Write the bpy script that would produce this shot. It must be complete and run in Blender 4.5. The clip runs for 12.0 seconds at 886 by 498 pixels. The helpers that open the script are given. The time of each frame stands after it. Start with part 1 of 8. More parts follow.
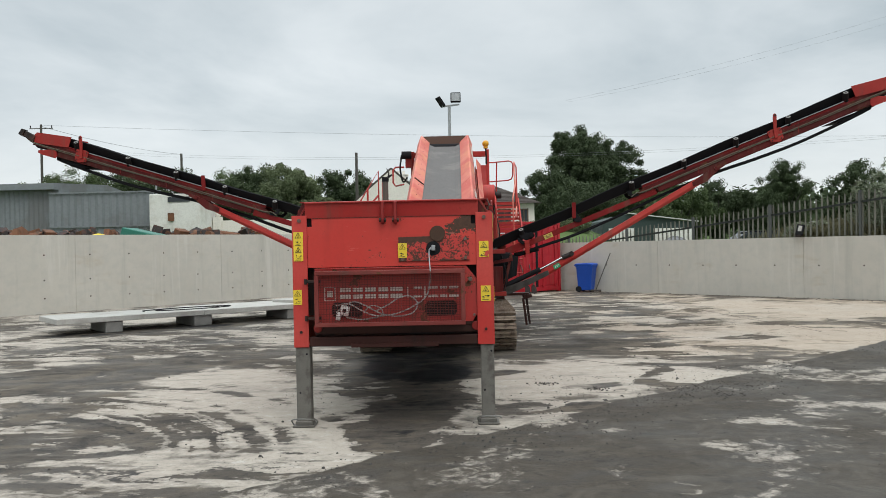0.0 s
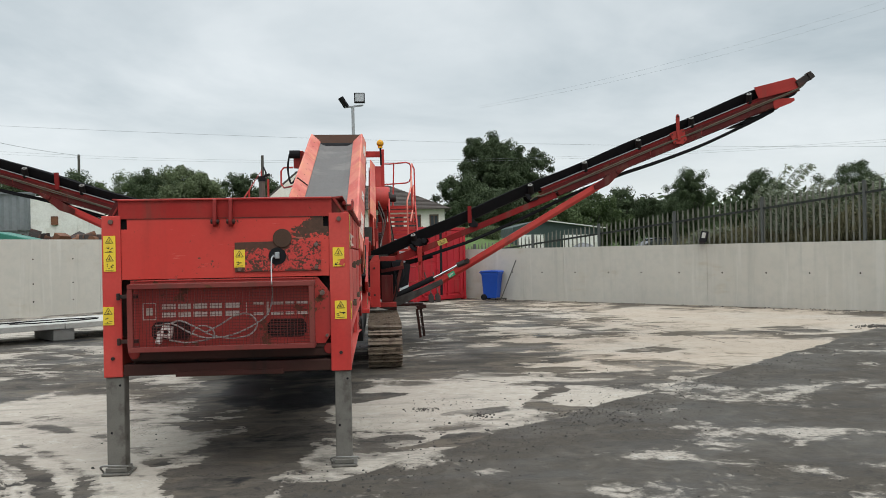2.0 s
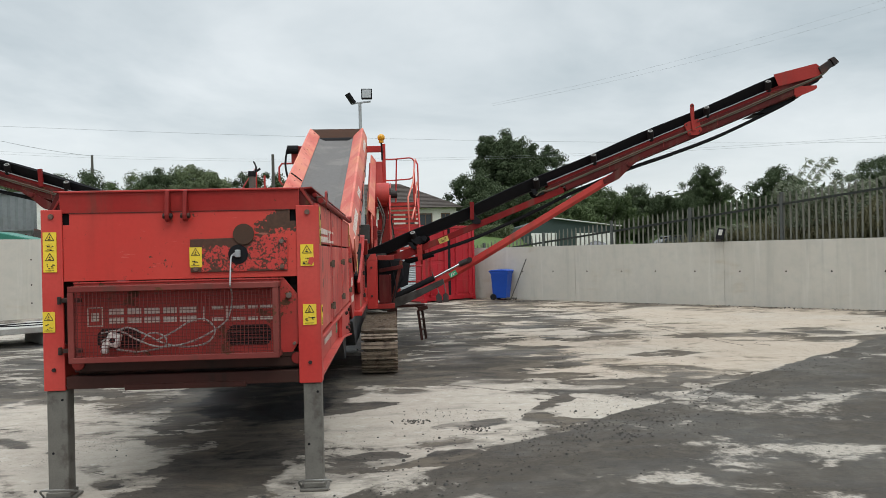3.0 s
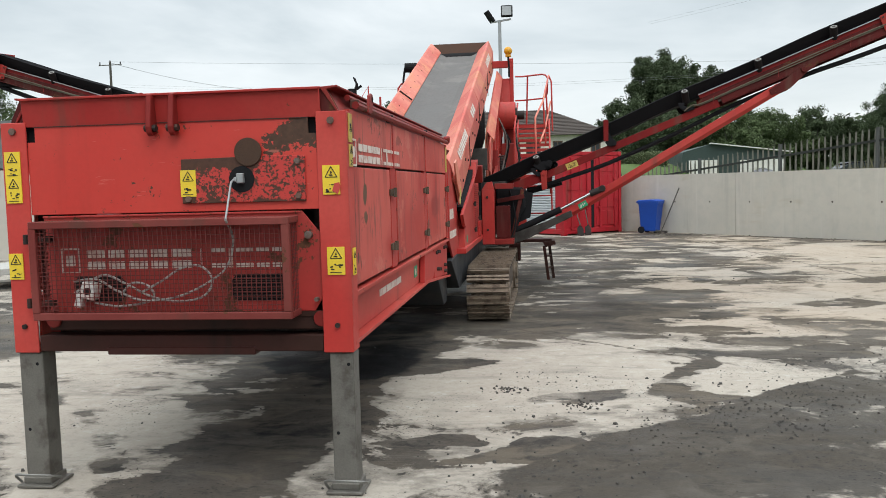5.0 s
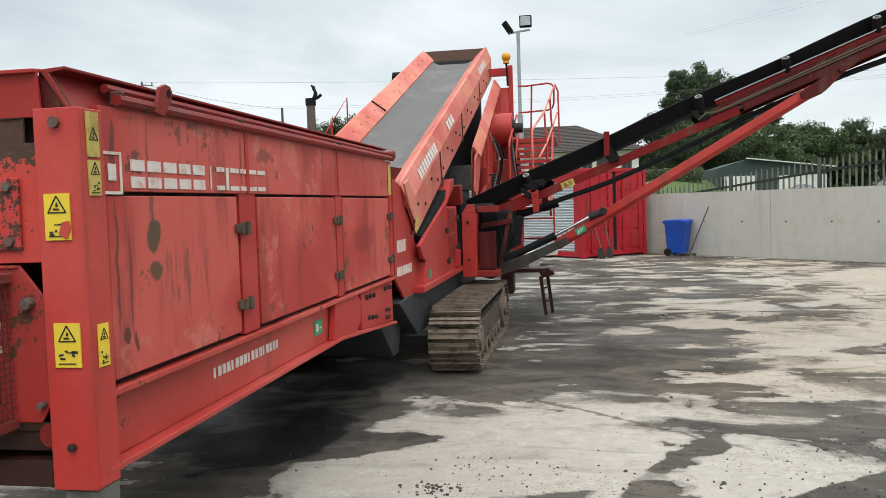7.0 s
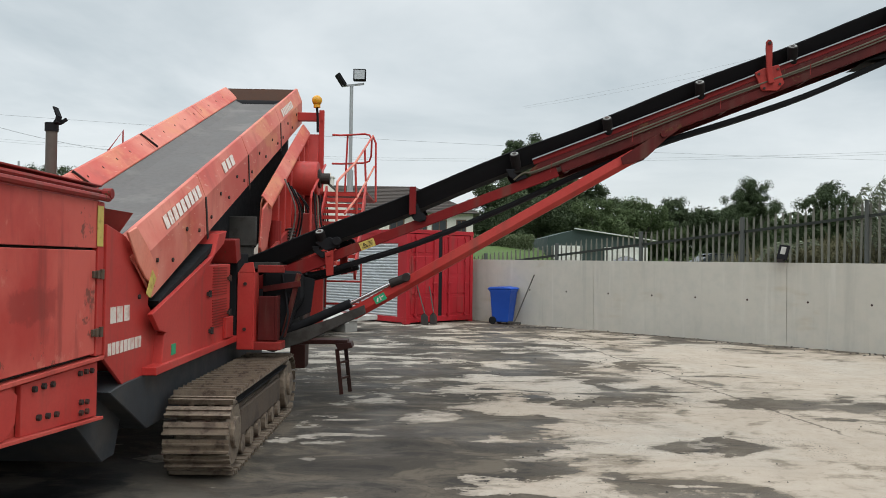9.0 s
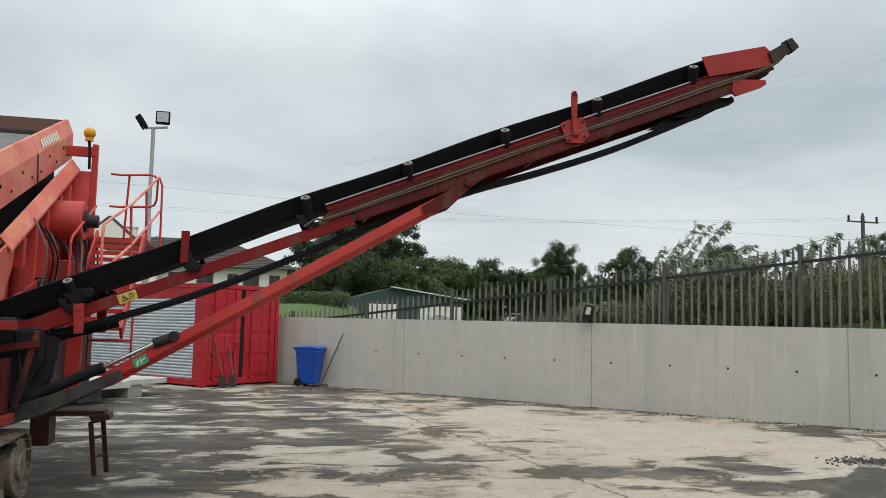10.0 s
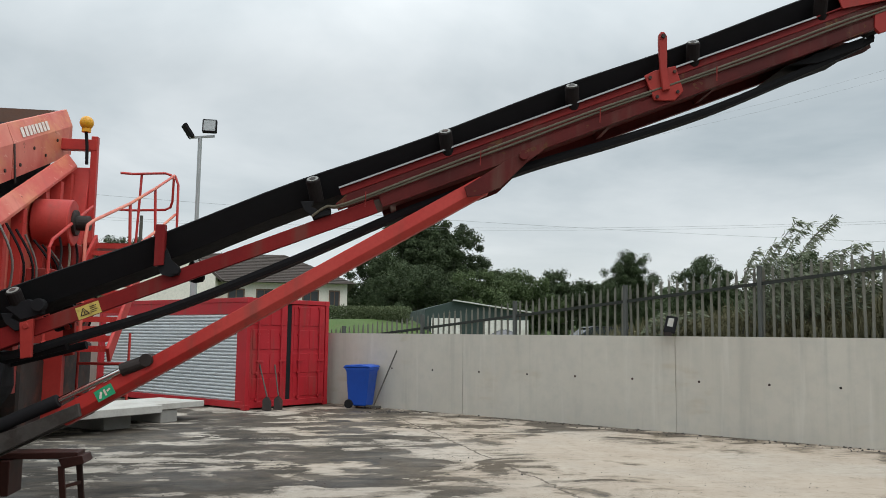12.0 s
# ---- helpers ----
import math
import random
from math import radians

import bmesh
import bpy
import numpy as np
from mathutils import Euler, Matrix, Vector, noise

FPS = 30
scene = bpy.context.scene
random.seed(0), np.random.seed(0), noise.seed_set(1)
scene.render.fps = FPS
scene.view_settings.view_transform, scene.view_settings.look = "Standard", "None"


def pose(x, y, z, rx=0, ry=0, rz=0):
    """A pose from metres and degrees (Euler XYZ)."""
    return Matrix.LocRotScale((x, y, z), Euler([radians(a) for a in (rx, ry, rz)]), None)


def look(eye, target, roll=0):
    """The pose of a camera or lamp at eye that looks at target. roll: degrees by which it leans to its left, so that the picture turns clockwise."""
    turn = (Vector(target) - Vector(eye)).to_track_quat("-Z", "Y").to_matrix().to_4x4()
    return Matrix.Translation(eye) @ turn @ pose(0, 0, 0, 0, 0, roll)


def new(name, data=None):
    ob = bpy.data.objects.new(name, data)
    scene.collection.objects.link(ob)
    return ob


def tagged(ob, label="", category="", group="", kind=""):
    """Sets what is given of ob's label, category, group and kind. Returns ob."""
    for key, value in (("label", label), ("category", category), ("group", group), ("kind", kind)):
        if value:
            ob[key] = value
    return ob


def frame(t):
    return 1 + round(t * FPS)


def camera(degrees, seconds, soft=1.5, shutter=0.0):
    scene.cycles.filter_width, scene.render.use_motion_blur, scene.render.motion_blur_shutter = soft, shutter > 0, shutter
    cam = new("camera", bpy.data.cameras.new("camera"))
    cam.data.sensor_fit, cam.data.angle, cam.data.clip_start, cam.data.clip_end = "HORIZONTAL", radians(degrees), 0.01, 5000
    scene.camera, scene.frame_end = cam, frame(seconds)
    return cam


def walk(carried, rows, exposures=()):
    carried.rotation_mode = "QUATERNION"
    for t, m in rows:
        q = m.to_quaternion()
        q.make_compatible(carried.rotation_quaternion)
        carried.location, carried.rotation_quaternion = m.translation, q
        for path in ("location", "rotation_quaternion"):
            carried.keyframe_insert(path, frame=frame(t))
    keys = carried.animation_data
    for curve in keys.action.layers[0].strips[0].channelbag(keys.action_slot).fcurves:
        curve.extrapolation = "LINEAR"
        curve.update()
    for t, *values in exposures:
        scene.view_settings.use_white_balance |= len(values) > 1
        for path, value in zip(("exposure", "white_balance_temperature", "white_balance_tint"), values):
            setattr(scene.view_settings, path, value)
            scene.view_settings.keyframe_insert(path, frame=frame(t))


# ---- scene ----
cam = camera(56.8, 12.0, 0.9)
PATH = [
    (0, (0.166, 0.14, 1.595), (0.125, 2.14, 1.592), -1.2),
    (0.5, (0.3, 0.439, 1.597), (0.216, 2.437, 1.583), -1.6),
    (1, (0.412, 0.688, 1.6), (0.346, 2.687, 1.592), -1.2),
    (1.5, (0.507, 1.031, 1.584), (0.559, 3.03, 1.584), -1.0),
    (2, (0.663, 1.296, 1.596), (0.826, 3.29, 1.604), -1.1),
    (2.5, (0.857, 1.604, 1.596), (1.014, 3.598, 1.627), -1.4),
    (3, (0.944, 1.976, 1.577), (1.07, 3.973, 1.584), -1.3),
    (3.2, (0.973, 2.107, 1.586), (1.09, 4.104, 1.576), -1.3),
    (4.8, (1.363, 3.447, 1.549), (1.205, 5.435, 1.395), -1.2),
    (5, (1.418, 3.584, 1.534), (1.167, 5.562, 1.38), -1.5),
    (5.5, (1.565, 3.977, 1.543), (1.134, 5.924, 1.395), -1.3),
    (6, (1.627, 4.425, 1.541), (1.211, 6.375, 1.39), -1.5),
    (6.5, (1.76, 4.788, 1.556), (1.397, 6.75, 1.414), -2.0),
    (6.7, (1.848, 4.966, 1.569), (1.495, 6.931, 1.438), -2.0),
    (8.5, (2.302, 6.288, 1.592), (2.146, 8.282, 1.595), 0.5),
    (9, (2.377, 6.669, 1.603), (2.421, 8.668, 1.634), 0.8),
    (9.5, (2.582, 7.084, 1.579), (2.898, 9.056, 1.68), 0.6),
    (10, (2.752, 7.512, 1.603), (3.223, 9.447, 1.784), 1.3),
    (10.5, (2.877, 7.955, 1.624), (3.415, 9.869, 1.843), 1.2),
    (11, (3.053, 8.377, 1.602), (3.58, 10.292, 1.843), 0.7),
    (11.5, (3.178, 8.794, 1.601), (3.642, 10.725, 1.842), 0.9),
    (12, (3.283, 9.206, 1.621), (3.595, 11.17, 1.834), 0.7),
]
walk(cam, [(t, look(eye, target, roll)) for t, eye, target, roll in PATH],
     [(0, 0.08), (3, 0.10), (5, 0.28), (6.7, 0.34), (8.5, 0.02), (9.5, 0.16), (10.5, -0.18), (11.3, -0.1), (12, -0.02)])

# ---- world, sun ----
def sky_world():
    w = bpy.data.worlds.new("overcast_sky")
    w.use_nodes = True
    scene.world = w
    n, l = w.node_tree.nodes, w.node_tree.links
    n.clear()
    out, bg = n.new("ShaderNodeOutputWorld"), n.new("ShaderNodeBackground")
    sky = n.new("ShaderNodeTexSky")
    sky.sky_type, sky.sun_disc, sky.sun_elevation, sky.sun_rotation = "NISHITA", False, radians(58), radians(150)
    co = n.new("ShaderNodeTexCoord")
    sep = n.new("ShaderNodeSeparateXYZ")
    l.new(co.outputs["Generated"], sep.inputs[0])
    # cloud layer: direction projected on a flat ceiling, so that the bands flatten towards the horizon
    zc = n.new("ShaderNodeMath"); zc.operation = "MAXIMUM"; zc.inputs[1].default_value = 0.0
    l.new(sep.outputs[2], zc.inputs[0])
    zz = n.new("ShaderNodeMath"); zz.operation = "ADD"; zz.inputs[1].default_value = 0.16
    l.new(zc.outputs[0], zz.inputs[0])
    dx, dy = n.new("ShaderNodeMath"), n.new("ShaderNodeMath")
    dx.operation = dy.operation = "DIVIDE"
    l.new(sep.outputs[0], dx.inputs[0]); l.new(zz.outputs[0], dx.inputs[1])
    l.new(sep.outputs[1], dy.inputs[0]); l.new(zz.outputs[0], dy.inputs[1])
    comb = n.new("ShaderNodeCombineXYZ")
    l.new(dx.outputs[0], comb.inputs[0]); l.new(dy.outputs[0], comb.inputs[1])
    no = n.new("ShaderNodeTexNoise")
    no.inputs["Scale"].default_value, no.inputs["Detail"].default_value, no.inputs["Roughness"].default_value = 0.75, 6, 0.55
    no.inputs["Distortion"].default_value = 0.35
    l.new(comb.outputs[0], no.inputs["Vector"])
    ramp = n.new("ShaderNodeValToRGB")
    ramp.color_ramp.elements[0].position, ramp.color_ramp.elements[1].position = 0.32, 0.66
    ramp.color_ramp.elements[0].color = (0.425, 0.485, 0.512, 1)
    ramp.color_ramp.elements[1].color = (0.745, 0.785, 0.797, 1)
    l.new(no.outputs["Fac"], ramp.inputs[0])
    # overcast sky: the zenith is brighter than the horizon
    zr = n.new("ShaderNodeMapRange")
    zr.inputs["From Min"].default_value, zr.inputs["From Max"].default_value = 0.30, 0.95
    zr.inputs["To Min"].default_value, zr.inputs["To Max"].default_value = SKY_LOW, SKY_ZENITH
    l.new(sep.outputs[2], zr.inputs["Value"])
    hz = n.new("ShaderNodeMapRange"); hz.interpolation_type = "SMOOTHSTEP"
    hz.inputs["From Min"].default_value, hz.inputs["From Max"].default_value = 0.02, 0.22
    hz.inputs["To Min"].default_value, hz.inputs["To Max"].default_value = 0.75, 0.0
    l.new(sep.outputs[2], hz.inputs["Value"])
    low = n.new("ShaderNodeMix"); low.data_type = "RGBA"
    l.new(hz.outputs[0], low.inputs[0]); l.new(ramp.outputs[0], low.inputs[6])
    low.inputs[7].default_value = (0.688, 0.725, 0.733, 1)
    cl = n.new("ShaderNodeVectorMath"); cl.operation = "SCALE"
    l.new(low.outputs[2], cl.inputs[0]); l.new(zr.outputs[0], cl.inputs["Scale"])
    sc = n.new("ShaderNodeVectorMath"); sc.operation = "SCALE"; sc.inputs["Scale"].default_value = 0.012
    l.new(sky.outputs[0], sc.inputs[0])
    add = n.new("ShaderNodeVectorMath"); add.operation = "ADD"
    l.new(cl.outputs[0], add.inputs[0]); l.new(sc.outputs[0], add.inputs[1])
    l.new(add.outputs[0], bg.inputs["Color"])
    bg.inputs["Strength"].default_value = 1.0
    l.new(bg.outputs[0], out.inputs["Surface"])


SKY_LOW, SKY_ZENITH = 1.0, 3.1
sky_world()
sun = new("sun", bpy.data.lights.new("sun", "SUN"))
sun.data.energy, sun.data.angle, sun.data.color = 0.9, radians(35), (1.0, 0.97, 0.93)
sun.matrix_world = look((9, -8, 24), (0, 8, 0))


# ---- materials ----
class Nodes:
    """A small builder for node materials; textures lie in world metres."""

    def __init__(self, name):
        self.m = bpy.data.materials.new(name)
        self.m.use_nodes = True
        self.n, self.l = self.m.node_tree.nodes, self.m.node_tree.links
        self.bsdf = self.n["Principled BSDF"]
        self.pos = self.n.new("ShaderNodeNewGeometry").outputs["Position"]

    def put(self, socket, value):
        if isinstance(value, bpy.types.NodeSocket):
            self.l.new(value, socket)
        else:
            socket.default_value = value

    def noise(self, scale, detail=4, rough=0.55, vec=None, stretch=None, distort=0.0):
        t = self.n.new("ShaderNodeTexNoise")
        t.inputs["Scale"].default_value, t.inputs["Detail"].default_value = scale, detail
        t.inputs["Roughness"].default_value, t.inputs["Distortion"].default_value = rough, distort
        v = vec or self.pos
        if stretch:
            mp = self.n.new("ShaderNodeMapping")
            mp.inputs["Scale"].default_value = stretch[:3]
            if len(stretch) > 3:
                mp.inputs["Rotation"].default_value = (0, 0, radians(stretch[3]))
            self.l.new(v, mp.inputs["Vector"])
            v = mp.outputs[0]
        self.l.new(v, t.inputs["Vector"])
        return t.outputs["Fac"]

    def step(self, value, lo, hi, a=0.0, b=1.0):
        r = self.n.new("ShaderNodeMapRange")
        r.interpolation_type = "SMOOTHSTEP"
        self.put(r.inputs["Value"], value)
        for k, v in zip(("From Min", "From Max", "To Min", "To Max"), (lo, hi, a, b)):
            r.inputs[k].default_value = v
        return r.outputs["Result"]

    def math(self, op, a, b=0.0):
        t = self.n.new("ShaderNodeMath")
        t.operation = op
        self.put(t.inputs[0], a)
        self.put(t.inputs[1], b)
        return t.outputs[0]

    def mix(self, fac, a, b):
        t = self.n.new("ShaderNodeMix")
        t.data_type = "RGBA"
        self.put(t.inputs[0], fac)
        for s, v in ((t.inputs[6], a), (t.inputs[7], b)):
            self.put(s, v if isinstance(v, bpy.types.NodeSocket) else (*v, 1))
        return t.outputs[2]

    def xyz(self):
        t = self.n.new("ShaderNodeSeparateXYZ")
        self.l.new(self.pos, t.inputs[0])
        return t.outputs

    def done(self, base, rough=0.6, metal=0.0, bump=None, strength=0.2, dist=0.01, spec=0.35):
        self.put(self.bsdf.inputs["Base Color"], base if isinstance(base, bpy.types.NodeSocket) else (*base, 1))
        self.put(self.bsdf.inputs["Roughness"], rough)
        self.put(self.bsdf.inputs["Metallic"], metal)
        self.bsdf.inputs["Specular IOR Level"].default_value = spec
        if bump is not None:
            b = self.n.new("ShaderNodeBump")
            b.inputs["Strength"].default_value, b.inputs["Distance"].default_value = strength, dist
            self.l.new(bump, b.inputs["Height"])
            self.l.new(b.outputs[0], self.bsdf.inputs["Normal"])
        return self.m


def paint(name, col, fade, rust=0.66, dirt=0.35, dirt_col=(0.10, 0.055, 0.04), rough=0.5, chip=0.0, spec=0.35):
    """Sun-faded machine paint with blotches, run-down dirt, chips and rust."""
    k = Nodes(name)
    big, fine = k.noise(1.3, 4), k.noise(38, 3)
    c = k.mix(k.step(big, 0.35, 0.68), col, fade)
    c = k.mix(k.step(fine, 0.3, 0.8, 0, 0.22), c, [v * 0.6 for v in col])
    runs = k.noise(5, 4, 0.6, stretch=(1, 1, 0.12))
    c = k.mix(k.math("MULTIPLY", k.step(runs, 0.5, 0.75), dirt), c, dirt_col)
    spots = k.math("ADD", k.math("MULTIPLY", k.noise(3.2, 6, 0.7), 0.75), k.math("MULTIPLY", k.noise(26, 4, 0.6), 0.25))
    mask = k.step(spots, rust - chip, rust - chip + 0.025)
    c = k.mix(mask, c, k.mix(fine, (0.045, 0.022, 0.014), (0.16, 0.065, 0.03)))
    r = k.math("ADD", k.math("MULTIPLY", mask, 0.3), k.step(big, 0.2, 0.8, rough - 0.08, rough + 0.12))
    h = k.math("SUBTRACT", k.math("MULTIPLY", fine, 0.3), k.math("MULTIPLY", mask, 0.7))
    return k.done(c, r, 0, h, 0.25, 0.004, spec)


def plain(name, col, rough=0.6, metal=0.0, vary=0.25, scale=9, bump=0.2, dirt=None, spec=0.35):
    k = Nodes(name)
    a, b = k.noise(scale, 5), k.noise(scale * 9, 3)
    c = k.mix(a, [v * (1 - vary) for v in col], [min(1, v * (1 + vary)) for v in col])
    c = k.mix(k.step(b, 0.35, 0.8, 0, 0.3), c, [v * 0.55 for v in col])
    if dirt:
        c = k.mix(k.step(k.noise(scale * 0.6, 5, 0.65), 0.48, 0.66, 0, 0.8), c, dirt)
    return k.done(c, k.step(a, 0.2, 0.8, max(0.05, rough - 0.1), min(1, rough + 0.1)), metal, b, bump, 0.004, spec)


RED = paint("red_paint", (0.40, 0.025, 0.021), (0.46, 0.052, 0.041), 0.645, 0.55)
RED_FRONT = paint("red_front_paint", (0.48, 0.036, 0.029), (0.53, 0.068, 0.052), 0.645, 0.5, (0.20, 0.035, 0.028))
RED_DOOR = paint("weathered_red_door_paint", (0.42, 0.042, 0.032), (0.53, 0.095, 0.072), 0.625, 0.75, (0.19, 0.042, 0.032))
RED_DARK = paint("grimy_red_paint", (0.20, 0.017, 0.015), (0.26, 0.030, 0.024), 0.62, 0.7, spec=0.2)
RED_RIM = paint("dirty_red_rim_paint", (0.33, 0.022, 0.019), (0.38, 0.042, 0.034), 0.615, 0.75, spec=0.25)
RED_HEAD = paint("dull_red_bracket_paint", (0.27, 0.022, 0.018), (0.33, 0.034, 0.027), 0.655, 0.6, spec=0.2)
# red darkened for grime and for the shade on the boom's lower half
RED_GRIM_SHADED = paint("grimy_shaded_red_paint", (0.060, 0.010, 0.009), (0.105, 0.014, 0.013), 0.58, 0.8, spec=0.15)
RED_WORN = paint("rust_pocked_red_paint", (0.40, 0.034, 0.028), (0.36, 0.040, 0.032), 0.565, 0.6)
PINK = paint("sun_bleached_red_paint", (0.66, 0.17, 0.11), (0.72, 0.30, 0.215), 0.72, 0.35, (0.30, 0.10, 0.06))
CONT_RED = paint("container_red_paint", (0.35, 0.010, 0.017), (0.40, 0.016, 0.025), 0.72, 0.45)
# these two also colour the sheets that stand for shade in gaps and recesses
GRIME_AND_SHADE = plain("oily_steel_and_shade", (0.030, 0.024, 0.022), 0.6, 0.2, 0.5, 6, 0.3, (0.095, 0.040, 0.028), spec=0.25)
BLACK = plain("black_rubber_and_shade", (0.014, 0.014, 0.0155), 0.85, 0, 0.35, 14, spec=0.12)
STEEL = plain("dull_steel", (0.22, 0.215, 0.20), 0.5, 0.6, 0.35, 12)
CHROME = plain("polished_ram_steel", (0.62, 0.62, 0.62), 0.15, 1.0, 0.05, 12, 0.05)
LEG = plain("worn_grey_leg_steel", (0.148, 0.138, 0.122), 0.6, 0.2, 0.35, 11, 0.35, (0.07, 0.06, 0.05))
TRACK = plain("rusty_track_steel", (0.205, 0.160, 0.120), 0.55, 0.3, 0.5, 17, 0.4, (0.060, 0.042, 0.032))
CHASSIS = plain("dark_grey_chassis_paint", (0.030, 0.033, 0.038), 0.6, 0.1, 0.3, 4, 0.2, (0.05, 0.045, 0.042))
YELLOW = plain("yellow_label", (0.78, 0.56, 0.04), 0.5, 0, 0.08, 22, 0.05, (0.70, 0.50, 0.06))
INK = plain("black_print", (0.02, 0.02, 0.02), 0.6, 0, 0.1)
WHITE = plain("white_decal", (0.78, 0.76, 0.73), 0.55, 0, 0.06, 30, 0.05, (0.74, 0.55, 0.5))
GREEN = plain("green_label", (0.02, 0.30, 0.14), 0.5, 0, 0.1)
AMBER = plain("amber_beacon_plastic", (0.62, 0.30, 0.02), 0.25, 0, 0.08, 12, 0.02)
GALV = plain("galvanised_steel", (0.33, 0.345, 0.35), 0.45, 0.4, 0.15, 7, 0.1)
SHUTTER = plain("galvanised_roller_shutter", (0.55, 0.58, 0.60), 0.42, 0.25, 0.08, 5, 0.05)
BLUE = plain("blue_bin_plastic", (0.015, 0.075, 0.40), 0.42, 0, 0.12, 6, 0.08)
WOODP = plain("weathered_pole_wood", (0.080, 0.074, 0.064), 0.85, 0, 0.3, 10, 0.4)
SOOT = plain("exhaust_steel", (0.12, 0.10, 0.085), 0.6, 0.5, 0.4, 15, 0.3)
ROLLER = plain("dusty_roller_rubber", (0.015, 0.012, 0.012), 0.8, 0, 0.35, 14, spec=0.15)
BRAID = plain("pale_braided_cable", (0.40, 0.39, 0.37), 0.6, 0, 0.35, 45, 0.2, (0.12, 0.12, 0.11))


def concrete_wall(name):
    k = Nodes(name)
    big, mid, fine = k.noise(0.55, 5, 0.6), k.noise(4.5, 5, 0.6), k.noise(55, 3)
    c = k.mix(big, (0.425, 0.397, 0.345), (0.55, 0.52, 0.46))
    c = k.mix(k.step(mid, 0.35, 0.75, 0, 0.45), c, (0.40, 0.39, 0.355))
    runs = k.noise(2.2, 4, 0.6, stretch=(1, 1, 0.10))
    c = k.mix(k.step(runs, 0.54, 0.74, 0, 0.5), c, (0.33, 0.315, 0.28))
    stain = k.math("MULTIPLY", k.step(k.noise(0.7, 4), 0.50, 0.68), k.step(k.noise(1.6, 3, 0.5, stretch=(1, 1, 3.0)), 0.5, 0.7, 0, 0.7))
    c = k.mix(k.math("MULTIPLY", stain, 0.45), c, (0.36, 0.27, 0.16))
    drip = k.noise(3.6, 4, 0.6, stretch=(1, 1, 0.05))
    c = k.mix(k.step(drip, 0.55, 0.75, 0, 0.3), c, (0.31, 0.30, 0.27))
    chalk = k.noise(3.1, 4, 0.6, stretch=(1, 1, 0.07))
    c = k.mix(k.step(chalk, 0.55, 0.68, 0, 0.35), c, (0.60, 0.58, 0.53))
    c = k.mix(k.step(fine, 0.6, 0.8, 0, 0.35), c, (0.30, 0.29, 0.27))
    return k.done(c, 0.88, 0, k.math("ADD", mid, k.math("MULTIPLY", fine, 0.4)), 0.25, 0.008)


CONCRETE = concrete_wall("cast_concrete")
SLAB = plain("pale_concrete_slab", (0.43, 0.42, 0.39), 0.85, 0, 0.14, 3, 0.25, (0.33, 0.31, 0.28))
BLOCK = plain("grey_concrete_block", (0.22, 0.215, 0.20), 0.9, 0, 0.25, 6, 0.4)


# ---- mesh helpers ----
def world_of(ob):
    m = ob.matrix_basis.copy()
    while ob.parent:
        ob = ob.parent
        m = ob.matrix_basis @ m
    return m


def thing(name, base, label, category, group="", turn=0.0, kind=""):
    ob = new(name)
    ob.empty_display_size = 0.2
    ob.matrix_basis = pose(*base, 0, 0, turn)
    return tagged(ob, label, category, group, kind)


def finish(bm, material, name, smooth=False):
    me = bpy.data.meshes.new(name)
    bm.normal_update()
    bm.to_mesh(me)
    bm.free()
    for m in (material if isinstance(material, (list, tuple)) else [material]):
        me.materials.append(m)
    if smooth:
        me.shade_smooth()
        me.set_sharp_from_angle(angle=radians(38))
    return me


def part(name, bm, material, parent=None, label="", bevel=0.0, smooth=False):
    """Links a bmesh, drawn in world metres, as one mesh under a thing or a part."""
    if bevel:
        edges = [e for e in bm.edges if len(e.link_faces) == 2 and e.calc_face_angle(0) > 0.5]
        bmesh.ops.bevel(bm, geom=edges, offset=bevel, segments=1, affect="EDGES", clamp_overlap=True)
    if parent:
        bmesh.ops.transform(bm, matrix=world_of(parent).inverted(), verts=bm.verts)
    ob = new(name, finish(bm, material, name, smooth))
    ob.parent = parent
    if label:
        ob["label"] = label
    return ob


def piece(name, mesh, parent, m):
    """One more object on a shared mesh, at the world pose m."""
    ob = new(name, mesh)
    ob.parent = parent
    ob.matrix_basis = world_of(parent).inverted() @ m
    return ob


def single(name, bm, material, label, category, kind="", group="", bevel=0.0, smooth=False):
    ob = part(name, bm, material, None, "", bevel, smooth)
    return tagged(ob, label, category, group, kind)


def B():
    return bmesh.new()


def box(bm, x0, x1, y0, y1, z0, z1, m=None):
    r = bmesh.ops.create_cube(bm, size=1, matrix=Matrix.Translation(((x0 + x1) / 2, (y0 + y1) / 2, (z0 + z1) / 2)) @ Matrix.Diagonal((x1 - x0, y1 - y0, z1 - z0, 1)))
    if m is not None:
        bmesh.ops.transform(bm, matrix=m, verts=r["verts"])
    return r["verts"]


def axis_frame(p, q, up=(0, 0, 1)):
    """A frame at p: x along p to q, z near up."""
    p, q = Vector(p), Vector(q)
    u = (q - p).normalized()
    v = Vector(up).cross(u)
    if v.length < 1e-4:
        v = Vector((0, 1, 0)).cross(u)
        if v.length < 1e-4:
            v = Vector((1, 0, 0))
    v.normalize()
    w = u.cross(v)
    m = Matrix((u, v, w)).transposed().to_4x4()
    m.translation = p
    return m, (q - p).length


def beam(bm, p, q, w, h, up=(0, 0, 1), off=(0, 0)):
    """A square bar from p to q, w wide and h high."""
    m, length = axis_frame(p, q, up)
    return box(bm, 0, length, off[0] - w / 2, off[0] + w / 2, off[1] - h / 2, off[1] + h / 2, m)


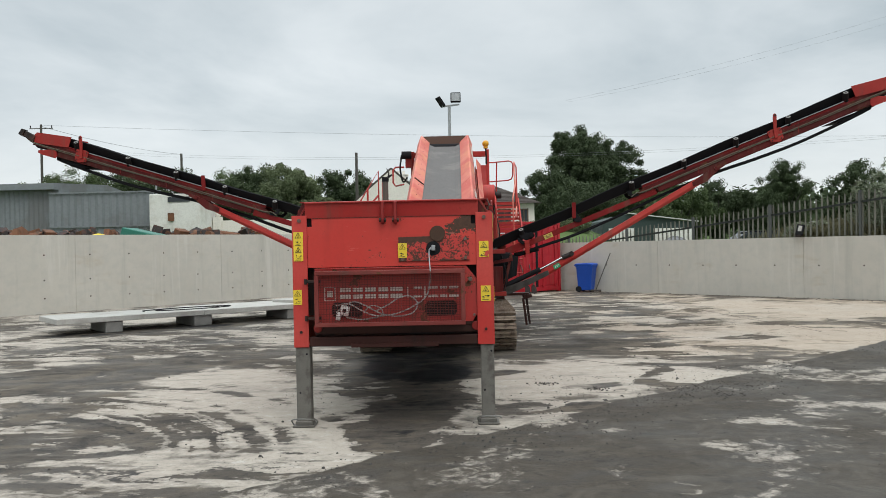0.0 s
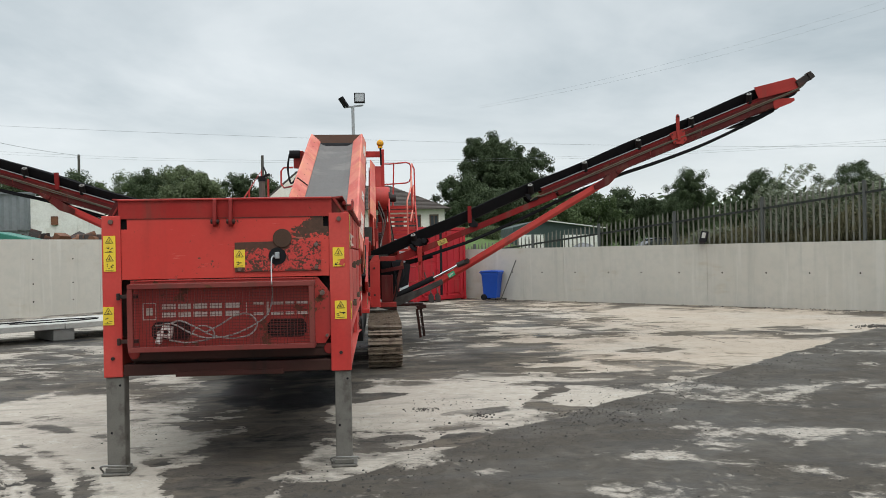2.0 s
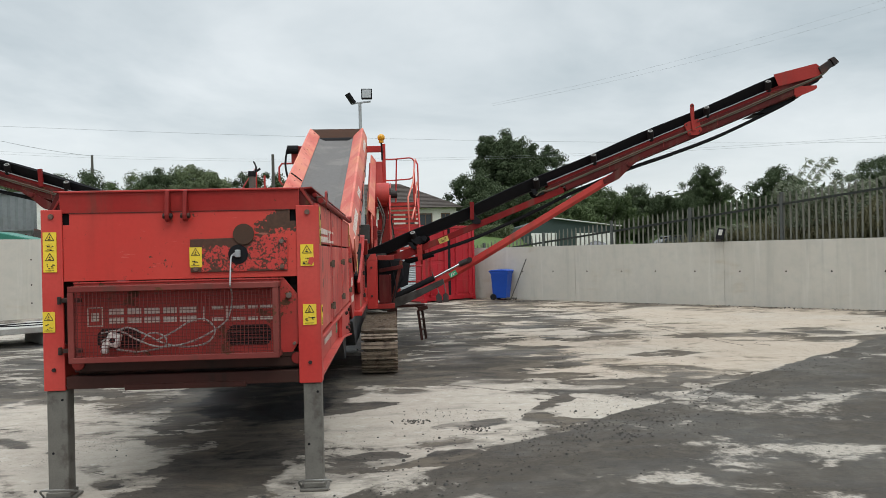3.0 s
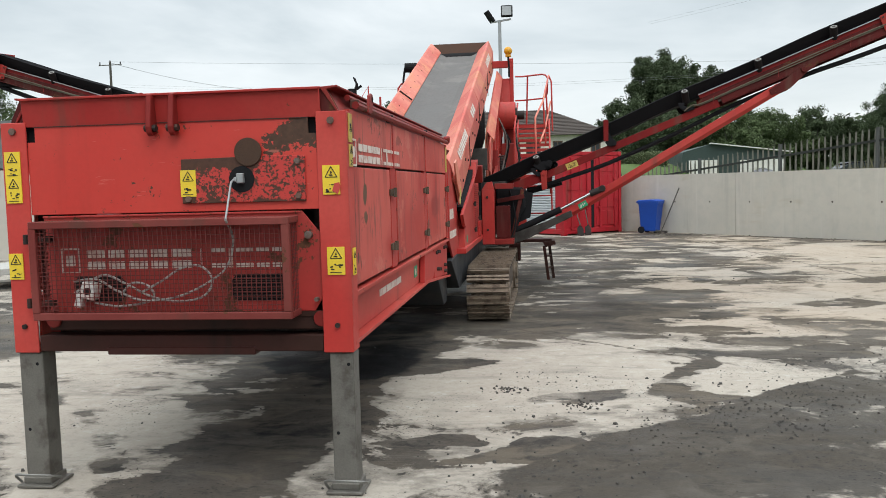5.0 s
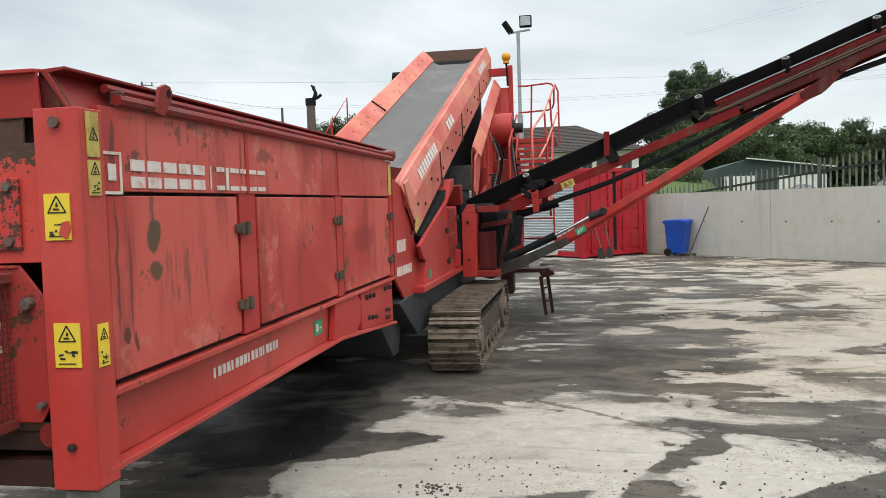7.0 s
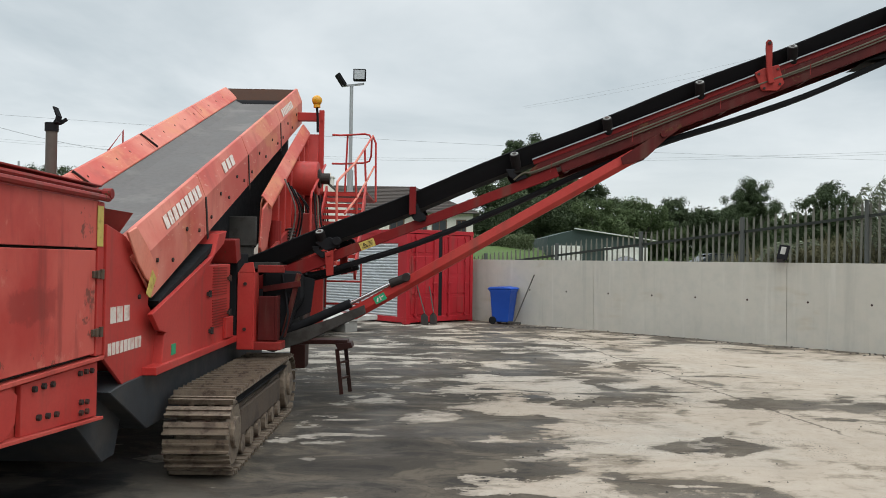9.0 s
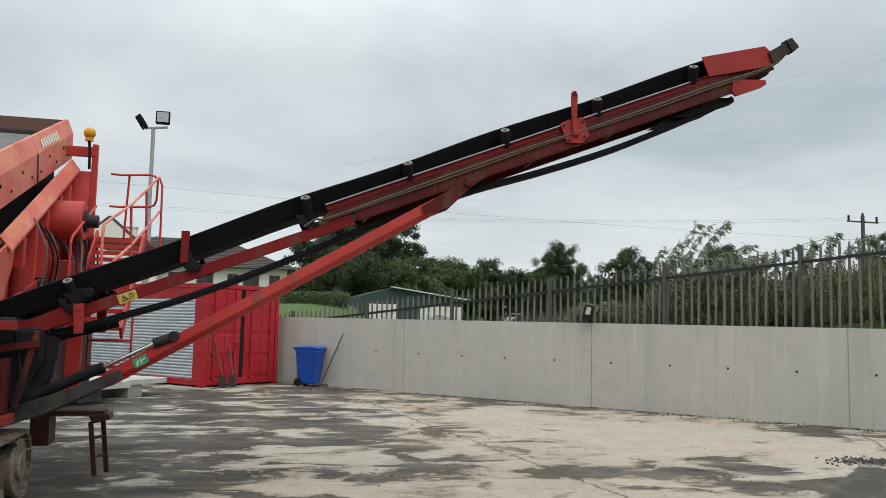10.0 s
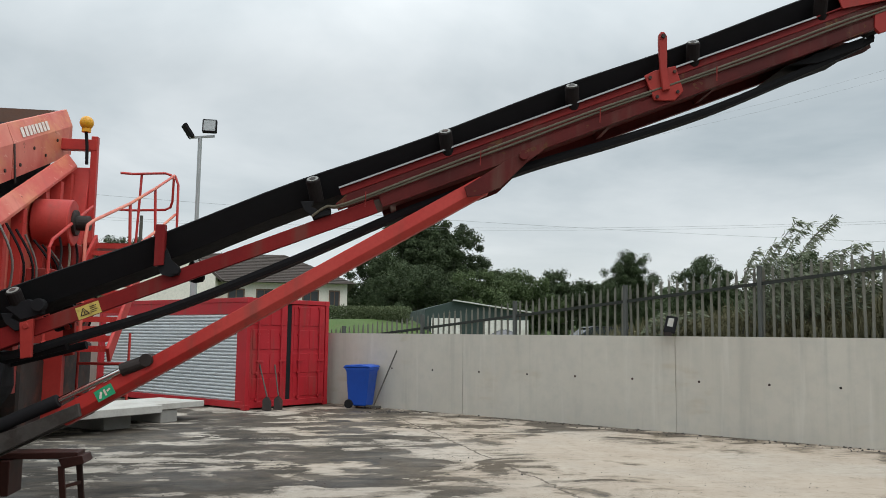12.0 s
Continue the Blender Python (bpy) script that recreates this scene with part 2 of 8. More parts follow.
def tube(bm, p, q, r, n=12, r2=None):
    m, length = axis_frame(p, q)
    g = bmesh.ops.create_cone(bm, cap_ends=True, segments=n, radius1=r, radius2=r if r2 is None else r2, depth=length,
                              matrix=m @ Matrix.Rotation(radians(90), 4, "Y") @ Matrix.Translation((0, 0, length / 2)))
    return g["verts"]


def pipe(bm, pts, r, n=8):
    """A round bar swept along points."""
    pts = [Vector(p) for p in pts]
    rings = []
    ref = Vector((0, 0, 1))
    for i, p in enumerate(pts):
        d = (pts[min(i + 1, len(pts) - 1)] - pts[max(i - 1, 0)]).normalized()
        a = ref - d * ref.dot(d)
        if a.length < 1e-3:
            a = Vector((1, 0, 0)) - d * d.x
        a.normalize()
        ref = a
        b = d.cross(a)
        rings.append([bm.verts.new(p + r * (math.cos(2 * math.pi * k / n) * a + math.sin(2 * math.pi * k / n) * b)) for k in range(n)])
    for r0, r1 in zip(rings, rings[1:]):
        for k in range(n):
            bm.faces.new((r0[k], r0[(k + 1) % n], r1[(k + 1) % n], r1[k]))
    bm.faces.new(rings[0][::-1])
    bm.faces.new(rings[-1])
    return bm


def prism(bm, poly, axis, a, b, m=None):
    """A polygon of 2D points pushed from a to b along an axis; the 2D points are the two other axes in order."""
    def p3(u, v, w):
        return {"x": (w, u, v), "y": (u, w, v), "z": (u, v, w)}[axis]
    lo = [bm.verts.new(p3(u, v, a)) for u, v in poly]
    hi = [bm.verts.new(p3(u, v, b)) for u, v in poly]
    k = len(poly)
    fs = [bm.faces.new(lo), bm.faces.new(hi[::-1])]
    for i in range(k):
        fs.append(bm.faces.new((lo[i], hi[i], hi[(i + 1) % k], lo[(i + 1) % k])))
    bmesh.ops.recalc_face_normals(bm, faces=fs)
    if m is not None:
        bmesh.ops.transform(bm, matrix=m, verts=lo + hi)
    return lo + hi


def curve_points(ctrl, n=8):
    """Points of a smooth curve through the control points."""
    c = [Vector(p) for p in ctrl]
    c = [c[0]] + c + [c[-1]]
    out = []
    for i in range(1, len(c) - 2):
        for k in range(n):
            t = k / n
            a, b, d, e = c[i - 1], c[i], c[i + 1], c[i + 2]
            out.append(0.5 * ((2 * b) + (d - a) * t + (2 * a - 5 * b + 4 * d - e) * t * t + (3 * b - a - 3 * d + e) * t ** 3))
    out.append(c[-2])
    return out


def quads(name, verts, faces, material):
    me = bpy.data.meshes.new(name)
    me.from_pydata(verts, [], faces)
    me.materials.append(material)
    return me


def front_paint():
    """Front panel paint: brown rust eats the upper corner above the access plate."""
    k = Nodes("rust_scarred_front_paint")
    x, y, z = k.xyz()
    big, fine = k.noise(1.3, 4), k.noise(38, 3)
    c = k.mix(k.step(big, 0.35, 0.68), (0.50, 0.038, 0.028), (0.53, 0.058, 0.042))
    c = k.mix(k.step(fine, 0.3, 0.8, 0, 0.2), c, (0.36, 0.03, 0.02))
    # a diagonal scar that runs from the round cover up to the slot
    off = k.math("ABSOLUTE", k.math("SUBTRACT", z, k.math("ADD", 1.738, k.math("MULTIPLY", x, 0.36))))
    half = k.math("ADD", 0.030, k.math("MULTIPLY", k.math("MAXIMUM", x, 0.0), 0.22))
    near = k.math("MULTIPLY", k.step(x, -0.14, 0.20, 0.2, 1.0), k.step(k.math("DIVIDE", off, half), 0.45, 2.1, 1, 0))
    spots = k.math("ADD", k.math("MULTIPLY", k.noise(11, 6, 0.72), 0.55), k.math("MULTIPLY", k.noise(42, 4, 0.65), 0.45))
    mask = k.step(k.math("ADD", spots, k.math("MULTIPLY", near, 0.22)), 0.615, 0.63)
    c = k.mix(mask, c, k.mix(fine, (0.040, 0.022, 0.015), (0.10, 0.050, 0.030)))
    runs = k.noise(5, 4, 0.6, stretch=(1, 1, 0.12))
    c = k.mix(k.step(runs, 0.50, 0.72, 0, 0.5), c, (0.27, 0.03, 0.02))
    scr = k.noise(22, 5, 0.6, stretch=(0.25, 1, 1.6, 0))
    c = k.mix(k.step(scr, 0.66, 0.70, 0, 0.4), c, (0.60, 0.20, 0.15))
    return k.done(c, k.math("ADD", k.math("MULTIPLY", mask, 0.3), 0.42), 0, k.math("SUBTRACT", 0.0, mask), 0.3, 0.003)


FRONT = front_paint()
GREASY = plain("greasy_grey_steel", (0.060, 0.056, 0.051), 0.55, 0.2, 0.4, 9, 0.3, (0.03, 0.026, 0.022))


def plate_paint():
    """Access plate: paint gone from its upper and outer edge, speckled rust elsewhere."""
    k = Nodes("rust_eaten_plate_paint")
    x, y, z = k.xyz()
    fine = k.noise(40, 3)
    c = k.mix(k.noise(4, 4), (0.50, 0.045, 0.04), (0.44, 0.04, 0.03))
    rag = k.math("MULTIPLY", k.math("SUBTRACT", k.noise(16, 6, 0.7), 0.5), 0.20)
    top = k.math("MULTIPLY", k.step(k.math("ADD", z, rag), 1.632, 1.642), k.step(k.math("ADD", x, rag), -0.01, 0.02, 1, 0))
    side = k.step(k.math("ADD", x, rag), -0.325, -0.31, 1, 0)
    foot = k.step(k.math("ADD", z, rag), 1.485, 1.50, 1, 0)
    spots = k.math("ADD", k.math("MULTIPLY", k.noise(15, 6, 0.75), 0.5), k.math("MULTIPLY", k.noise(62, 4, 0.7), 0.5))
    mask = k.math("MAXIMUM", k.math("MAXIMUM", top, side), k.math("MAXIMUM", foot, k.step(spots, 0.508, 0.525)))
    c = k.mix(mask, c, k.mix(fine, (0.040, 0.020, 0.014), (0.10, 0.045, 0.028)))
    return k.done(c, k.math("ADD", k.math("MULTIPLY", mask, 0.3), 0.45), 0, k.math("SUBTRACT", 0.0, mask), 0.3, 0.003)


RUSTY = plate_paint()
SILL = paint("dark_brown_red_beam", (0.040, 0.017, 0.013), (0.065, 0.020, 0.016), 0.72, 0.7, (0.022, 0.015, 0.012), spec=0.2)
GUARD = paint("dusty_guard_red", (0.165, 0.030, 0.026), (0.21, 0.050, 0.042), 0.565, 0.8, (0.085, 0.04, 0.03), spec=0.2)


OIL = (0.060, 0.056, 0.028)
SOOTY = (0.075, 0.026, 0.020)
# y, z, half width, half height, strength, colour
OIL_DRIPS = ((7.94, 1.50, 0.048, 0.055, 0.9, OIL), (7.95, 1.385, 0.050, 0.042, 0.85, OIL), (7.92, 1.73, 0.010, 0.22, 0.6, OIL), (7.935, 1.58, 0.010, 0.08, 0.7, OIL),
             (7.70, 1.80, 0.016, 0.09, 0.8, SOOTY), (7.70, 1.42, 0.009, 0.24, 0.75, SOOTY), (7.775, 1.33, 0.008, 0.22, 0.6, SOOTY), (7.735, 1.17, 0.022, 0.035, 0.9, SOOTY),
             (7.79, 1.13, 0.014, 0.05, 0.85, SOOTY), (8.72, 1.80, 0.012, 0.13, 0.6, SOOTY), (9.0, 1.84, 0.10, 0.03, 0.5, SOOTY))


def door_paint():
    """Door paint with brown scuffs, dark runs and the shadow of a peeled sticker."""
    k = Nodes("stained_door_red")
    x, y, z = k.xyz()
    big, fine = k.noise(1.1, 5, 0.6), k.noise(38, 3)
    c = k.mix(k.step(big, 0.38, 0.62), (0.40, 0.034, 0.027), (0.53, 0.092, 0.070))
    rag = k.math("MULTIPLY", k.math("SUBTRACT", k.noise(9, 5, 0.65), 0.5), 0.16)
    yy, zz = k.math("ADD", y, rag), k.math("ADD", z, rag)
    patch = k.math("MULTIPLY", k.math("MULTIPLY", k.step(yy, 10.50, 10.56), k.step(yy, 10.98, 11.05, 1, 0)), k.math("MULTIPLY", k.step(zz, 1.27, 1.30), k.step(zz, 1.42, 1.45, 1, 0)))
    c = k.mix(k.math("MULTIPLY", patch, 0.55), c, (0.22, 0.020, 0.016))
    runs = k.noise(6, 5, 0.65, stretch=(1, 1, 0.16))
    c = k.mix(k.step(runs, 0.50, 0.68, 0, 0.6), c, (0.20, 0.032, 0.024))
    scuff = k.math("ADD", k.math("MULTIPLY", k.noise(2.4, 6, 0.72), 0.7), k.math("MULTIPLY", k.noise(21, 4, 0.6), 0.3))
    mask = k.step(scuff, 0.575, 0.615)
    c = k.mix(k.math("MULTIPLY", mask, 0.8), c, k.mix(fine, (0.06, 0.030, 0.020), (0.16, 0.055, 0.035)))
    c = k.mix(k.step(k.noise(3.0, 6, 0.7), 0.57, 0.64, 0, 0.5), c, (0.58, 0.19, 0.145))
    # oil drips that ran down from the rim, and dents scraped by the bucket
    wob = k.math("MULTIPLY", k.math("SUBTRACT", k.noise(7, 5, 0.6), 0.5), 0.05)
    yw, zw = k.math("ADD", y, wob), k.math("ADD", z, k.math("MULTIPLY", wob, 2.0))
    for cy, cz, ry, rz, amount, col in OIL_DRIPS:
        d = k.math("ADD", k.math("POWER", k.math("ABSOLUTE", k.math("DIVIDE", k.math("SUBTRACT", yw, cy), ry)), 2.0), k.math("POWER", k.math("ABSOLUTE", k.math("DIVIDE", k.math("SUBTRACT", zw, cz), rz)), 2.0))
        c = k.mix(k.step(d, 0.55, 1.1, amount, 0), c, col)
    rake = k.noise(30, 3, 0.6, stretch=(1, 1, 0.22))
    fan = k.math("MULTIPLY", k.step(k.math("ABSOLUTE", k.math("SUBTRACT", yw, 8.17)), 0.10, 0.26, 1, 0), k.step(k.math("ABSOLUTE", k.math("SUBTRACT", zw, 1.35)), 0.05, 0.15, 1, 0))
    c = k.mix(k.math("MULTIPLY", fan, k.step(rake, 0.48, 0.60, 0, 0.75)), c, (0.19, 0.06, 0.042))
    return k.done(c, k.step(big, 0.2, 0.8, 0.42, 0.62), 0, k.math("SUBTRACT", k.math("MULTIPLY", fine, 0.3), mask), 0.2, 0.004)


STAIN_RED = door_paint()
BROWN = plain("brown_rust", (0.066, 0.036, 0.023), 0.8, 0.1, 0.4, 14, 0.4)
RUBBER_BROWN = plain("rusty_brown_plate", (0.07, 0.035, 0.022), 0.8, 0.1, 0.4, 6, 0.3)


def bleached_paint():
    """Conveyor plate paint: sun-bleached, chalky, with orange dust lying in patches and small dark chips."""
    k = Nodes("bleached_conveyor_paint")
    big, fine = k.noise(1.1, 5, 0.6), k.noise(36, 3)
    c = k.mix(k.step(big, 0.36, 0.66), (0.48, 0.072, 0.052), (0.60, 0.205, 0.150))
    dust = k.noise(1.7, 5, 0.65, stretch=(1, 0.5, 1))
    c = k.mix(k.step(dust, 0.50, 0.66, 0, 0.65), c, (0.60, 0.245, 0.120))
    runs = k.noise(5, 5, 0.65, stretch=(1, 1, 0.14))
    c = k.mix(k.step(runs, 0.52, 0.72, 0, 0.45), c, (0.30, 0.055, 0.040))
    scr = k.noise(17, 5, 0.65, stretch=(1, 0.3, 1.4))
    c = k.mix(k.step(scr, 0.62, 0.68, 0, 0.5), c, (0.66, 0.36, 0.28))
    chips = k.math("ADD", k.math("MULTIPLY", k.noise(5, 6, 0.7), 0.7), k.math("MULTIPLY", k.noise(30, 4, 0.6), 0.3))
    mask = k.step(chips, 0.635, 0.655)
    c = k.mix(mask, c, (0.09, 0.04, 0.028))
    return k.done(c, k.step(big, 0.2, 0.8, 0.5, 0.7), 0, k.math("SUBTRACT", k.math("MULTIPLY", fine, 0.3), mask), 0.2, 0.003)


PINK_SIDE = bleached_paint()
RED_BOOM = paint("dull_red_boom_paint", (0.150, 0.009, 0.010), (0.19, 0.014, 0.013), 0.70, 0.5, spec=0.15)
WIRE = plain("rust_red_wire", (0.130, 0.026, 0.022), 0.75, 0.1, 0.35, 20)
FADED_WHITE = plain("faded_white_print", (0.66, 0.58, 0.52), 0.6, 0, 0.12, 26, 0.05, (0.50, 0.30, 0.25))
BELT_MAIN = plain("grey_belt_rubber", (0.118, 0.112, 0.108), 0.78, 0, 0.22, 2.5, 0.2, (0.165, 0.155, 0.145))
TRACKFRAME = plain("muddy_track_frame", (0.095, 0.070, 0.053), 0.8, 0.1, 0.4, 5, 0.4, (0.04, 0.03, 0.025))
DARKHOSE = plain("dusty_ribbed_hose", (0.105, 0.092, 0.064), 0.6, 0, 0.3, 30, 0.2)
HINGE = plain("rusty_brown_hinge_steel", (0.105, 0.075, 0.052), 0.65, 0.2, 0.4, 25, 0.3, (0.05, 0.035, 0.027))

OLD_YELLOW = plain("dirty_yellow_label", (0.52, 0.40, 0.10), 0.6, 0, 0.15, 30, 0.05, (0.30, 0.20, 0.05))
RUST_BOLT = plain("rusty_bolt_steel", (0.15, 0.095, 0.075), 0.6, 0.4, 0.4, 30, 0.3, (0.20, 0.19, 0.18))


# ---- yard, walls, ground ----
RD, RN = Vector((0.6785, -0.7346, 0)), Vector((0.7346, 0.6785, 0))     # low wall: along, outward
LD, LN = Vector((0.65, 0.76, 0)), Vector((-0.76, 0.65, 0))             # tall wall: along, outward
J1 = Vector((6.556, 26.344, 0))
L0 = Vector((-12.07, 21.64, 0))
CORNER = Vector((-1.03, 34.56, 0))


# damp and dirty stains, and shade painted under machine and slabs: centre x, y, half sizes, turn, strength
DAMP_AND_SHADE = ((0.32, 10.38, 0.66, 0.40, 22, 0.25), (1.68, 9.40, 0.40, 0.25, 15, 0.26), (0.68, 8.33, 0.32, 0.14, 12, 0.26), (2.52, 10.1, 0.22, 0.75, -12, 0.16),
        (4.9, 13.8, 0.55, 0.32, 0, 0.16), (6.4, 16.1, 0.6, 0.45, 0, 0.13), (5.2, 15.25, 0.3, 0.25, 30, 0.11),
        (7.0, 14.9, 0.55, 0.32, -20, 0.13), (-4.8, 11.0, 1.2, 1.8, -30, 0.12), (-3.1, 12.3, 0.9, 0.9, 0, 0.08), (-0.30, 8.5, 0.45, 1.9, -6, 0.21),
        (-0.4, 11.6, 0.95, 1.7, 0, 0.34), (-6.1, 17.6, 2.7, 0.75, 40, 0.26), (1.1, 12.5, 0.75, 0.9, 10, 0.11), (2.7, 13.3, 0.8, 1.7, -8, 0.08), (1.28, 8.12, 0.42, 0.22, 35, 0.24))
# dried pale patches in the same form
DRIED = ((1.2, 9.95, 1.35, 1.15, 20, -0.15), (3.0, 9.95, 0.5, 0.5, 0, -0.15), (8.8, 19.2, 3.6, 1.8, -45, -0.12), (-1.9, 8.7, 0.9, 0.5, 10, -0.06),
         (-1.55, 8.7, 0.62, 1.25, 8, -0.11), (-2.8, 10.0, 1.1, 1.2, 0, -0.05), (-1.5, 6.9, 1.1, 0.6, 30, -0.09), (3.15, 12.7, 0.5, 0.25, 0, -0.12),
         (6.3, 13.6, 1.9, 2.2, 20, -0.12), (7.0, 17.6, 1.6, 1.4, 0, -0.08), (3.57, 19.7, 0.5, 0.5, 0, -0.10), (3.42, 15.6, 0.5, 0.3, 0, -0.12))

# worn pale islands on the gritty apron: centre x, y and half sizes
ISLANDS = ((3.2, 8.45, 0.26, 0.13), (2.8, 7.45, 0.36, 0.30), (1.4, 7.18, 0.15, 0.17), (5.0, 10.2, 0.55, 0.30), (4.15, 8.1, 0.45, 0.62), (4.0, 7.0, 0.36, 0.30), (6.1, 10.2, 0.5, 0.3))


def yard_material():
    k = Nodes("stained_wet_concrete")
    x, y, z = k.xyz()
    big = k.noise(0.45, 4, 0.5, distort=0.8)
    mid = k.noise(0.95, 5, 0.55, distort=1.2, stretch=(1.0, 1.6, 1, 40))
    edge = k.noise(6.5, 6, 0.65, distort=0.6)
    swirl = k.noise(2.2, 6, 0.65, distort=1.6)
    fine = k.noise(75, 3, 0.65)
    mott = k.noise(7.5, 7, 0.74, distort=0.3)
    grit = k.noise(19, 6, 0.72)
    streak = k.noise(1.5, 7, 0.68, distort=0.7, stretch=(0.7, 2.6, 1, 25))
    wob = k.math("MULTIPLY", k.math("SUBTRACT", k.noise(0.9, 5, 0.6), 0.5), 0.5)
    warp = k.n.new("ShaderNodeTexNoise")
    warp.inputs["Scale"].default_value, warp.inputs["Detail"].default_value = 1.3, 6
    k.l.new(k.pos, warp.inputs["Vector"])
    off = k.n.new("ShaderNodeVectorMath"); off.operation = "MULTIPLY_ADD"
    k.l.new(warp.outputs["Color"], off.inputs[0])
    off.inputs[1].default_value = (1.1, 1.1, 0)
    k.l.new(k.pos, off.inputs[2])
    # signed distance to the old pour edge
    d = k.math("ADD", k.math("MULTIPLY", k.math("SUBTRACT", k.math("SUBTRACT", y, 6.82), k.math("MULTIPLY", x, 0.92)), 0.736), wob)
    apron = k.math("MULTIPLY", k.step(d, -0.012, 0.018, 1, 0), k.step(k.math("ADD", x, wob), 10.2, 11.0, 1, 0))
    # the darker wet lane beside the machine
    strip = k.math("MULTIPLY", k.step(k.math("SUBTRACT", x, k.math("MULTIPLY", y, 0.11)), 1.92, 2.35, 1, 0), k.step(y, 11.8, 13.2))
    strip = k.math("MULTIPLY", strip, k.math("MULTIPLY", k.step(x, -2.5, -1.0), k.step(y, 22.5, 27, 1, 0.5)))
    shred = k.noise(1.15, 6, 0.62, distort=0.5, stretch=(0.55, 1.5, 1, -8))
    # tyre arcs around one turning point
    arc = k.n.new("ShaderNodeVectorMath"); arc.operation = "DISTANCE"
    k.l.new(k.pos, arc.inputs[0])
    arc.inputs[1].default_value = (-4.6, 6.0, 0)
    rad = k.math("ADD", arc.outputs["Value"], k.math("MULTIPLY", k.math("SUBTRACT", swirl, 0.5), 0.22))
    ring = k.n.new("ShaderNodeTexNoise")
    ring.noise_dimensions = "1D"
    ring.inputs["Scale"].default_value, ring.inputs["Detail"].default_value = 3.4, 4
    k.l.new(rad, ring.inputs["W"])
    band = k.math("MULTIPLY", k.step(rad, 1.7, 2.3), k.step(rad, 3.7, 4.3, 1, 0))
    band = k.math("MULTIPLY", band, k.math("MULTIPLY", k.step(x, -4.6, -3.6), k.step(y, 6.3, 7.2)))
    arcs = k.math("MULTIPLY", k.math("SUBTRACT", ring.outputs["Fac"], 0.5), band)
    score = k.math("ADD", k.math("MULTIPLY", big, 0.40), k.math("MULTIPLY", mid, 0.60))
    score = k.math("ADD", score, k.math("MULTIPLY", k.math("SUBTRACT", edge, 0.5), 0.10))
    score = k.math("ADD", score, k.math("MULTIPLY", strip, k.math("ADD", 0.055, k.math("MULTIPLY", k.math("SUBTRACT", shred, 0.5), 0.55))))
    score = k.math("ADD", score, k.math("MULTIPLY", arcs, 0.80))
    churn = k.noise(2.6, 6, 0.62, distort=2.2, stretch=(0.7, 1.5, 1, -20))
    score = k.math("ADD", score, k.math("MULTIPLY", k.math("SUBTRACT", churn, 0.47), k.step(x, -0.6, 0.4, 0.30, 0.07)))
    for cx, cy, rx, ry, turn, w in DAMP_AND_SHADE + DRIED:
        mp = k.n.new("ShaderNodeMapping")
        mp.vector_type = "TEXTURE"
        mp.inputs["Location"].default_value = (cx + 0.55, cy + 0.55, 0)
        mp.inputs["Rotation"].default_value = (0, 0, radians(turn))
        mp.inputs["Scale"].default_value = (rx, ry, 1)
        k.l.new(off.outputs[0], mp.inputs["Vector"])
        ln = k.n.new("ShaderNodeVectorMath"); ln.operation = "LENGTH"
        k.l.new(mp.outputs[0], ln.inputs[0])
        score = k.math("ADD", score, k.step(ln.outputs["Value"], 0.75, 1.2, w, 0.0))
    score = k.math("ADD", score, k.math("ADD", k.math("MULTIPLY", k.math("SUBTRACT", grit, 0.5), 0.07), k.math("MULTIPLY", k.math("SUBTRACT", mott, 0.5), 0.12)))
    dark = k.step(score, 0.505, 0.526)
    halo = k.step(score, 0.425, 0.505)
    # dry pale concrete, sandy silt, damp film, wet dirt
    pale = k.mix(swirl, (0.318, 0.280, 0.236), (0.445, 0.402, 0.346))
    pale = k.mix(k.step(grit, 0.50, 0.72, 0, 0.35), pale, (0.18, 0.172, 0.158))
    pale = k.mix(k.step(mott, 0.52, 0.70, 0, 0.5), pale, (0.205, 0.182, 0.148))
    pale = k.mix(k.step(mott, 0.34, 0.46, 0.45, 0), pale, (0.50, 0.475, 0.435))
    pale = k.mix(k.step(streak, 0.50, 0.70, 0, 0.6), pale, (0.205, 0.19, 0.165))
    sand = k.mix(k.noise(1.6, 7, 0.68), (0.25, 0.19, 0.138), (0.50, 0.428, 0.35))
    sand = k.mix(k.step(mott, 0.52, 0.66, 0, 0.45), sand, (0.19, 0.150, 0.112))
    beige = k.math("MULTIPLY", k.step(x, 1.6, 3.6), k.math("MULTIPLY", k.step(y, 10.4, 12.8), k.step(k.noise(0.35, 5, 0.6), 0.34, 0.58, 0.25, 1.0)))
    c = k.mix(k.math("MULTIPLY", beige, 0.8), pale, sand)
    damp = k.mix(streak, (0.130, 0.115, 0.098), (0.225, 0.203, 0.175))
    damp = k.mix(k.math("MULTIPLY", beige, 0.6), damp, (0.20, 0.155, 0.105))
    c = k.mix(k.math("MULTIPLY", halo, k.step(streak, 0.38, 0.56, 0.15, 0.9)), c, damp)
    wetc = k.mix(grit, (0.044, 0.038, 0.033), (0.104, 0.090, 0.075))
    wetc = k.mix(k.step(mott, 0.52, 0.64, 0, 0.6), wetc, (0.026, 0.025, 0.025))
    wetc = k.mix(k.step(streak, 0.50, 0.64, 0, 0.5), wetc, (0.135, 0.120, 0.100))
    wetc = k.mix(k.math("MULTIPLY", beige, 0.5), wetc, (0.125, 0.095, 0.065))
    wetc = k.mix(k.math("MULTIPLY", strip, k.step(shred, 0.42, 0.58, 0.25, 0.8)), wetc, (0.048, 0.042, 0.035))
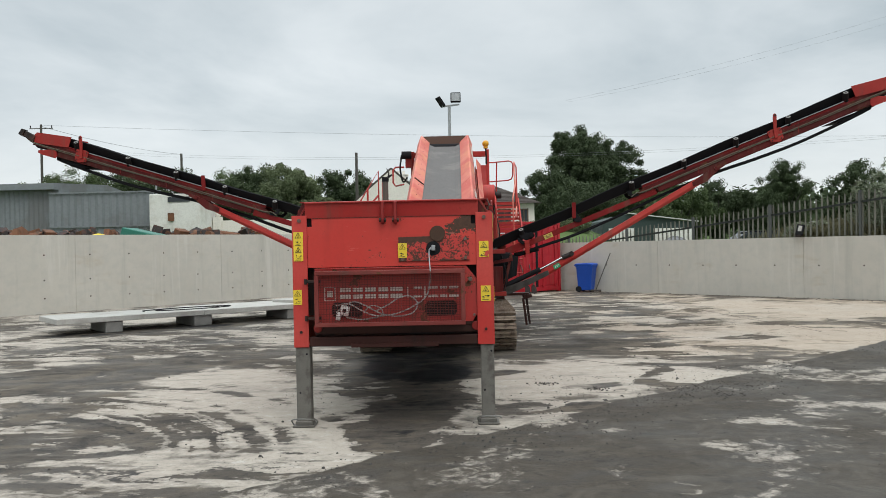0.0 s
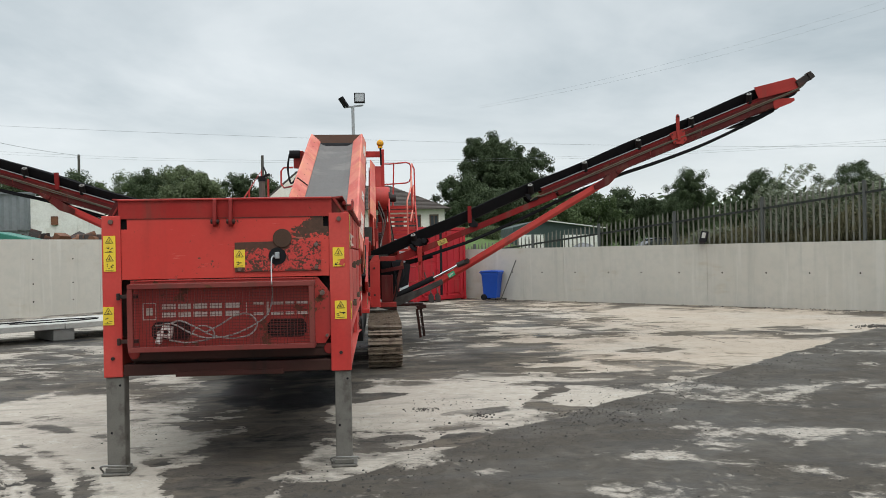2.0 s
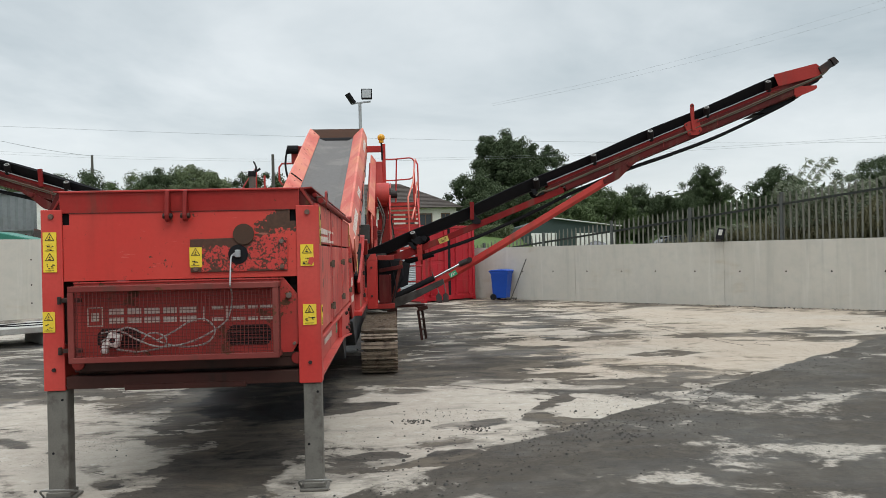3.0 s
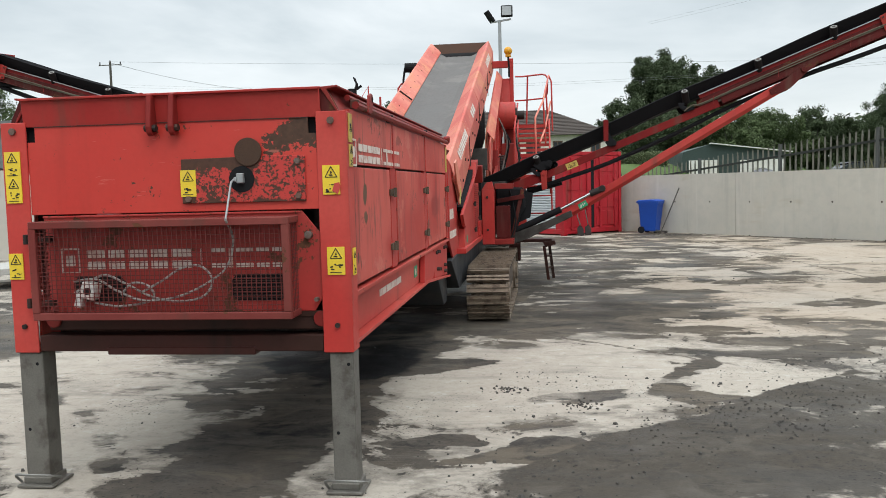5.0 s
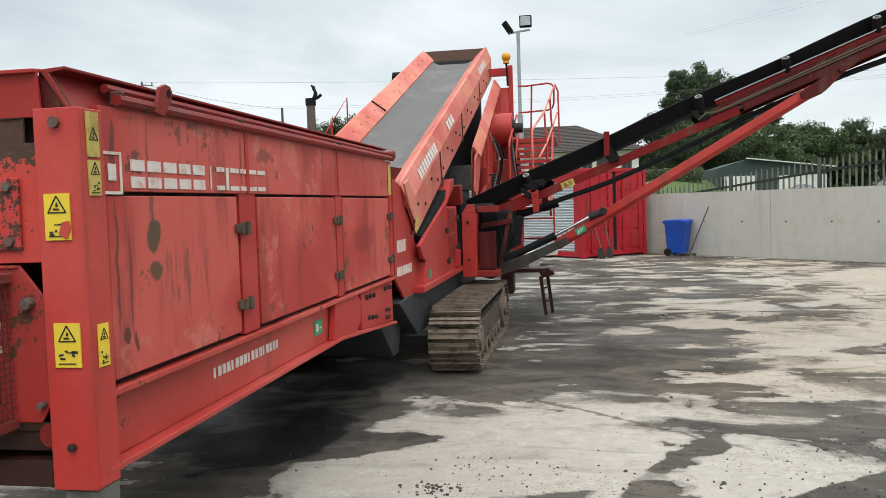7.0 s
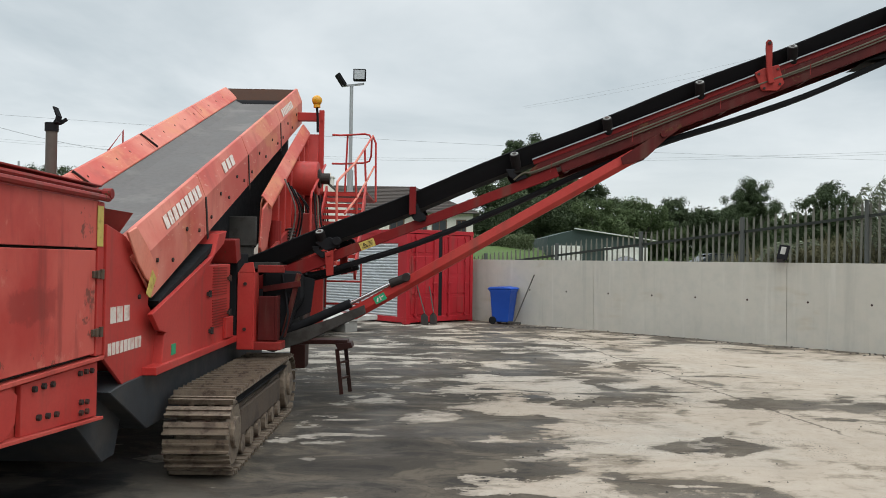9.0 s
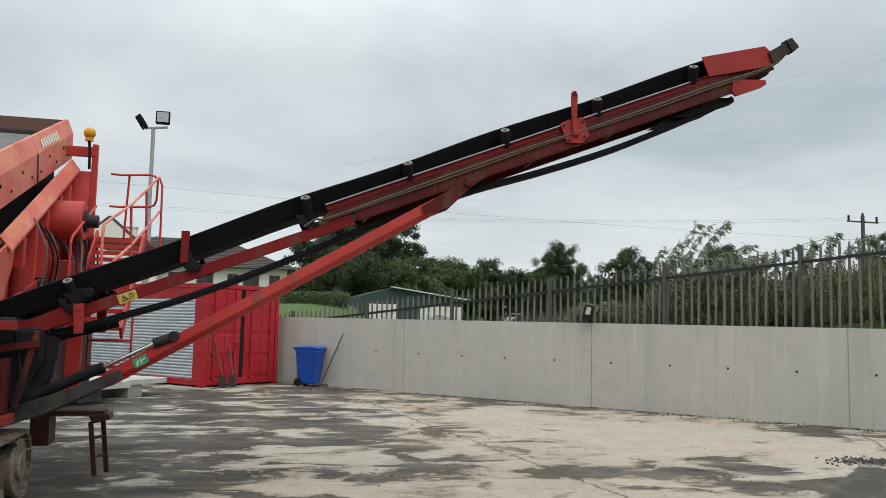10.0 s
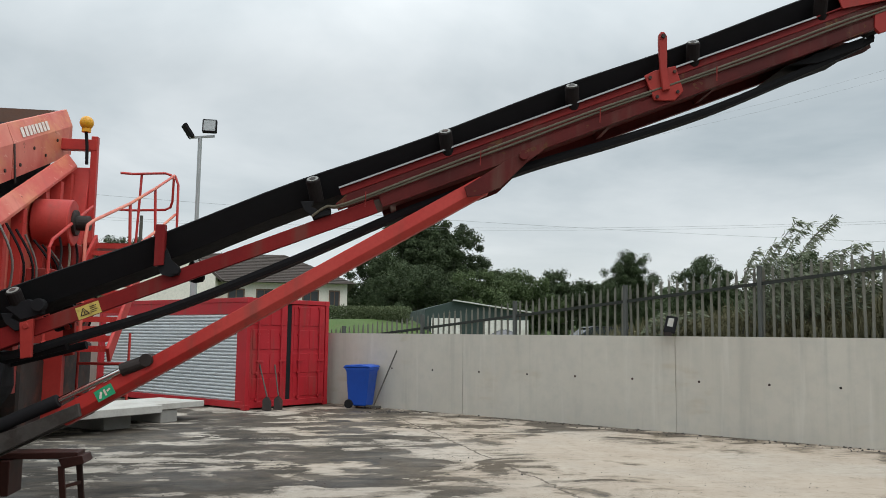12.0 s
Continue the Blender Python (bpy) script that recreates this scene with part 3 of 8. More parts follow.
    # old film of mud: brown where it dries, near black where water stands
    film = k.noise(1.7, 7, 0.66, distort=0.9, stretch=(0.8, 1.4, 1, -12))
    wetc = k.mix(k.step(film, 0.50, 0.62, 0, 0.75), wetc, (0.125, 0.104, 0.080))
    wetc = k.mix(k.step(film, 0.36, 0.46, 0.7, 0), wetc, (0.030, 0.028, 0.026))
    c = k.mix(dark, c, wetc)
    # the gritty apron: dark, with worn pale islands
    ap = k.mix(grit, (0.040, 0.034, 0.028), (0.088, 0.076, 0.062))
    ap = k.mix(k.step(mott, 0.52, 0.64, 0, 0.55), ap, (0.028, 0.027, 0.026))
    ap = k.mix(k.step(swirl, 0.46, 0.66, 0, 0.40), ap, (0.122, 0.108, 0.090))
    ap = k.mix(k.step(streak, 0.46, 0.62, 0, 0.45), ap, (0.058, 0.055, 0.052))
    isl = k.math("ADD", k.math("MULTIPLY", k.noise(0.75, 5, 0.55, distort=0.9), 0.7), k.math("MULTIPLY", edge, 0.3))
    for cx, cy, rx, ry in ISLANDS:
        mp = k.n.new("ShaderNodeMapping")
        mp.vector_type = "TEXTURE"
        mp.inputs["Location"].default_value = (cx + 0.55, cy + 0.55, 0)
        mp.inputs["Scale"].default_value = (rx, ry, 1)
        k.l.new(off.outputs[0], mp.inputs["Vector"])
        ln = k.n.new("ShaderNodeVectorMath"); ln.operation = "LENGTH"
        k.l.new(mp.outputs[0], ln.inputs[0])
        isl = k.math("ADD", isl, k.step(ln.outputs["Value"], 0.5, 1.4, 0.060, 0.0))
    ap = k.mix(k.math("MULTIPLY", k.step(isl, 0.540, 0.610, 0, 0.85), k.step(grit, 0.36, 0.52, 0.35, 1)), ap, pale)
    c = k.mix(apron, c, ap)
    # near black where the painted shade under the machine adds up
    deep = k.step(score, 0.72, 0.84)
    c = k.mix(k.math("MULTIPLY", deep, k.math("SUBTRACT", 1.0, k.math("MULTIPLY", apron, 0.5))), c, (0.016, 0.016, 0.017))
    # joints and cracks in the slab
    for ax_, ay_, bx_, by_ in ((0.2, 13.0, 3.1, 10.3), (5.75, 20.0, 6.45, 14.2), (12.6, 19.1, 9.4, 13.7)):
        ln_ = math.hypot(bx_ - ax_, by_ - ay_)
        nx_, ny_ = (by_ - ay_) / ln_, (ax_ - bx_) / ln_
        off_ = k.math("ADD", k.math("ADD", k.math("MULTIPLY", x, nx_), k.math("MULTIPLY", y, ny_)), -(ax_ * nx_ + ay_ * ny_))
        off_ = k.math("ABSOLUTE", k.math("ADD", off_, k.math("MULTIPLY", k.math("SUBTRACT", swirl, 0.5), 0.30)))
        run_ = k.math("ADD", k.math("ADD", k.math("MULTIPLY", x, -ny_), k.math("MULTIPLY", y, nx_)), ax_ * ny_ - ay_ * nx_)
        run_ = k.math("ABSOLUTE", run_)
        c = k.mix(k.math("MULTIPLY", k.step(off_, 0.008, 0.030, 0.75, 0), k.math("MULTIPLY", k.step(run_, 0.0, 0.4), k.step(run_, ln_ - 0.5, ln_, 1, 0))), c, (0.07, 0.056, 0.045))
    crumbs = k.math("MULTIPLY", k.step(k.noise(48, 2, 0.5), 0.62, 0.67), k.step(k.noise(0.9, 4, 0.6), 0.48, 0.62, 0.05, 0.9))
    c = k.mix(crumbs, c, (0.022, 0.021, 0.021))
    c = k.mix(k.step(fine, 0.58, 0.74, 0, 0.32), c, (0.06, 0.055, 0.050))
    c = k.mix(k.math("MULTIPLY", k.step(fine, 0.28, 0.40, 0.28, 0), k.math("SUBTRACT", 1.0, k.math("MULTIPLY", k.math("MAXIMUM", dark, apron), 0.75))), c, (0.42, 0.41, 0.385))
    wetness = k.math("MULTIPLY", k.math("MAXIMUM", dark, apron), k.step(k.noise(0.6, 4), 0.40, 0.62, 0.05, 0.42))
    r = k.math("SUBTRACT", 0.9, wetness)
    h = k.math("ADD", k.math("MULTIPLY", grit, 0.8), k.math("SUBTRACT", k.math("MULTIPLY", fine, 0.4), k.math("MULTIPLY", dark, 0.5)))
    return k.done(c, r, 0, h, 0.4, 0.010, 0.10)


def grass_material(name, a, b2, dry):
    k = Nodes(name)
    c = k.mix(k.noise(0.35, 5), a, b2)
    c = k.mix(k.step(k.noise(2.2, 5, 0.65), 0.5, 0.7, 0, 0.6), c, dry)
    c = k.mix(k.step(k.noise(25, 3), 0.4, 0.8, 0, 0.5), c, [v * 0.5 for v in a])
    return k.done(c, 0.9, 0, k.noise(12, 4), 0.5, 0.05)


YARD = yard_material()
LAWN = grass_material("field_grass", (0.055, 0.10, 0.022), (0.085, 0.13, 0.035), (0.10, 0.10, 0.04))

RIGHT_END, LEFT_END = J1 + RD * 36.0, L0 - LD * 44.0
b = B()
prism(b, [(CORNER.x, CORNER.y), (RIGHT_END.x, RIGHT_END.y), (34, -34), (-44, -34), (LEFT_END.x, LEFT_END.y)], "z", -0.25, 0.0)
single("pavement", b, YARD, "stained wet and dry concrete yard slab", "pavement", "structure")


def smooth01(t):
    t = max(0.0, min(1.0, t))
    return t * t * (3 - 2 * t)


def terrain(x, y):
    p = Vector((x, y, 0))
    sr, sl = (p - J1).dot(RN), (p - L0).dot(LN)
    s = max(sr, sl)
    along = (p - J1).dot(RD)
    dist = math.hypot(x, y)
    if s < 0.33:
        return -0.30
    if sr >= sl:
        edge = max(0.25, min(2.6, 0.85 + 0.10 * along))
        h = edge * smooth01((s - 0.33) / 0.3) + smooth01((s - 1.0) / 5.0) * (0.3 + 0.055 * max(0.0, along)) + 0.012 * max(0.0, s - 6)
    else:
        h = 1.7 * smooth01((s - 0.33) / 0.3) + 0.022 * max(0.0, s - 2)
    h += 3.0 * smooth01((dist - 90) / 160)
    if sr >= sl:
        h += 1.75 * smooth01((-along - 12.5) / 5) * smooth01((s - 2.0) / 12) * (1 - smooth01((s - 22) / 12))
    return h + 0.10 * noise.noise(Vector((x * 0.15, y * 0.15, 0))) * smooth01(s / 2)


def ground_sheet():
    """One sheet: rings that run outwards from the yard's edge to the horizon."""
    corners = [CORNER, RIGHT_END, Vector((34, -34, 0)), Vector((-44, -34, 0)), LEFT_END]
    rim = []
    for p, q in zip(corners, corners[1:] + corners[:1]):
        n = max(2, int((q - p).length / 1.2))
        rim += [p.lerp(q, k / n) for k in range(n)]
    mid = Vector((-4, 2, 0))
    outs = (0.2, 0.42, 0.6, 0.8, 1.1, 1.5, 2, 2.6, 3.3, 4.2, 5.2, 6.5, 8, 10, 12.5, 15.5, 19, 24, 30, 38, 48, 60, 75, 95, 120, 150, 190, 250, 330, 450)
    verts = [(mid.x, mid.y, -0.35)]
    for d in outs:
        for p in rim:
            v = p + (p - mid).normalized() * d * 1.3
            verts.append((v.x, v.y, terrain(v.x, v.y)))
    n = len(rim)
    faces = [(0, 1 + k, 1 + (k + 1) % n) for k in range(n)]
    for r in range(len(outs) - 1):
        a, c = 1 + r * n, 1 + (r + 1) * n
        faces += [(a + k, c + k, c + (k + 1) % n, a + (k + 1) % n) for k in range(n)]
    me = quads("ground", verts, faces, LAWN)
    me.flip_normals()
    me.shade_smooth()
    tagged(new("ground", me), "grassy rolling ground beyond the yard walls", "ground", "", "structure")


ground_sheet()


def yard_wall(name, start, along, outward, length, height, pitch, phase, rows, label):
    """A cast wall of panels with joints and form-tie holes."""
    ang = math.degrees(math.atan2(along.y, along.x))
    side = 1 if (Vector((-along.y, along.x, 0)).dot(outward) > 0) else -1
    base = pose(start.x, start.y, 0, 0, 0, ang)

    def bx(bm, a0, a1, d0, d1, z0, z1):
        box(bm, a0, a1, min(side * d0, side * d1), max(side * d0, side * d1), z0, z1, base)
    b = B()
    bx(b, 0, length, 0.012, 0.24, -0.2, height - 0.006)
    wall = single(name, b, CONCRETE, label, "wall", "structure")
    a = phase - pitch * math.ceil(phase / pitch)
    while a < length:
        for half in (0, 1):
            p0, p1 = max(0.0, a + half * pitch / 2), min(length, a + (half + 1) * pitch / 2)
            if p1 - p0 > 0.2:
                b = B()
                g0, g1 = (0.007, 0.0003) if half == 0 else (0.0003, 0.007)
                bx(b, p0 + g0, p1 - g1, 0.0, 0.25, -0.1, height)
                panel = part("wall_panel", b, CONCRETE, wall)
                b = B()
                for q in ((0.42, 1.60) if half == 0 else (0.34, 1.52)):
                    for z in rows:
                        if p0 + q < p1:
                            c0 = base @ Vector((p0 + q, side * -0.001, z))
                            c1 = base @ Vector((p0 + q, side * -0.004, z))
                            tube(b, c0, c1, 0.023, 8)
                if len(b.verts):
                    part("tie_hole", b, GRIME_AND_SHADE, panel)
                else:
                    b.free()
        a += pitch


yard_wall("wall_east", CORNER, RD, RN, (RIGHT_END - CORNER).length, 1.68, 4.69, (J1 - CORNER).dot(RD) - 0.12, (0.90,), "long low pale cast concrete yard wall")
yard_wall("wall_west", LEFT_END, LD, LN, (CORNER - LEFT_END).length - 0.3, 2.18, 4.77, 3.1, (0.42, 0.92, 1.62), "tall pale cast concrete yard wall")


# ---- container, bin, slabs ----
def container():
    ax, ay = 1.92, 27.40
    L, W, Hh = 6.06, 2.42, 2.42
    ex, lx = RN, -RD                        # across the doors, along the length
    box_thing = thing("shipping_container", (ax, ay, 0), "red steel container with grey roller shutter beside the wall", "container", "", math.degrees(math.atan2(ex.y, ex.x)))
    M = Matrix((ex, lx, Vector((0, 0, 1)))).transposed().to_4x4()
    M.translation = Vector((ax, ay, 0))

    def bx(bm, *a):
        box(bm, *a, M)
    # frame
    b = B()
    for x0 in (0, W - 0.10):
        for y0 in (0, L - 0.10):
            bx(b, x0, x0 + 0.10, y0, y0 + 0.10, 0.0, Hh)
    for z0, z1 in ((0.04, 0.18), (Hh - 0.10, Hh)):
        for x0 in (0, W - 0.08):
            bx(b, x0 + 0.005, x0 + 0.075, 0.10, L - 0.10, z0, z1)
        for y0 in (0, L - 0.08):
            bx(b, 0.10, W - 0.10, y0 + 0.005, y0 + 0.075, z0, z1)
    for x0 in (-0.006, W - 0.14):
        for y0 in (-0.006, L - 0.14):
            for z0 in (0.0, Hh - 0.11):
                bx(b, x0, x0 + 0.146, y0, y0 + 0.146, z0, z0 + 0.115)
    part("frame", b, CONT_RED, box_thing, "", 0.006)
    # roof and corrugated far walls
    b = B()
    bx(b, 0.06, W - 0.06, 0.06, L - 0.06, Hh - 0.05, Hh - 0.02)
    bx(b, 0.05, W - 0.05, 0.05, L - 0.05, 0.10, 0.16)
    part("roof", b, CONT_RED, box_thing)
    b = B()
    prof = []
    y = 0.10
    k = 0
    while y < L - 0.12:
        prof += [(W - 0.05 + (0.035 if k % 2 else 0.0), y), (W - 0.05 + (0.035 if k % 2 else 0.0), y + 0.10)]
        y += 0.13
        k += 1
    prism(b, prof + [(W - 0.075, y), (W - 0.075, 0.10)], "z", 0.16, Hh - 0.06, M)
    bx(b, 0.10, W - 0.10, L - 0.05, L - 0.03, 0.16, Hh - 0.06)
    part("corrugated_wall", b, CONT_RED, box_thing)
    # shutter side: red surround and slatted shutter
    b = B()
    bx(b, 0.02, 0.05, 0.10, 0.36, 0.16, Hh - 0.1)
    bx(b, 0.02, 0.05, 0.36, 5.75, 2.06, Hh - 0.1)
    bx(b, 0.02, 0.05, 5.75, L - 0.1, 0.16, Hh - 0.1)
    part("shutter_surround", b, CONT_RED, box_thing)
    b = B()
    bx(b, 0.05, 0.058, 0.36, 5.75, 0.17, 2.06)
    shutter = part("roller_shutter", b, SHUTTER, box_thing, "grey horizontally slatted roller shutter")
    b = B()
    prism(b, [(0.030, 0.001), (0.040, 0.004), (0.014, 0.030), (0.016, 0.05), (0.040, 0.070), (0.049, 0.073), (0.049, 0.001)], "y", 0.36, 5.75)
    slat = finish(b, SHUTTER, "slat")
    for i in range(25):
        piece("slat", slat, shutter, M @ Matrix.Translation((0, 0, 0.18 + 0.075 * i)))
    # end doors with stamped panels, bars and handles
    for x0, x1 in ((0.11, 1.15), (1.28, W - 0.11)):
        b = B()
        bx(b, x0, x1, 0.02, 0.05, 0.17, Hh - 0.11)
        panels = []
        for i in range(4):
            za = 0.24 + i * 0.53
            for xa, xb in ((x0 + 0.06, (x0 + x1) / 2 - 0.03), ((x0 + x1) / 2 + 0.03, x1 - 0.06)):
                panels.append((xa, xb, za))
        door = part("door", b, CONT_RED, box_thing, "red stamped steel container door", 0.008)
        for xa, xb, za in panels:
            b = B()
            prism(b, [(xa, za), (xb, za), (xb, za + 0.43), (xa, za + 0.43)], "y", 0.006, 0.0198, M)
            part("stamped_panel", b, CONT_RED, door, "", 0.006)
        for xb in (x0 + 0.20, x1 - 0.20):
            b = B()
            tube(b, M @ Vector((xb, -0.02, 0.16)), M @ Vector((xb, -0.02, Hh - 0.12)), 0.017, 8)
            part("lock_bar", b, CONT_RED, door, "", 0, True)
            b = B()
            bx(b, xb - 0.05, xb + 0.12, -0.045, -0.02, 1.02, 1.06)
            part("door_handle", b, CONT_RED, door, "", 0.004)
            for zz in (0.2, 0.75, 1.6, 2.22):
                b = B()
                bx(b, xb - 0.04, xb + 0.04, -0.03, 0.02, zz, zz + 0.05)
                part("bar_keeper", b, CONT_RED, door, "", 0.004)
    # black strip in place of the shade between the doors
    b = B()
    bx(b, 1.15, 1.28, 0.035, 0.06, 0.17, Hh - 0.11)
    part("door_gap", b, BLACK, box_thing)


container()


def wheelie_bin():
    x, y = 4.45, 28.05
    t = thing("wheelie_bin", (x, y, 0), "blue plastic wheelie bin with closed lid standing by the concrete wall", "bin", "", 62)
    M = world_of(t)
    b = B()
    prof = ((0.0, 0.06, 0.19, 0.20), (0.02, 0.10, 0.20, 0.22), (0.0, 0.84, 0.245, 0.285), (0.0, 0.86, 0.27, 0.31), (0.0, 0.91, 0.27, 0.31))
    rings = []
    for oy, z, hx, hy in prof:
        rings.append([b.verts.new(M @ Vector((sx * hx, sy * hy + oy, z))) for sx, sy in ((-1, -1), (1, -1), (1, 1), (-1, 1))])
    fs = [b.faces.new(rings[0]), b.faces.new(rings[-1][::-1])]
    for r0, r1 in zip(rings, rings[1:]):
        for k in range(4):
            fs.append(b.faces.new((r0[k], r0[(k + 1) % 4], r1[(k + 1) % 4], r1[k])))
    bmesh.ops.recalc_face_normals(b, faces=fs)
    part("body", b, BLUE, t, "", 0.02, True)
    b = B()
    prism(b, [(-0.33, 0.91), (0.31, 0.91), (0.33, 0.93), (0.28, 0.965), (-0.1, 0.98), (-0.30, 0.955)], "x", -0.285, 0.285, M)
    part("lid", b, BLUE, t, "", 0.012, True)
    b = B()
    tube(b, M @ Vector((-0.22, 0.35, 0.91)), M @ Vector((0.22, 0.35, 0.91)), 0.016, 8)
    for sx in (-0.22, 0.22):
        tube(b, M @ Vector((sx, 0.30, 0.90)), M @ Vector((sx, 0.35, 0.91)), 0.02, 8)
    part("handle", b, BLUE, t, "", 0, True)
    for sx in (-0.23, 0.23):
        b = B()
        tube(b, M @ Vector((sx - 0.03, 0.21, 0.10)), M @ Vector((sx + 0.03, 0.21, 0.10)), 0.10, 18)
        w = part("wheel", b, BLACK, t, "black rubber wheel", 0.01, True)
    # yard brush leaning on the wall
    br = thing("broom", (4.85, 27.75, 0), "yard brush leaning against the concrete wall", "broom")
    b = B()
    tube(b, (4.70, 27.74, 0.06), (5.20, 27.70, 1.30), 0.016, 8)
    part("broom_handle", b, WOODP, br, "long wooden handle", 0, True)
    b = B()
    beam(b, (4.52, 27.87, 0.06), (4.84, 27.60, 0.06), 0.07, 0.05)
    part("broom_head", b, WOODP, br, "", 0.005)
    b = B()
    rnd = random.Random(4)
    for i in range(60):
        f = rnd.random()
        p = Vector((4.52 + 0.32 * f, 27.87 - 0.27 * f, 0.04)) + Vector((rnd.uniform(-0.03, 0.03), rnd.uniform(-0.03, 0.03), 0))
        beam(b, p, p + Vector((rnd.uniform(-0.01, 0.01), rnd.uniform(-0.01, 0.01), -0.036)), 0.008, 0.004)
    tagged(part("bristles", b, GRIME_AND_SHADE, br), "", "", "", "stuff")
    for k, (x0, y0, x1, y1) in enumerate(((2.39, 27.50, 2.17, 27.73), (2.62, 27.73, 2.49, 28.03))):
        sp = thing("shovel", (x0, y0, 0), "old shovel leaning against the red container", "shovel")
        b = B()
        tube(b, (x0, y0 - 0.12, 0.30), (x1, y1 - 0.02, 1.05), 0.016, 8)
        part("shaft", b, WOODP, sp, "", 0, True)
        b = B()
        prism(b, [(-0.11, 0.0), (0.11, 0.0), (0.11, 0.22), (0.03, 0.30), (-0.03, 0.30), (-0.11, 0.22)], "y", -0.006, 0.006, Matrix.Translation((x0, y0 - 0.16, 0.003)) @ Matrix.Rotation(radians(-18), 4, "X") @ Matrix.Rotation(radians(35), 4, "Z"))
        part("blade", b, GRIME_AND_SHADE, sp, "", 0.002)


wheelie_bin()


def slabs():
    """Two slabs laid out in front, three more along the wall behind them, each on blocks."""
    near = (Vector((-7.78, 16.07, 0)), Vector((0.768, 0.641, 0)))
    back = (Vector((-7.10, 14.66, 0)), Vector((0.64, 0.768, 0)))
    end = (Vector((-7.53, 15.01, 0)), Vector((0.64, 0.768, 0)))
    lots = ((near, 0.0, 3.0, 0.23, 0.11, 1.45, ((0.94, 0.34), (2.80, 0.40))), (near, 3.02, 2.75, 0.23, 0.11, 1.75, ((5.05, 0.40),)),
            (back, 6.03, 3.0, 0.28, 0.13, 1.65, ((6.33, 0.55), (8.18, 0.55))), (back, 9.43, 2.9, 0.26, 0.13, 1.65, ((9.73, 0.55), (11.48, 0.55))),
            (end, 12.36, 1.45, 0.245, 0.11, 1.25, ((12.81, 0.38),)))
    for (o, d), at, length, z, thick, width, blocks in lots:
        n = Vector((-d.y, d.x, 0))
        M = Matrix((d, n, Vector((0, 0, 1)))).transposed().to_4x4()
        M.translation = o
        b = B()
        box(b, at, at + length, 0, width, z, z + thick, M)
        single("concrete_slab", b, SLAB, "pale precast concrete slab resting on blocks", "slab", "", "precast slabs", 0.008)
        inset = 0.03 if z < 0.25 else 0.42
        for a, w in blocks:
            b = B()
            box(b, a, a + w, inset, inset + 1.1, 0.0, z - 0.002, M)
            single("support_block", b, BLOCK, "grey concrete block carrying a slab", "block", "", "support blocks", 0.012)
    o, d = near
    b = B()
    pts = [o + d * (3.0 + 0.95 * math.cos(t * 0.42) * (0.7 + 0.02 * t)) + Vector((-d.y, d.x, 0)) * (0.72 + 0.32 * math.sin(t * 0.42)) + Vector((0, 0, 0.351)) for t in range(24)]
    pipe(b, pts, 0.011, 6)
    single("hose", b, BLACK, "black hose coiled on a slab", "hose", "", "", 0, True)


slabs()


# ---- fence along the wall ----
def fence():
    f0 = J1 + RN * 0.42
    n_pales = 168
    first, step = -5.0, 0.155
    def top(s):
        return 2.25 + 0.105 * s
    th = thing("palisade_fence", (f0.x, f0.y, terrain(f0.x, f0.y)), "grey galvanised steel palisade fence climbing the bank behind the wall", "fence")
    ang = math.degrees(math.atan2(RD.y, RD.x))
    b = B()
    # a W-section pale with a split, pointed head
    prism(b, [(-0.023, -1.75), (0.023, -1.75), (0.023, -0.10), (0.015, -0.05), (0.021, 0.0), (0.007, -0.035), (0.0, 0.03), (-0.007, -0.035), (-0.021, 0.0), (-0.015, -0.05), (-0.023, -0.10)], "y", -0.006, 0.006)
    pale = finish(b, PALE, "pale")
    rnd = random.Random(8)
    for i in range(n_pales):
        s = first + i * step
        p = f0 + RD * s
        piece("pale", pale, th, pose(p.x, p.y, top(s) + rnd.uniform(-0.02, 0.02), rnd.uniform(-1, 1), rnd.uniform(-1.2, 1.2), ang + rnd.uniform(-2, 2)))
    for i in range(12):
        b = B()
        s0 = first + i * n_pales * step / 12
        s1 = s0 + n_pales * step / 12
        p, q = f0 + RD * s0 - RN * 0.028, f0 + RD * s1 - RN * 0.028
        beam(b, (p.x, p.y, top(s0) - 0.28), (q.x, q.y, top(s1) - 0.28), 0.035, 0.055)
        part("rail", b, RAIL, th, "dark steel fence rail")
    s = -4.05
    while s < 21:
        p = f0 + RD * s - RN * 0.05
        b = B()
        box(b, -0.03, 0.03, -0.05, 0.05, -0.4 - 1.6, 0.03, pose(p.x, p.y, top(s), 0, 0, ang))
        part("post", b, POSTM, th, "dark steel post", 0.004)
        s += 2.5


PALE = plain("weathered_galvanised_pale", (0.150, 0.147, 0.122), 0.75, 0.1, 0.35, 6, 0.2)
POSTM = plain("dark_fence_post", (0.075, 0.08, 0.075), 0.7, 0.1, 0.3, 6, 0.2)
RAIL = plain("dark_fence_rail", (0.022, 0.026, 0.022), 0.6, 0.1, 0.25, 6, 0.2)
fence()

# small flood lamp on the wall top
fl = thing("wall_floodlight", (9.47, 22.90, 1.68), "small dark floodlight standing on the wall top", "floodlight")
b = B()
box(b, -0.10, 0.10, -0.03, 0.03, 0.06, 0.36, pose(9.50, 22.92, 1.68, -14, 8, -48))
part("housing", b, BLACK, fl, "", 0.01)
b = B()
box(b, -0.045, 0.055, -0.036, -0.031, 0.17, 0.32, pose(9.50, 22.92, 1.68, -14, 8, -48))
part("lens", b, SLAB, fl)
b = B()
box(b, -0.06, 0.06, -0.05, 0.05, 0.0, 0.07, pose(9.50, 22.92, 1.68, 0, 0, -40))
part("bracket", b, GRIME_AND_SHADE, fl)


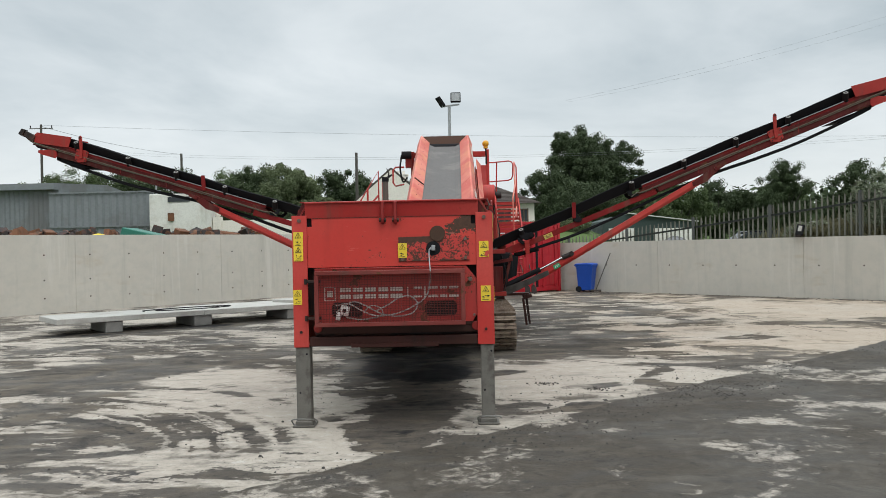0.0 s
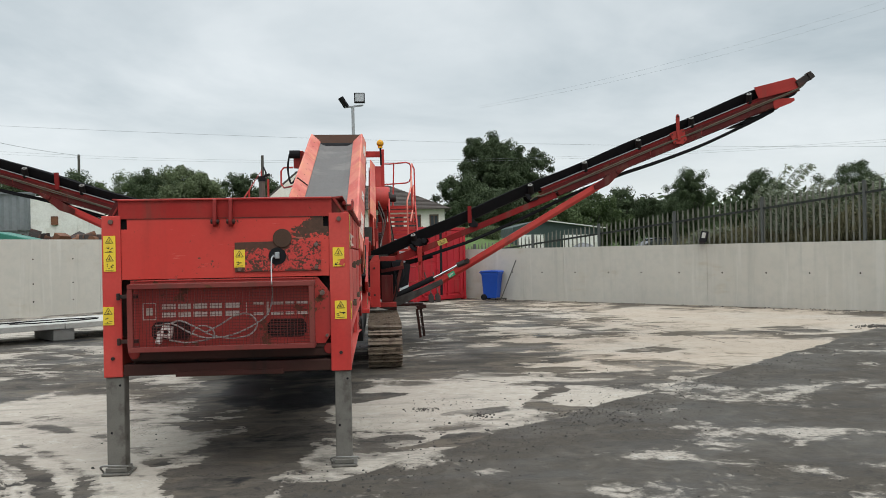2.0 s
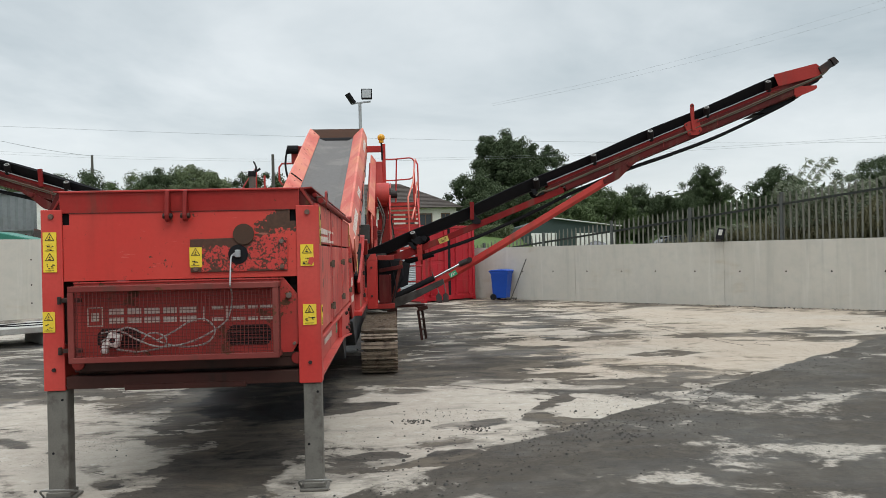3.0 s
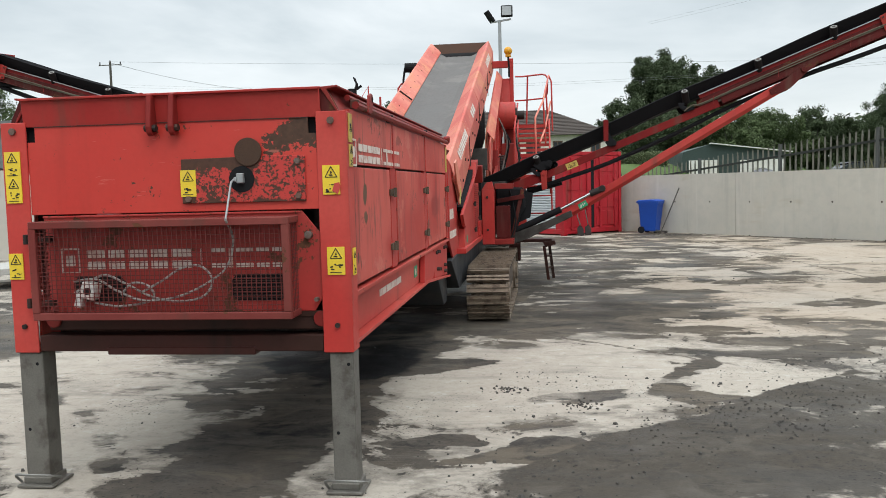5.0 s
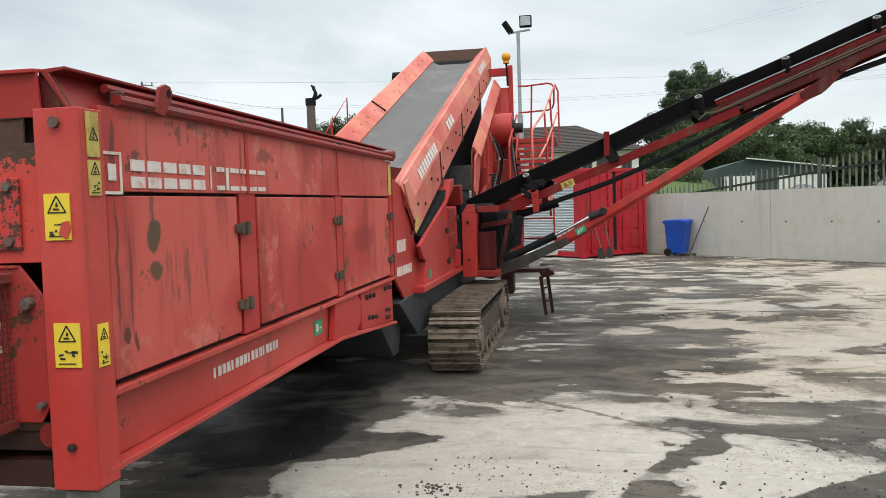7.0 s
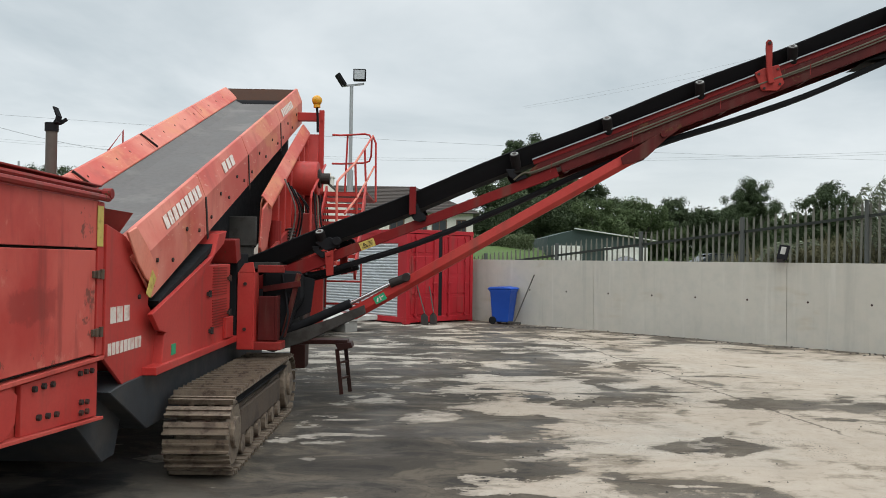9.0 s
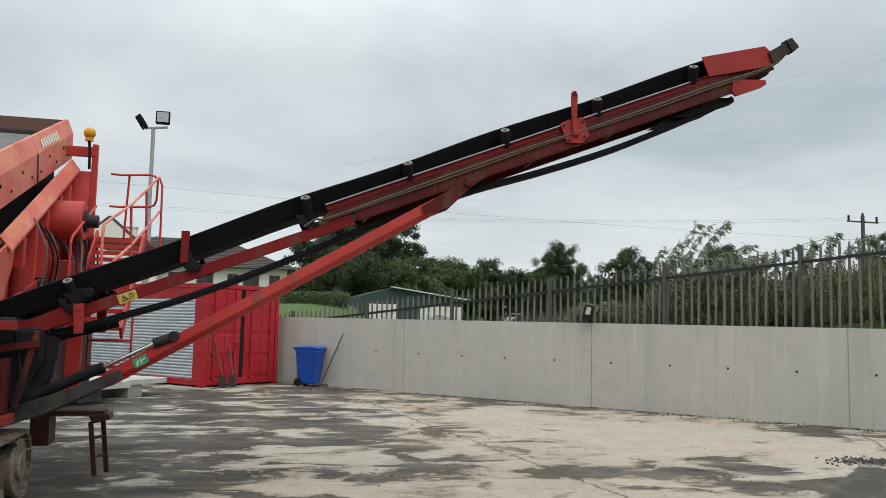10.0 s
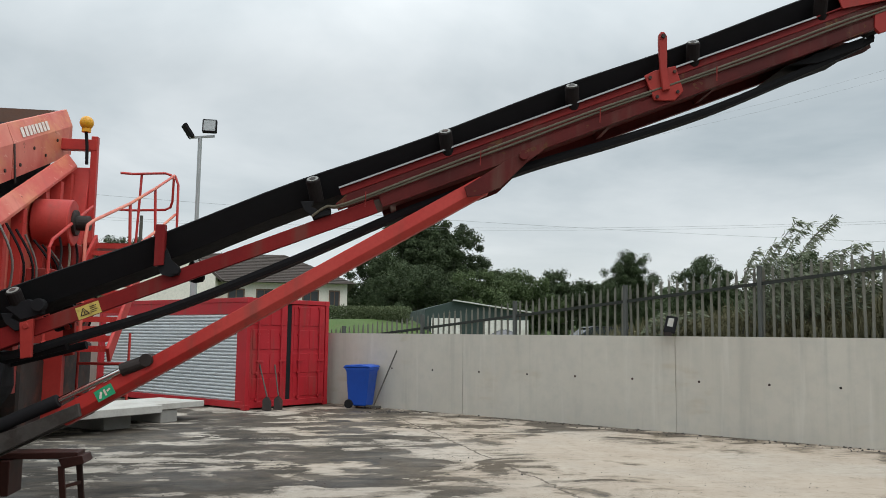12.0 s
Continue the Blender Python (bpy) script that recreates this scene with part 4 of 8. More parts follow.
# ---- floodlight mast ----
def mast():
    x, y = -0.15, 34.0
    m = thing("floodlight_mast", (x, y, 0), "slim galvanised mast carrying two floodlights", "lamp post")
    b = B()
    tube(b, (x, y, 0), (x, y, 4.6), 0.10, 14)
    tube(b, (x, y, 4.6), (x, y, 7.42), 0.06, 12)
    part("pole", b, GALV, m, "", 0, True)
    b = B()
    beam(b, (x - 0.30, y, 7.42), (x + 0.42, y, 7.50), 0.06, 0.06)
    part("crossbar", b, GALV, m)
    b = B()
    box(b, -0.21, 0.21, -0.08, 0.08, -0.20, 0.20, pose(x + 0.27, y - 0.05, 7.78, -6, 0, 0))
    h = part("lamp_housing", b, BLACK, m, "black square floodlight", 0.02)
    b = B()
    box(b, -0.17, 0.17, -0.087, -0.081, -0.16, 0.16, pose(x + 0.27, y - 0.05, 7.78, -6, 0, 0))
    part("lens", b, GALV, h)
    b = B()
    box(b, -0.05, 0.05, -0.2, 0.2, -0.23, 0.23, pose(x - 0.36, y, 7.62, 0, -35, 20))
    part("lamp_housing", b, BLACK, m, "black tilted floodlight", 0.02)


mast()


def stone_crumbs():
    """Crumbs of stone and dirt: along the pour edge, at the foot of the low wall and in a swept heap."""
    rng = random.Random(41)
    spots = []
    for i in range(420):                      # along the pour edge, thinning out over the apron
        x = rng.uniform(0.4, 7.5)
        spots.append((x + rng.uniform(0, 0.3), 6.82 + 0.92 * x - abs(rng.gauss(0, 0.55)), rng.uniform(0.003, 0.012)))
    for i in range(260):                      # clumps on the slab beside the machine
        cx, cy, spread = ((1.62, 9.2, 0.10), (2.6, 9.2, 0.16), (3.3, 9.4, 0.20), (1.12, 9.62, 0.09), (3.0, 8.7, 0.20))[i % 5]
        spots.append((rng.gauss(cx, spread), rng.gauss(cy, spread * 0.8), rng.uniform(0.003, 0.014)))
    for i in range(240):                      # at the wall's foot
        a = rng.uniform(0, 13)
        p = J1 + RD * a - RN * (0.06 + abs(rng.gauss(0, 0.22)))
        spots.append((p.x, p.y, rng.uniform(0.008, 0.026)))
    for i in range(240):                      # the swept heap
        spots.append((rng.gauss(10.45, 0.24), rng.gauss(16.38, 0.13), rng.uniform(0.008, 0.030)))
    for i in range(70):                       # sweepings round the bin
        spots.append((rng.gauss(5.1, 0.25), rng.gauss(26.9, 0.10), rng.uniform(0.012, 0.035)))
    for i in range(220):                      # strays
        spots.append((rng.uniform(-3.5, 9.5), rng.uniform(6.0, 19.0), rng.uniform(0.003, 0.008)))
    V, F = [], []
    for x, y, r in spots:
        n = len(V)
        t = rng.uniform(0, 6.28)
        ring = [(math.cos(t + q * 1.257) * r * rng.uniform(0.7, 1.25), math.sin(t + q * 1.257) * r * rng.uniform(0.7, 1.25)) for q in range(5)]
        V += [(x + u, y + w, -0.002) for u, w in ring] + [(x + u * 0.6, y + w * 0.6, r * rng.uniform(0.5, 1.0)) for u, w in ring]
        F += [(n + q, n + (q + 1) % 5, n + 5 + (q + 1) % 5, n + 5 + q) for q in range(5)] + [(n + 5, n + 6, n + 7, n + 8, n + 9)]
    me = bpy.data.meshes.new("stone_crumbs")
    me.from_pydata(V, [], F)
    me.materials.append(STONE_CRUMB)
    tagged(new("stone_crumbs", me), "scattered dark stone crumbs along the pour edge and wall", "gravel", "", "stuff")


STONE_CRUMB = plain("dark_stone_crumbs", (0.055, 0.050, 0.046), 0.9, 0, 0.35, 9, 0.4, (0.14, 0.125, 0.105))
stone_crumbs()

# ---- the screening machine ----
screener = thing("mobile_screener", (-0.43, 12.5, 0), "faded red tracked screening machine with hopper and folding side conveyors", "machine")
HX0, HX1, HY = -1.346, 0.463, 7.5      # hopper: left side, right side, front


def hopper():
    # corner posts, folded plate
    for name, x0, x1 in (("corner_post", HX0, -1.21), ("corner_post", 0.312, HX1)):
        b = B()
        prism(b, [(x0, 0.722), (x1, 0.722), (x1, 1.91), (x0, 1.91)], "y", HY, HY + 0.012)
        xs = x1 if x1 > 0 else x0
        s = -1 if x1 > 0 else 1
        box(b, min(xs, xs + s * 0.012), max(xs, xs + s * 0.012), HY + 0.012, HY + 0.13, 0.722, 1.91)
        box(b, x0 + 0.01, x1 - 0.01, HY + 0.012, HY + 0.13, 0.722, 0.734)
        post = part(name, b, RED_FRONT, screener, "red folded corner post", 0.003)
        xm = (x0 + x1) / 2
        for z, r in ((1.865, 0.018), (0.86, 0.013)):
            b = B()
            tube(b, (xm, HY, z), (xm, HY - 0.014, z), r, 8)
            part("bolt", b, RUST_BOLT if r > 0.015 else GRIME_AND_SHADE, post)
    # tall front panel, leaning rim and pull lugs
    b = B()
    prism(b, [(-1.21, 1.437), (0.312, 1.437), (0.312, 1.808), (0.270, 1.808), (0.270, 1.90), (-1.167, 1.90), (-1.167, 1.808), (-1.21, 1.808)], "y", HY + 0.010, HY + 0.022)
    front = part("front_panel", b, FRONT, screener, "red front panel with rust and chipped paint", 0.002)
    b = B()
    prism(b, [(HY + 0.01, 1.885), (HY + 0.022, 1.885), (HY + 0.008, 2.018), (HY + 0.03, 2.022), (HY + 0.03, 2.034), (HY - 0.022, 2.028), (HY - 0.022, 2.016), (HY - 0.004, 2.016)], "x", -1.225, 0.335)
    part("top_rim", b, RED_RIM, screener, "weathered red rim plate", 0.002)
    for q in ([(0.305, 1.905), (0.428, 1.905), (0.368, 2.026), (0.325, 2.028)], [(-1.19, 1.905), (-1.308, 1.905), (-1.248, 2.026), (-1.215, 2.028)]):
        b = B()
        prism(b, q, "y", HY + 0.024, HY + 0.036)
        part("corner_gusset", b, RED_GRIM_SHADED, screener, "", 0.002)
    b = B()
    box(b, -1.165, 0.268, HY + 0.0045, HY + 0.0095, 1.882, 1.886)
    part("weld_seam", b, GRIME_AND_SHADE, front)
    # black sheets give the corner slots their inner shade
    for x in (-1.188, 0.291):
        b = B()
        box(b, x - 0.055, x + 0.055, HY + 0.045, HY + 0.050, 1.78, 1.985)
        part("slot_backing", b, BLACK, front)
    for x in (-0.520, -0.405):
        b = B()
        prism(b, [(HY - 0.055, 1.83), (HY - 0.035, 1.815), (HY + 0.012, 1.83), (HY + 0.012, 2.03), (HY - 0.04, 2.02), (HY - 0.062, 1.86)], "x", x - 0.013, x + 0.013)
        lug = part("pull_lug", b, RED_DARK, screener, "", 0.003)
        b = B()
        tube(b, (x - 0.03, HY - 0.03, 1.855), (x + 0.03, HY - 0.03, 1.855), 0.018, 8)
        part("pin", b, GRIME_AND_SHADE, lug)
    # rusty access plate with round opening, swung cover and plug
    b = B()
    prism(b, [(-0.385, 1.478), (0.25, 1.478), (0.25, 1.70), (0.10, 1.705), (-0.385, 1.698)], "y", HY - 0.004, HY + 0.009)
    plate = part("access_plate", b, RUSTY, screener, "rust-eaten red access plate", 0.002)
    b = B()
    tube(b, (-0.033, HY - 0.005, 1.725), (-0.033, HY - 0.014, 1.725), 0.07, 24)
    part("swung_cover", b, BROWN, screener, "brown rusted round cover", 0.002)
    # black disc drawn for the shaded inside of the hole
    b = B()
    tube(b, (-0.072, HY - 0.002, 1.592), (-0.072, HY - 0.008, 1.592), 0.065, 24)
    part("round_opening", b, BLACK, plate)
    for x, z in ((0.215, 1.675), (0.215, 1.505), (-0.35, 1.50)):
        b = B()
        tube(b, (x, HY - 0.004, z), (x, HY - 0.016, z), 0.016, 6)
        part("bolt", b, RUST_BOLT, plate)
    b = B()
    box(b, -0.088, -0.054, HY - 0.040, HY - 0.009, 1.572, 1.622)
    box(b, -0.102, -0.088, HY - 0.042, HY - 0.014, 1.580, 1.602)
    part("socket", b, GALV, screener, "grey plug in round opening", 0.004)
    b = B()
    pipe(b, curve_points([(-0.100, HY - 0.036, 1.591), (-0.108, HY - 0.055, 1.575), (-0.108, HY - 0.085, 1.52), (-0.100, HY - 0.15, 1.43), (-0.097, HY - 0.175, 1.40)]), 0.0052)
    part("cable", b, GALV, screener, "pale grey power cable", 0, True)
    # machinery panel under it, with slots, pads and eared ends
    b = B()
    prism(b, [(-1.15, 0.93), (0.27, 0.93), (0.315, 1.0), (0.315, 1.31), (0.22, 1.43), (-1.15, 1.43)], "y", HY + 0.018, HY + 0.03)
    box(b, -1.15, 0.22, HY + 0.008, HY + 0.018, 1.42, 1.43)
    ear = part("motor_panel", b, RED_WORN, screener, "rusty red panel behind the guard", 0.002)
    for x0, x1 in ((-1.0, -0.72), (-0.155, 0.132)):
        b = B()
        prism(b, [(x0, 1.02), (x0 + 0.03, 0.985), (x1 - 0.03, 0.985), (x1, 1.02), (x1, 1.085), (x1 - 0.03, 1.12), (x0 + 0.03, 1.12), (x0, 1.085)], "y", HY + 0.010, HY + 0.018)
        g = part("vent_grille", b, BLACK, ear, "black vent slot")
        for i in range(9):
            b = B()
            box(b, x0 + 0.012, x1 - 0.012, HY + 0.005, HY + 0.010, 0.996 + i * 0.0145, 1.0 + i * 0.0145)
            part("vent_bar", b, GRIME_AND_SHADE, g)
    for x, z, r in ((0.255, 1.31, 0.019), (0.285, 0.99, 0.011), (-1.12, 1.31, 0.017)):
        b = B()
        tube(b, (x, HY + 0.018, z), (x, HY - 0.012, z), r, 10)
        part("bolt", b, RUST_BOLT, ear)
    for z in (1.315, 0.985):
        b = B()
        box(b, -1.235, -1.09, HY - 0.03, HY - 0.004, z - 0.014, z + 0.014)
        tube(b, (-1.225, HY - 0.03, z - 0.025), (-1.225, HY - 0.03, z + 0.025), 0.014, 8)
        part("latch", b, GRIME_AND_SHADE, screener, "dirty steel latch bar", 0.002)
    # recess under the panel, with beams; dark sheets stand in for its shade
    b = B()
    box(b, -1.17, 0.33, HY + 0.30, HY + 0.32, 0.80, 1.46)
    part("recess_shade_back", b, GRIME_AND_SHADE, screener)
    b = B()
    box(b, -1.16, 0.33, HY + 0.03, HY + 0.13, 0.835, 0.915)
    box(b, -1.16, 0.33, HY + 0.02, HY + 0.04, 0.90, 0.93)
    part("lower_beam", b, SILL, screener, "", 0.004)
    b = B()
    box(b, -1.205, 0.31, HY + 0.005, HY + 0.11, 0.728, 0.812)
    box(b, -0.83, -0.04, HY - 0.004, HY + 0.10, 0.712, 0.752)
    part("sill_beam", b, SILL, screener, "dark brown-red sill beam", 0.004)
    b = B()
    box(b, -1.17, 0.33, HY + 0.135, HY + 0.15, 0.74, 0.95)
    part("recess_shade_sheet", b, GRIME_AND_SHADE, screener)
    for x in (-1.13, 0.30):
        b = B()
        tube(b, (x, HY + 0.0125, 0.89), (x, HY + 0.0285, 0.89), 0.040, 18)
        part("pivot_boss", b, RED_DARK, screener, "", 0.003)
    # mesh guard
    gx0, gx1, gy, gz0, gz1 = -1.125, 0.205, HY - 0.16, 0.918, 1.405
    b = B()
    for z in (gz0 + 0.016, gz1 - 0.016):
        box(b, gx0, gx1, gy, gy + 0.03, z - 0.018, z + 0.018)
    for x in (gx0 + 0.016, gx1 - 0.02):
        box(b, x - 0.018, x + 0.02, gy, gy + 0.03, gz0 + 0.034, gz1 - 0.034)
        box(b, x - 0.018, x + 0.02, gy + 0.03, HY + 0.004, gz0, gz0 + 0.03)
        box(b, x - 0.018, x + 0.02, gy + 0.03, HY + 0.004, gz1 - 0.03, gz1)
    box(b, gx0, gx1, gy + 0.03, HY + 0.006, gz1 - 0.004, gz1 + 0.002)
    box(b, gx0, gx1, gy + 0.03, HY + 0.006, gz0 - 0.002, gz0 + 0.004)
    guard = part("guard_frame", b, GUARD, screener, "worn dusty red guard frame", 0.003)
    b = B()
    x = gx0 + 0.03
    while x < gx1 - 0.03:
        box(b, x - 0.0016, x + 0.0016, gy + 0.012, gy + 0.0155, gz0 + 0.03, gz1 - 0.03)
        x += 0.0245
    z = gz0 + 0.045
    while z < gz1 - 0.03:
        box(b, gx0 + 0.02, gx1 - 0.02, gy + 0.0155, gy + 0.019, z - 0.0016, z + 0.0016)
        z += 0.0215
    for xs in (gx0 + 0.006, gx1 - 0.006):
        y = gy + 0.045
        while y < HY - 0.01:
            box(b, xs - 0.0015, xs + 0.0015, y - 0.0016, y + 0.0016, gz0 + 0.03, gz1 - 0.03)
            y += 0.0235
        z = gz0 + 0.045
        while z < gz1 - 0.03:
            box(b, xs - 0.004, xs - 0.0015, gy + 0.02, HY, z - 0.0016, z + 0.0016)
            z += 0.0215
    part("wire_mesh", b, WIRE, guard, "fine red wire mesh")
    # cable loops and pump body behind the mesh
    yb = HY - 0.07
    for k, ctrl in enumerate((
            [(-0.097, HY - 0.175, 1.40), (-0.105, yb, 1.30), (-0.14, yb, 1.17), (-0.24, yb, 1.09), (-0.40, yb, 1.02), (-0.58, yb, 1.00), (-0.72, yb, 1.05), (-0.83, yb, 1.11), (-0.95, yb, 1.10)],
            [(-0.95, yb, 1.04), (-0.80, yb, 1.13), (-0.68, yb, 1.09), (-0.55, yb + 0.01, 1.02), (-0.40, yb, 0.995), (-0.27, yb, 1.02), (-0.22, yb, 1.10), (-0.28, yb, 1.17), (-0.38, yb, 1.16), (-0.48, yb, 1.10), (-0.60, yb + 0.01, 1.04)],
            [(-0.86, yb + 0.02, 0.99), (-0.72, yb + 0.02, 0.97), (-0.55, yb + 0.02, 1.0), (-0.55, yb, 1.07), (-0.64, yb, 1.09), (-0.70, yb, 1.03)])):
        b = B()
        pipe(b, curve_points(ctrl, 6), 0.006, 6)
        part("cable", b, BRAID, screener, "coiled grey braided cable", 0, True)
    b = B()
    tilt = Matrix.Translation((-0.88, HY - 0.05, 1.03)) @ Matrix.Rotation(radians(14), 4, "Y")
    box(b, -0.038, 0.040, -0.035, 0.03, -0.02, 0.065, tilt)
    box(b, -0.060, -0.020, -0.03, 0.02, -0.075, 0.0, tilt)
    part("control_box", b, WHITE, screener, "small white box with dark switch", 0.006)
    b = B()
    tube(b, (-0.872, HY - 0.086, 1.052), (-0.872, HY - 0.096, 1.052), 0.018, 10)
    part("switch", b, BLACK, screener)
    # jack legs with feet
    for x0, x1 in ((-1.336, -1.205), (0.336, 0.456)):
        b = B()
        box(b, x0, x1, HY + 0.014, HY + 0.136, 0.03, 0.72)
        leg = part("jack_leg", b, LEG, screener, "worn grey square steel jack leg", 0.006)
        xm, ym = (x0 + x1) / 2, HY + 0.075
        b = B()
        box(b, x0 - 0.035, x1 + 0.035, ym - 0.10, ym + 0.10, 0.004, 0.020)
        box(b, x0 - 0.012, x1 + 0.012, ym - 0.072, ym + 0.072, 0.020, 0.055)
        part("foot_plate", b, LEG, leg, "dark steel foot plate", 0.004)
        b = B()
        pipe(b, curve_points([(x0 - 0.03, ym - 0.06, 0.025), (x0 - 0.035, ym - 0.10, 0.075), (xm, ym - 0.125, 0.085), (x1 + 0.035, ym - 0.10, 0.075), (x1 + 0.05, ym - 0.04, 0.05)], 4), 0.007, 6)
        part("foot_handle", b, STEEL, leg, "bent steel rod", 0, True)
        for z, dx in ((0.66, 0.035), (0.31, -0.03)):
            b = B()
            tube(b, (xm + dx, HY + 0.0142, z), (xm + dx, HY + 0.0135, z), 0.009, 8)
            part("pin_hole", b, BLACK, leg)


def side_wall(side):
    """One long side of the hopper; side 1 is the one with the doors towards the walk."""
    xs = 0.45 if side > 0 else -1.30

    def sx(a, b_):
        return (min(xs + side * a, xs + side * b_), max(xs + side * a, xs + side * b_))
    y0, y1 = 7.63, 11.62
    b = B()
    box(b, *sx(-0.03, 0.0), y0, y1, 1.655, 1.93)
    part("upper_side_panel", b, STAIN_RED, screener, "faded red upper side panel", 0.002)
    # near-black core, so that the gaps round the doors look shaded
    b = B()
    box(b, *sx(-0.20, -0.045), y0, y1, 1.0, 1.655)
    part("inner_side", b, GRIME_AND_SHADE, screener)
    for y, w in ((8.785, 0.088), (10.205, 0.060)):
        b = B()
        box(b, *sx(-0.028, -0.004), y - w, y + w, 1.02, 1.655)
        box(b, *sx(-0.001, 0.006), y - 0.018, y + 0.018, 1.655, 1.93)
        part("door_post", b, RED, screener, "", 0.002)
    b = B()
    box(b, *sx(-0.028, 0.004), 11.53, y1, 1.02, 1.93)
    part("door_post", b, RED, screener, "", 0.002)
    # flared top rails
    b = B()
    prism(b, [(xs - side * 0.03, 1.90), (xs - side * 0.02, 1.90), (xs - side * 0.085, 2.018), (xs - side * 0.03, 2.026), (xs - side * 0.03, 2.036), (xs - side * 0.12, 2.030), (xs - side * 0.105, 2.01)], "y", 7.515, 11.66)
    part("rim_rail", b, RED_DARK, screener, "dark red folded hopper rim", 0.002)
    for zr, dx, r in ((1.955, 0.012, 0.020), (1.995, -0.03, 0.016)):
        b = B()
        tube(b, (xs + side * dx, 7.72, zr), (xs + side * dx, 11.66, zr), r, 8)
        part("rim_bar", b, RED_DARK, screener, "", 0, True)
    b = B()
    prism(b, [(7.93, 1.935), (7.99, 1.925), (8.045, 1.985), (8.06, 2.015), (8.045, 2.04), (8.01, 2.045), (7.97, 2.03)], "x", *sx(0.020, 0.036))
    lug = part("lifting_lug", b, RED_DARK, screener, "dark red lug with an eye", 0.003)
    b = B()
    tube(b, (xs + side * 0.0365, 8.027, 2.012), (xs + side * 0.038, 8.027, 2.012), 0.015, 12)
    part("eye", b, BLACK, lug)
    for y in (7.74, 8.70, 10.20):
        b = B()
        box(b, *sx(-0.02, 0.026), y - 0.011, y + 0.011, 1.938, 1.985)
        part("rim_clamp", b, GRIME_AND_SHADE, screener, "", 0.004)
    b = B()
    tube(b, (xs - 0.02, 11.66, 1.985), (xs + side * 0.035, 11.66, 1.985), 0.034, 14)
    part("rim_end_knuckle", b, RED_DARK, screener, "", 0.003)
    # doors with hinges
    for y0d, y1d, hy in ((7.655, 8.665, 8.735), (8.90, 10.12, 10.175), (10.29, 11.52, 11.57)):
        b = B()
        box(b, *sx(-0.022, -0.002), y0d, y1d, 1.035, 1.641)
        box(b, *sx(-0.04, -0.022), y0d + 0.03, y1d - 0.03, 1.06, 1.60)
        door = part("side_door", b, STAIN_RED, screener, "faded red steel side door with rust patches", 0.004)
        for z in (1.16, 1.50):
            b = B()
            box(b, *sx(-0.001, 0.014), hy - 0.105, hy + 0.045, z - 0.020, z + 0.020)
            tube(b, (xs + side * 0.018, hy, z - 0.03), (xs + side * 0.018, hy, z + 0.03), 0.013, 8)
            box(b, *sx(0.01, 0.024), hy - 0.075, hy - 0.05, z - 0.024, z + 0.024)
            part("hinge", b, HINGE, door, "rusty brown door hinge", 0.002)
    # long channel beam with bracing
    b = B()
    box(b, *sx(-0.06, -0.045), y0 - 0.05, 11.62, 0.77, 1.0)
    box(b, *sx(-0.06, 0.012), y0 - 0.05, 11.66, 0.99, 1.012)
    prism(b, [(7.56, 0.748), (10.15, 0.748), (11.64, 0.632), (11.64, 0.65), (10.15, 0.768), (7.56, 0.768)], "x", *sx(-0.16, 0.014))
    prism(b, [(10.10, 0.77), (11.62, 0.65), (11.62, 0.80), (10.3, 0.80)], "x", *sx(-0.06, -0.045))
    part("channel_beam", b, RED_DOOR, screener, "long red channel side beam", 0.002)
    b = B()
    prism(b, [(10.0, 0.768), (10.50, 0.745), (10.60, 0.80), (10.62, 0.94), (10.55, 0.985), (10.05, 0.985)], "x", *sx(-0.04, 0.0))
    part("brace_plate", b, RED, screener, "", 0.003)
    b = B()
    prism(b, [(10.68, 0.725), (11.60, 0.66), (11.60, 0.98), (10.68, 0.98)], "x", *sx(-0.04, -0.012))
    brace = part("brace_plate", b, RED, screener, "", 0.003)
    for y, z in ((10.80, 0.94), (10.90, 0.94), (11.0, 0.935), (10.85, 0.79), (10.95, 0.78), (11.05, 0.77), (11.34, 0.945), (11.42, 0.945), (11.50, 0.94), (11.36, 0.78), (11.44, 0.77), (11.36, 0.72), (11.44, 0.715)):
        b = B()
        tube(b, (xs + side * -0.012, y, z), (xs + side * 0.006, y, z), 0.017, 6)
        part("bolt", b, GRIME_AND_SHADE, brace)
    # end plate between hopper and main belt
    b = B()
    prism(b, [(11.64, 1.80), (11.95, 1.74), (12.44, 1.50), (12.40, 1.28), (12.76, 1.04), (12.76, 0.76), (12.06, 0.715), (11.64, 0.985)], "x", *sx(-0.012, 0.012))
    part("end_plate", b, RED, screener, "red slanted end plate", 0.003)
    b = B()
    prism(b, [(11.86, 1.76), (12.02, 1.80), (12.20, 1.70), (12.46, 1.52), (12.40, 1.40), (12.22, 1.46), (12.06, 1.56)], "x", *sx(0.046, 0.062))
    part("torn_flap", b, PINK, screener, "bent pinkish paint-chipped flap", 0.004)


def hopper_inside():
    b = B()
    prism(b, [(-1.28, 1.9), (-1.22, 1.9), (-0.75, 1.25), (-0.1, 1.25), (0.35, 1.9), (0.42, 1.9), (-0.05, 1.2), (-0.8, 1.2)], "y", 7.56, 12.2)
    part("hopper_chute", b, RED_DARK, screener)
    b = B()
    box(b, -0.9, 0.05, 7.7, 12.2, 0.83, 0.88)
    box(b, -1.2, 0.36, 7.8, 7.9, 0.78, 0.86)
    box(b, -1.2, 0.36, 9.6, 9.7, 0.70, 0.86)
    part("feeder_underside", b, GRIME_AND_SHADE, screener)


# main belt: line of the ridges
def ridge(y):
    return 1.70 + 0.35 * (y - 11.95)


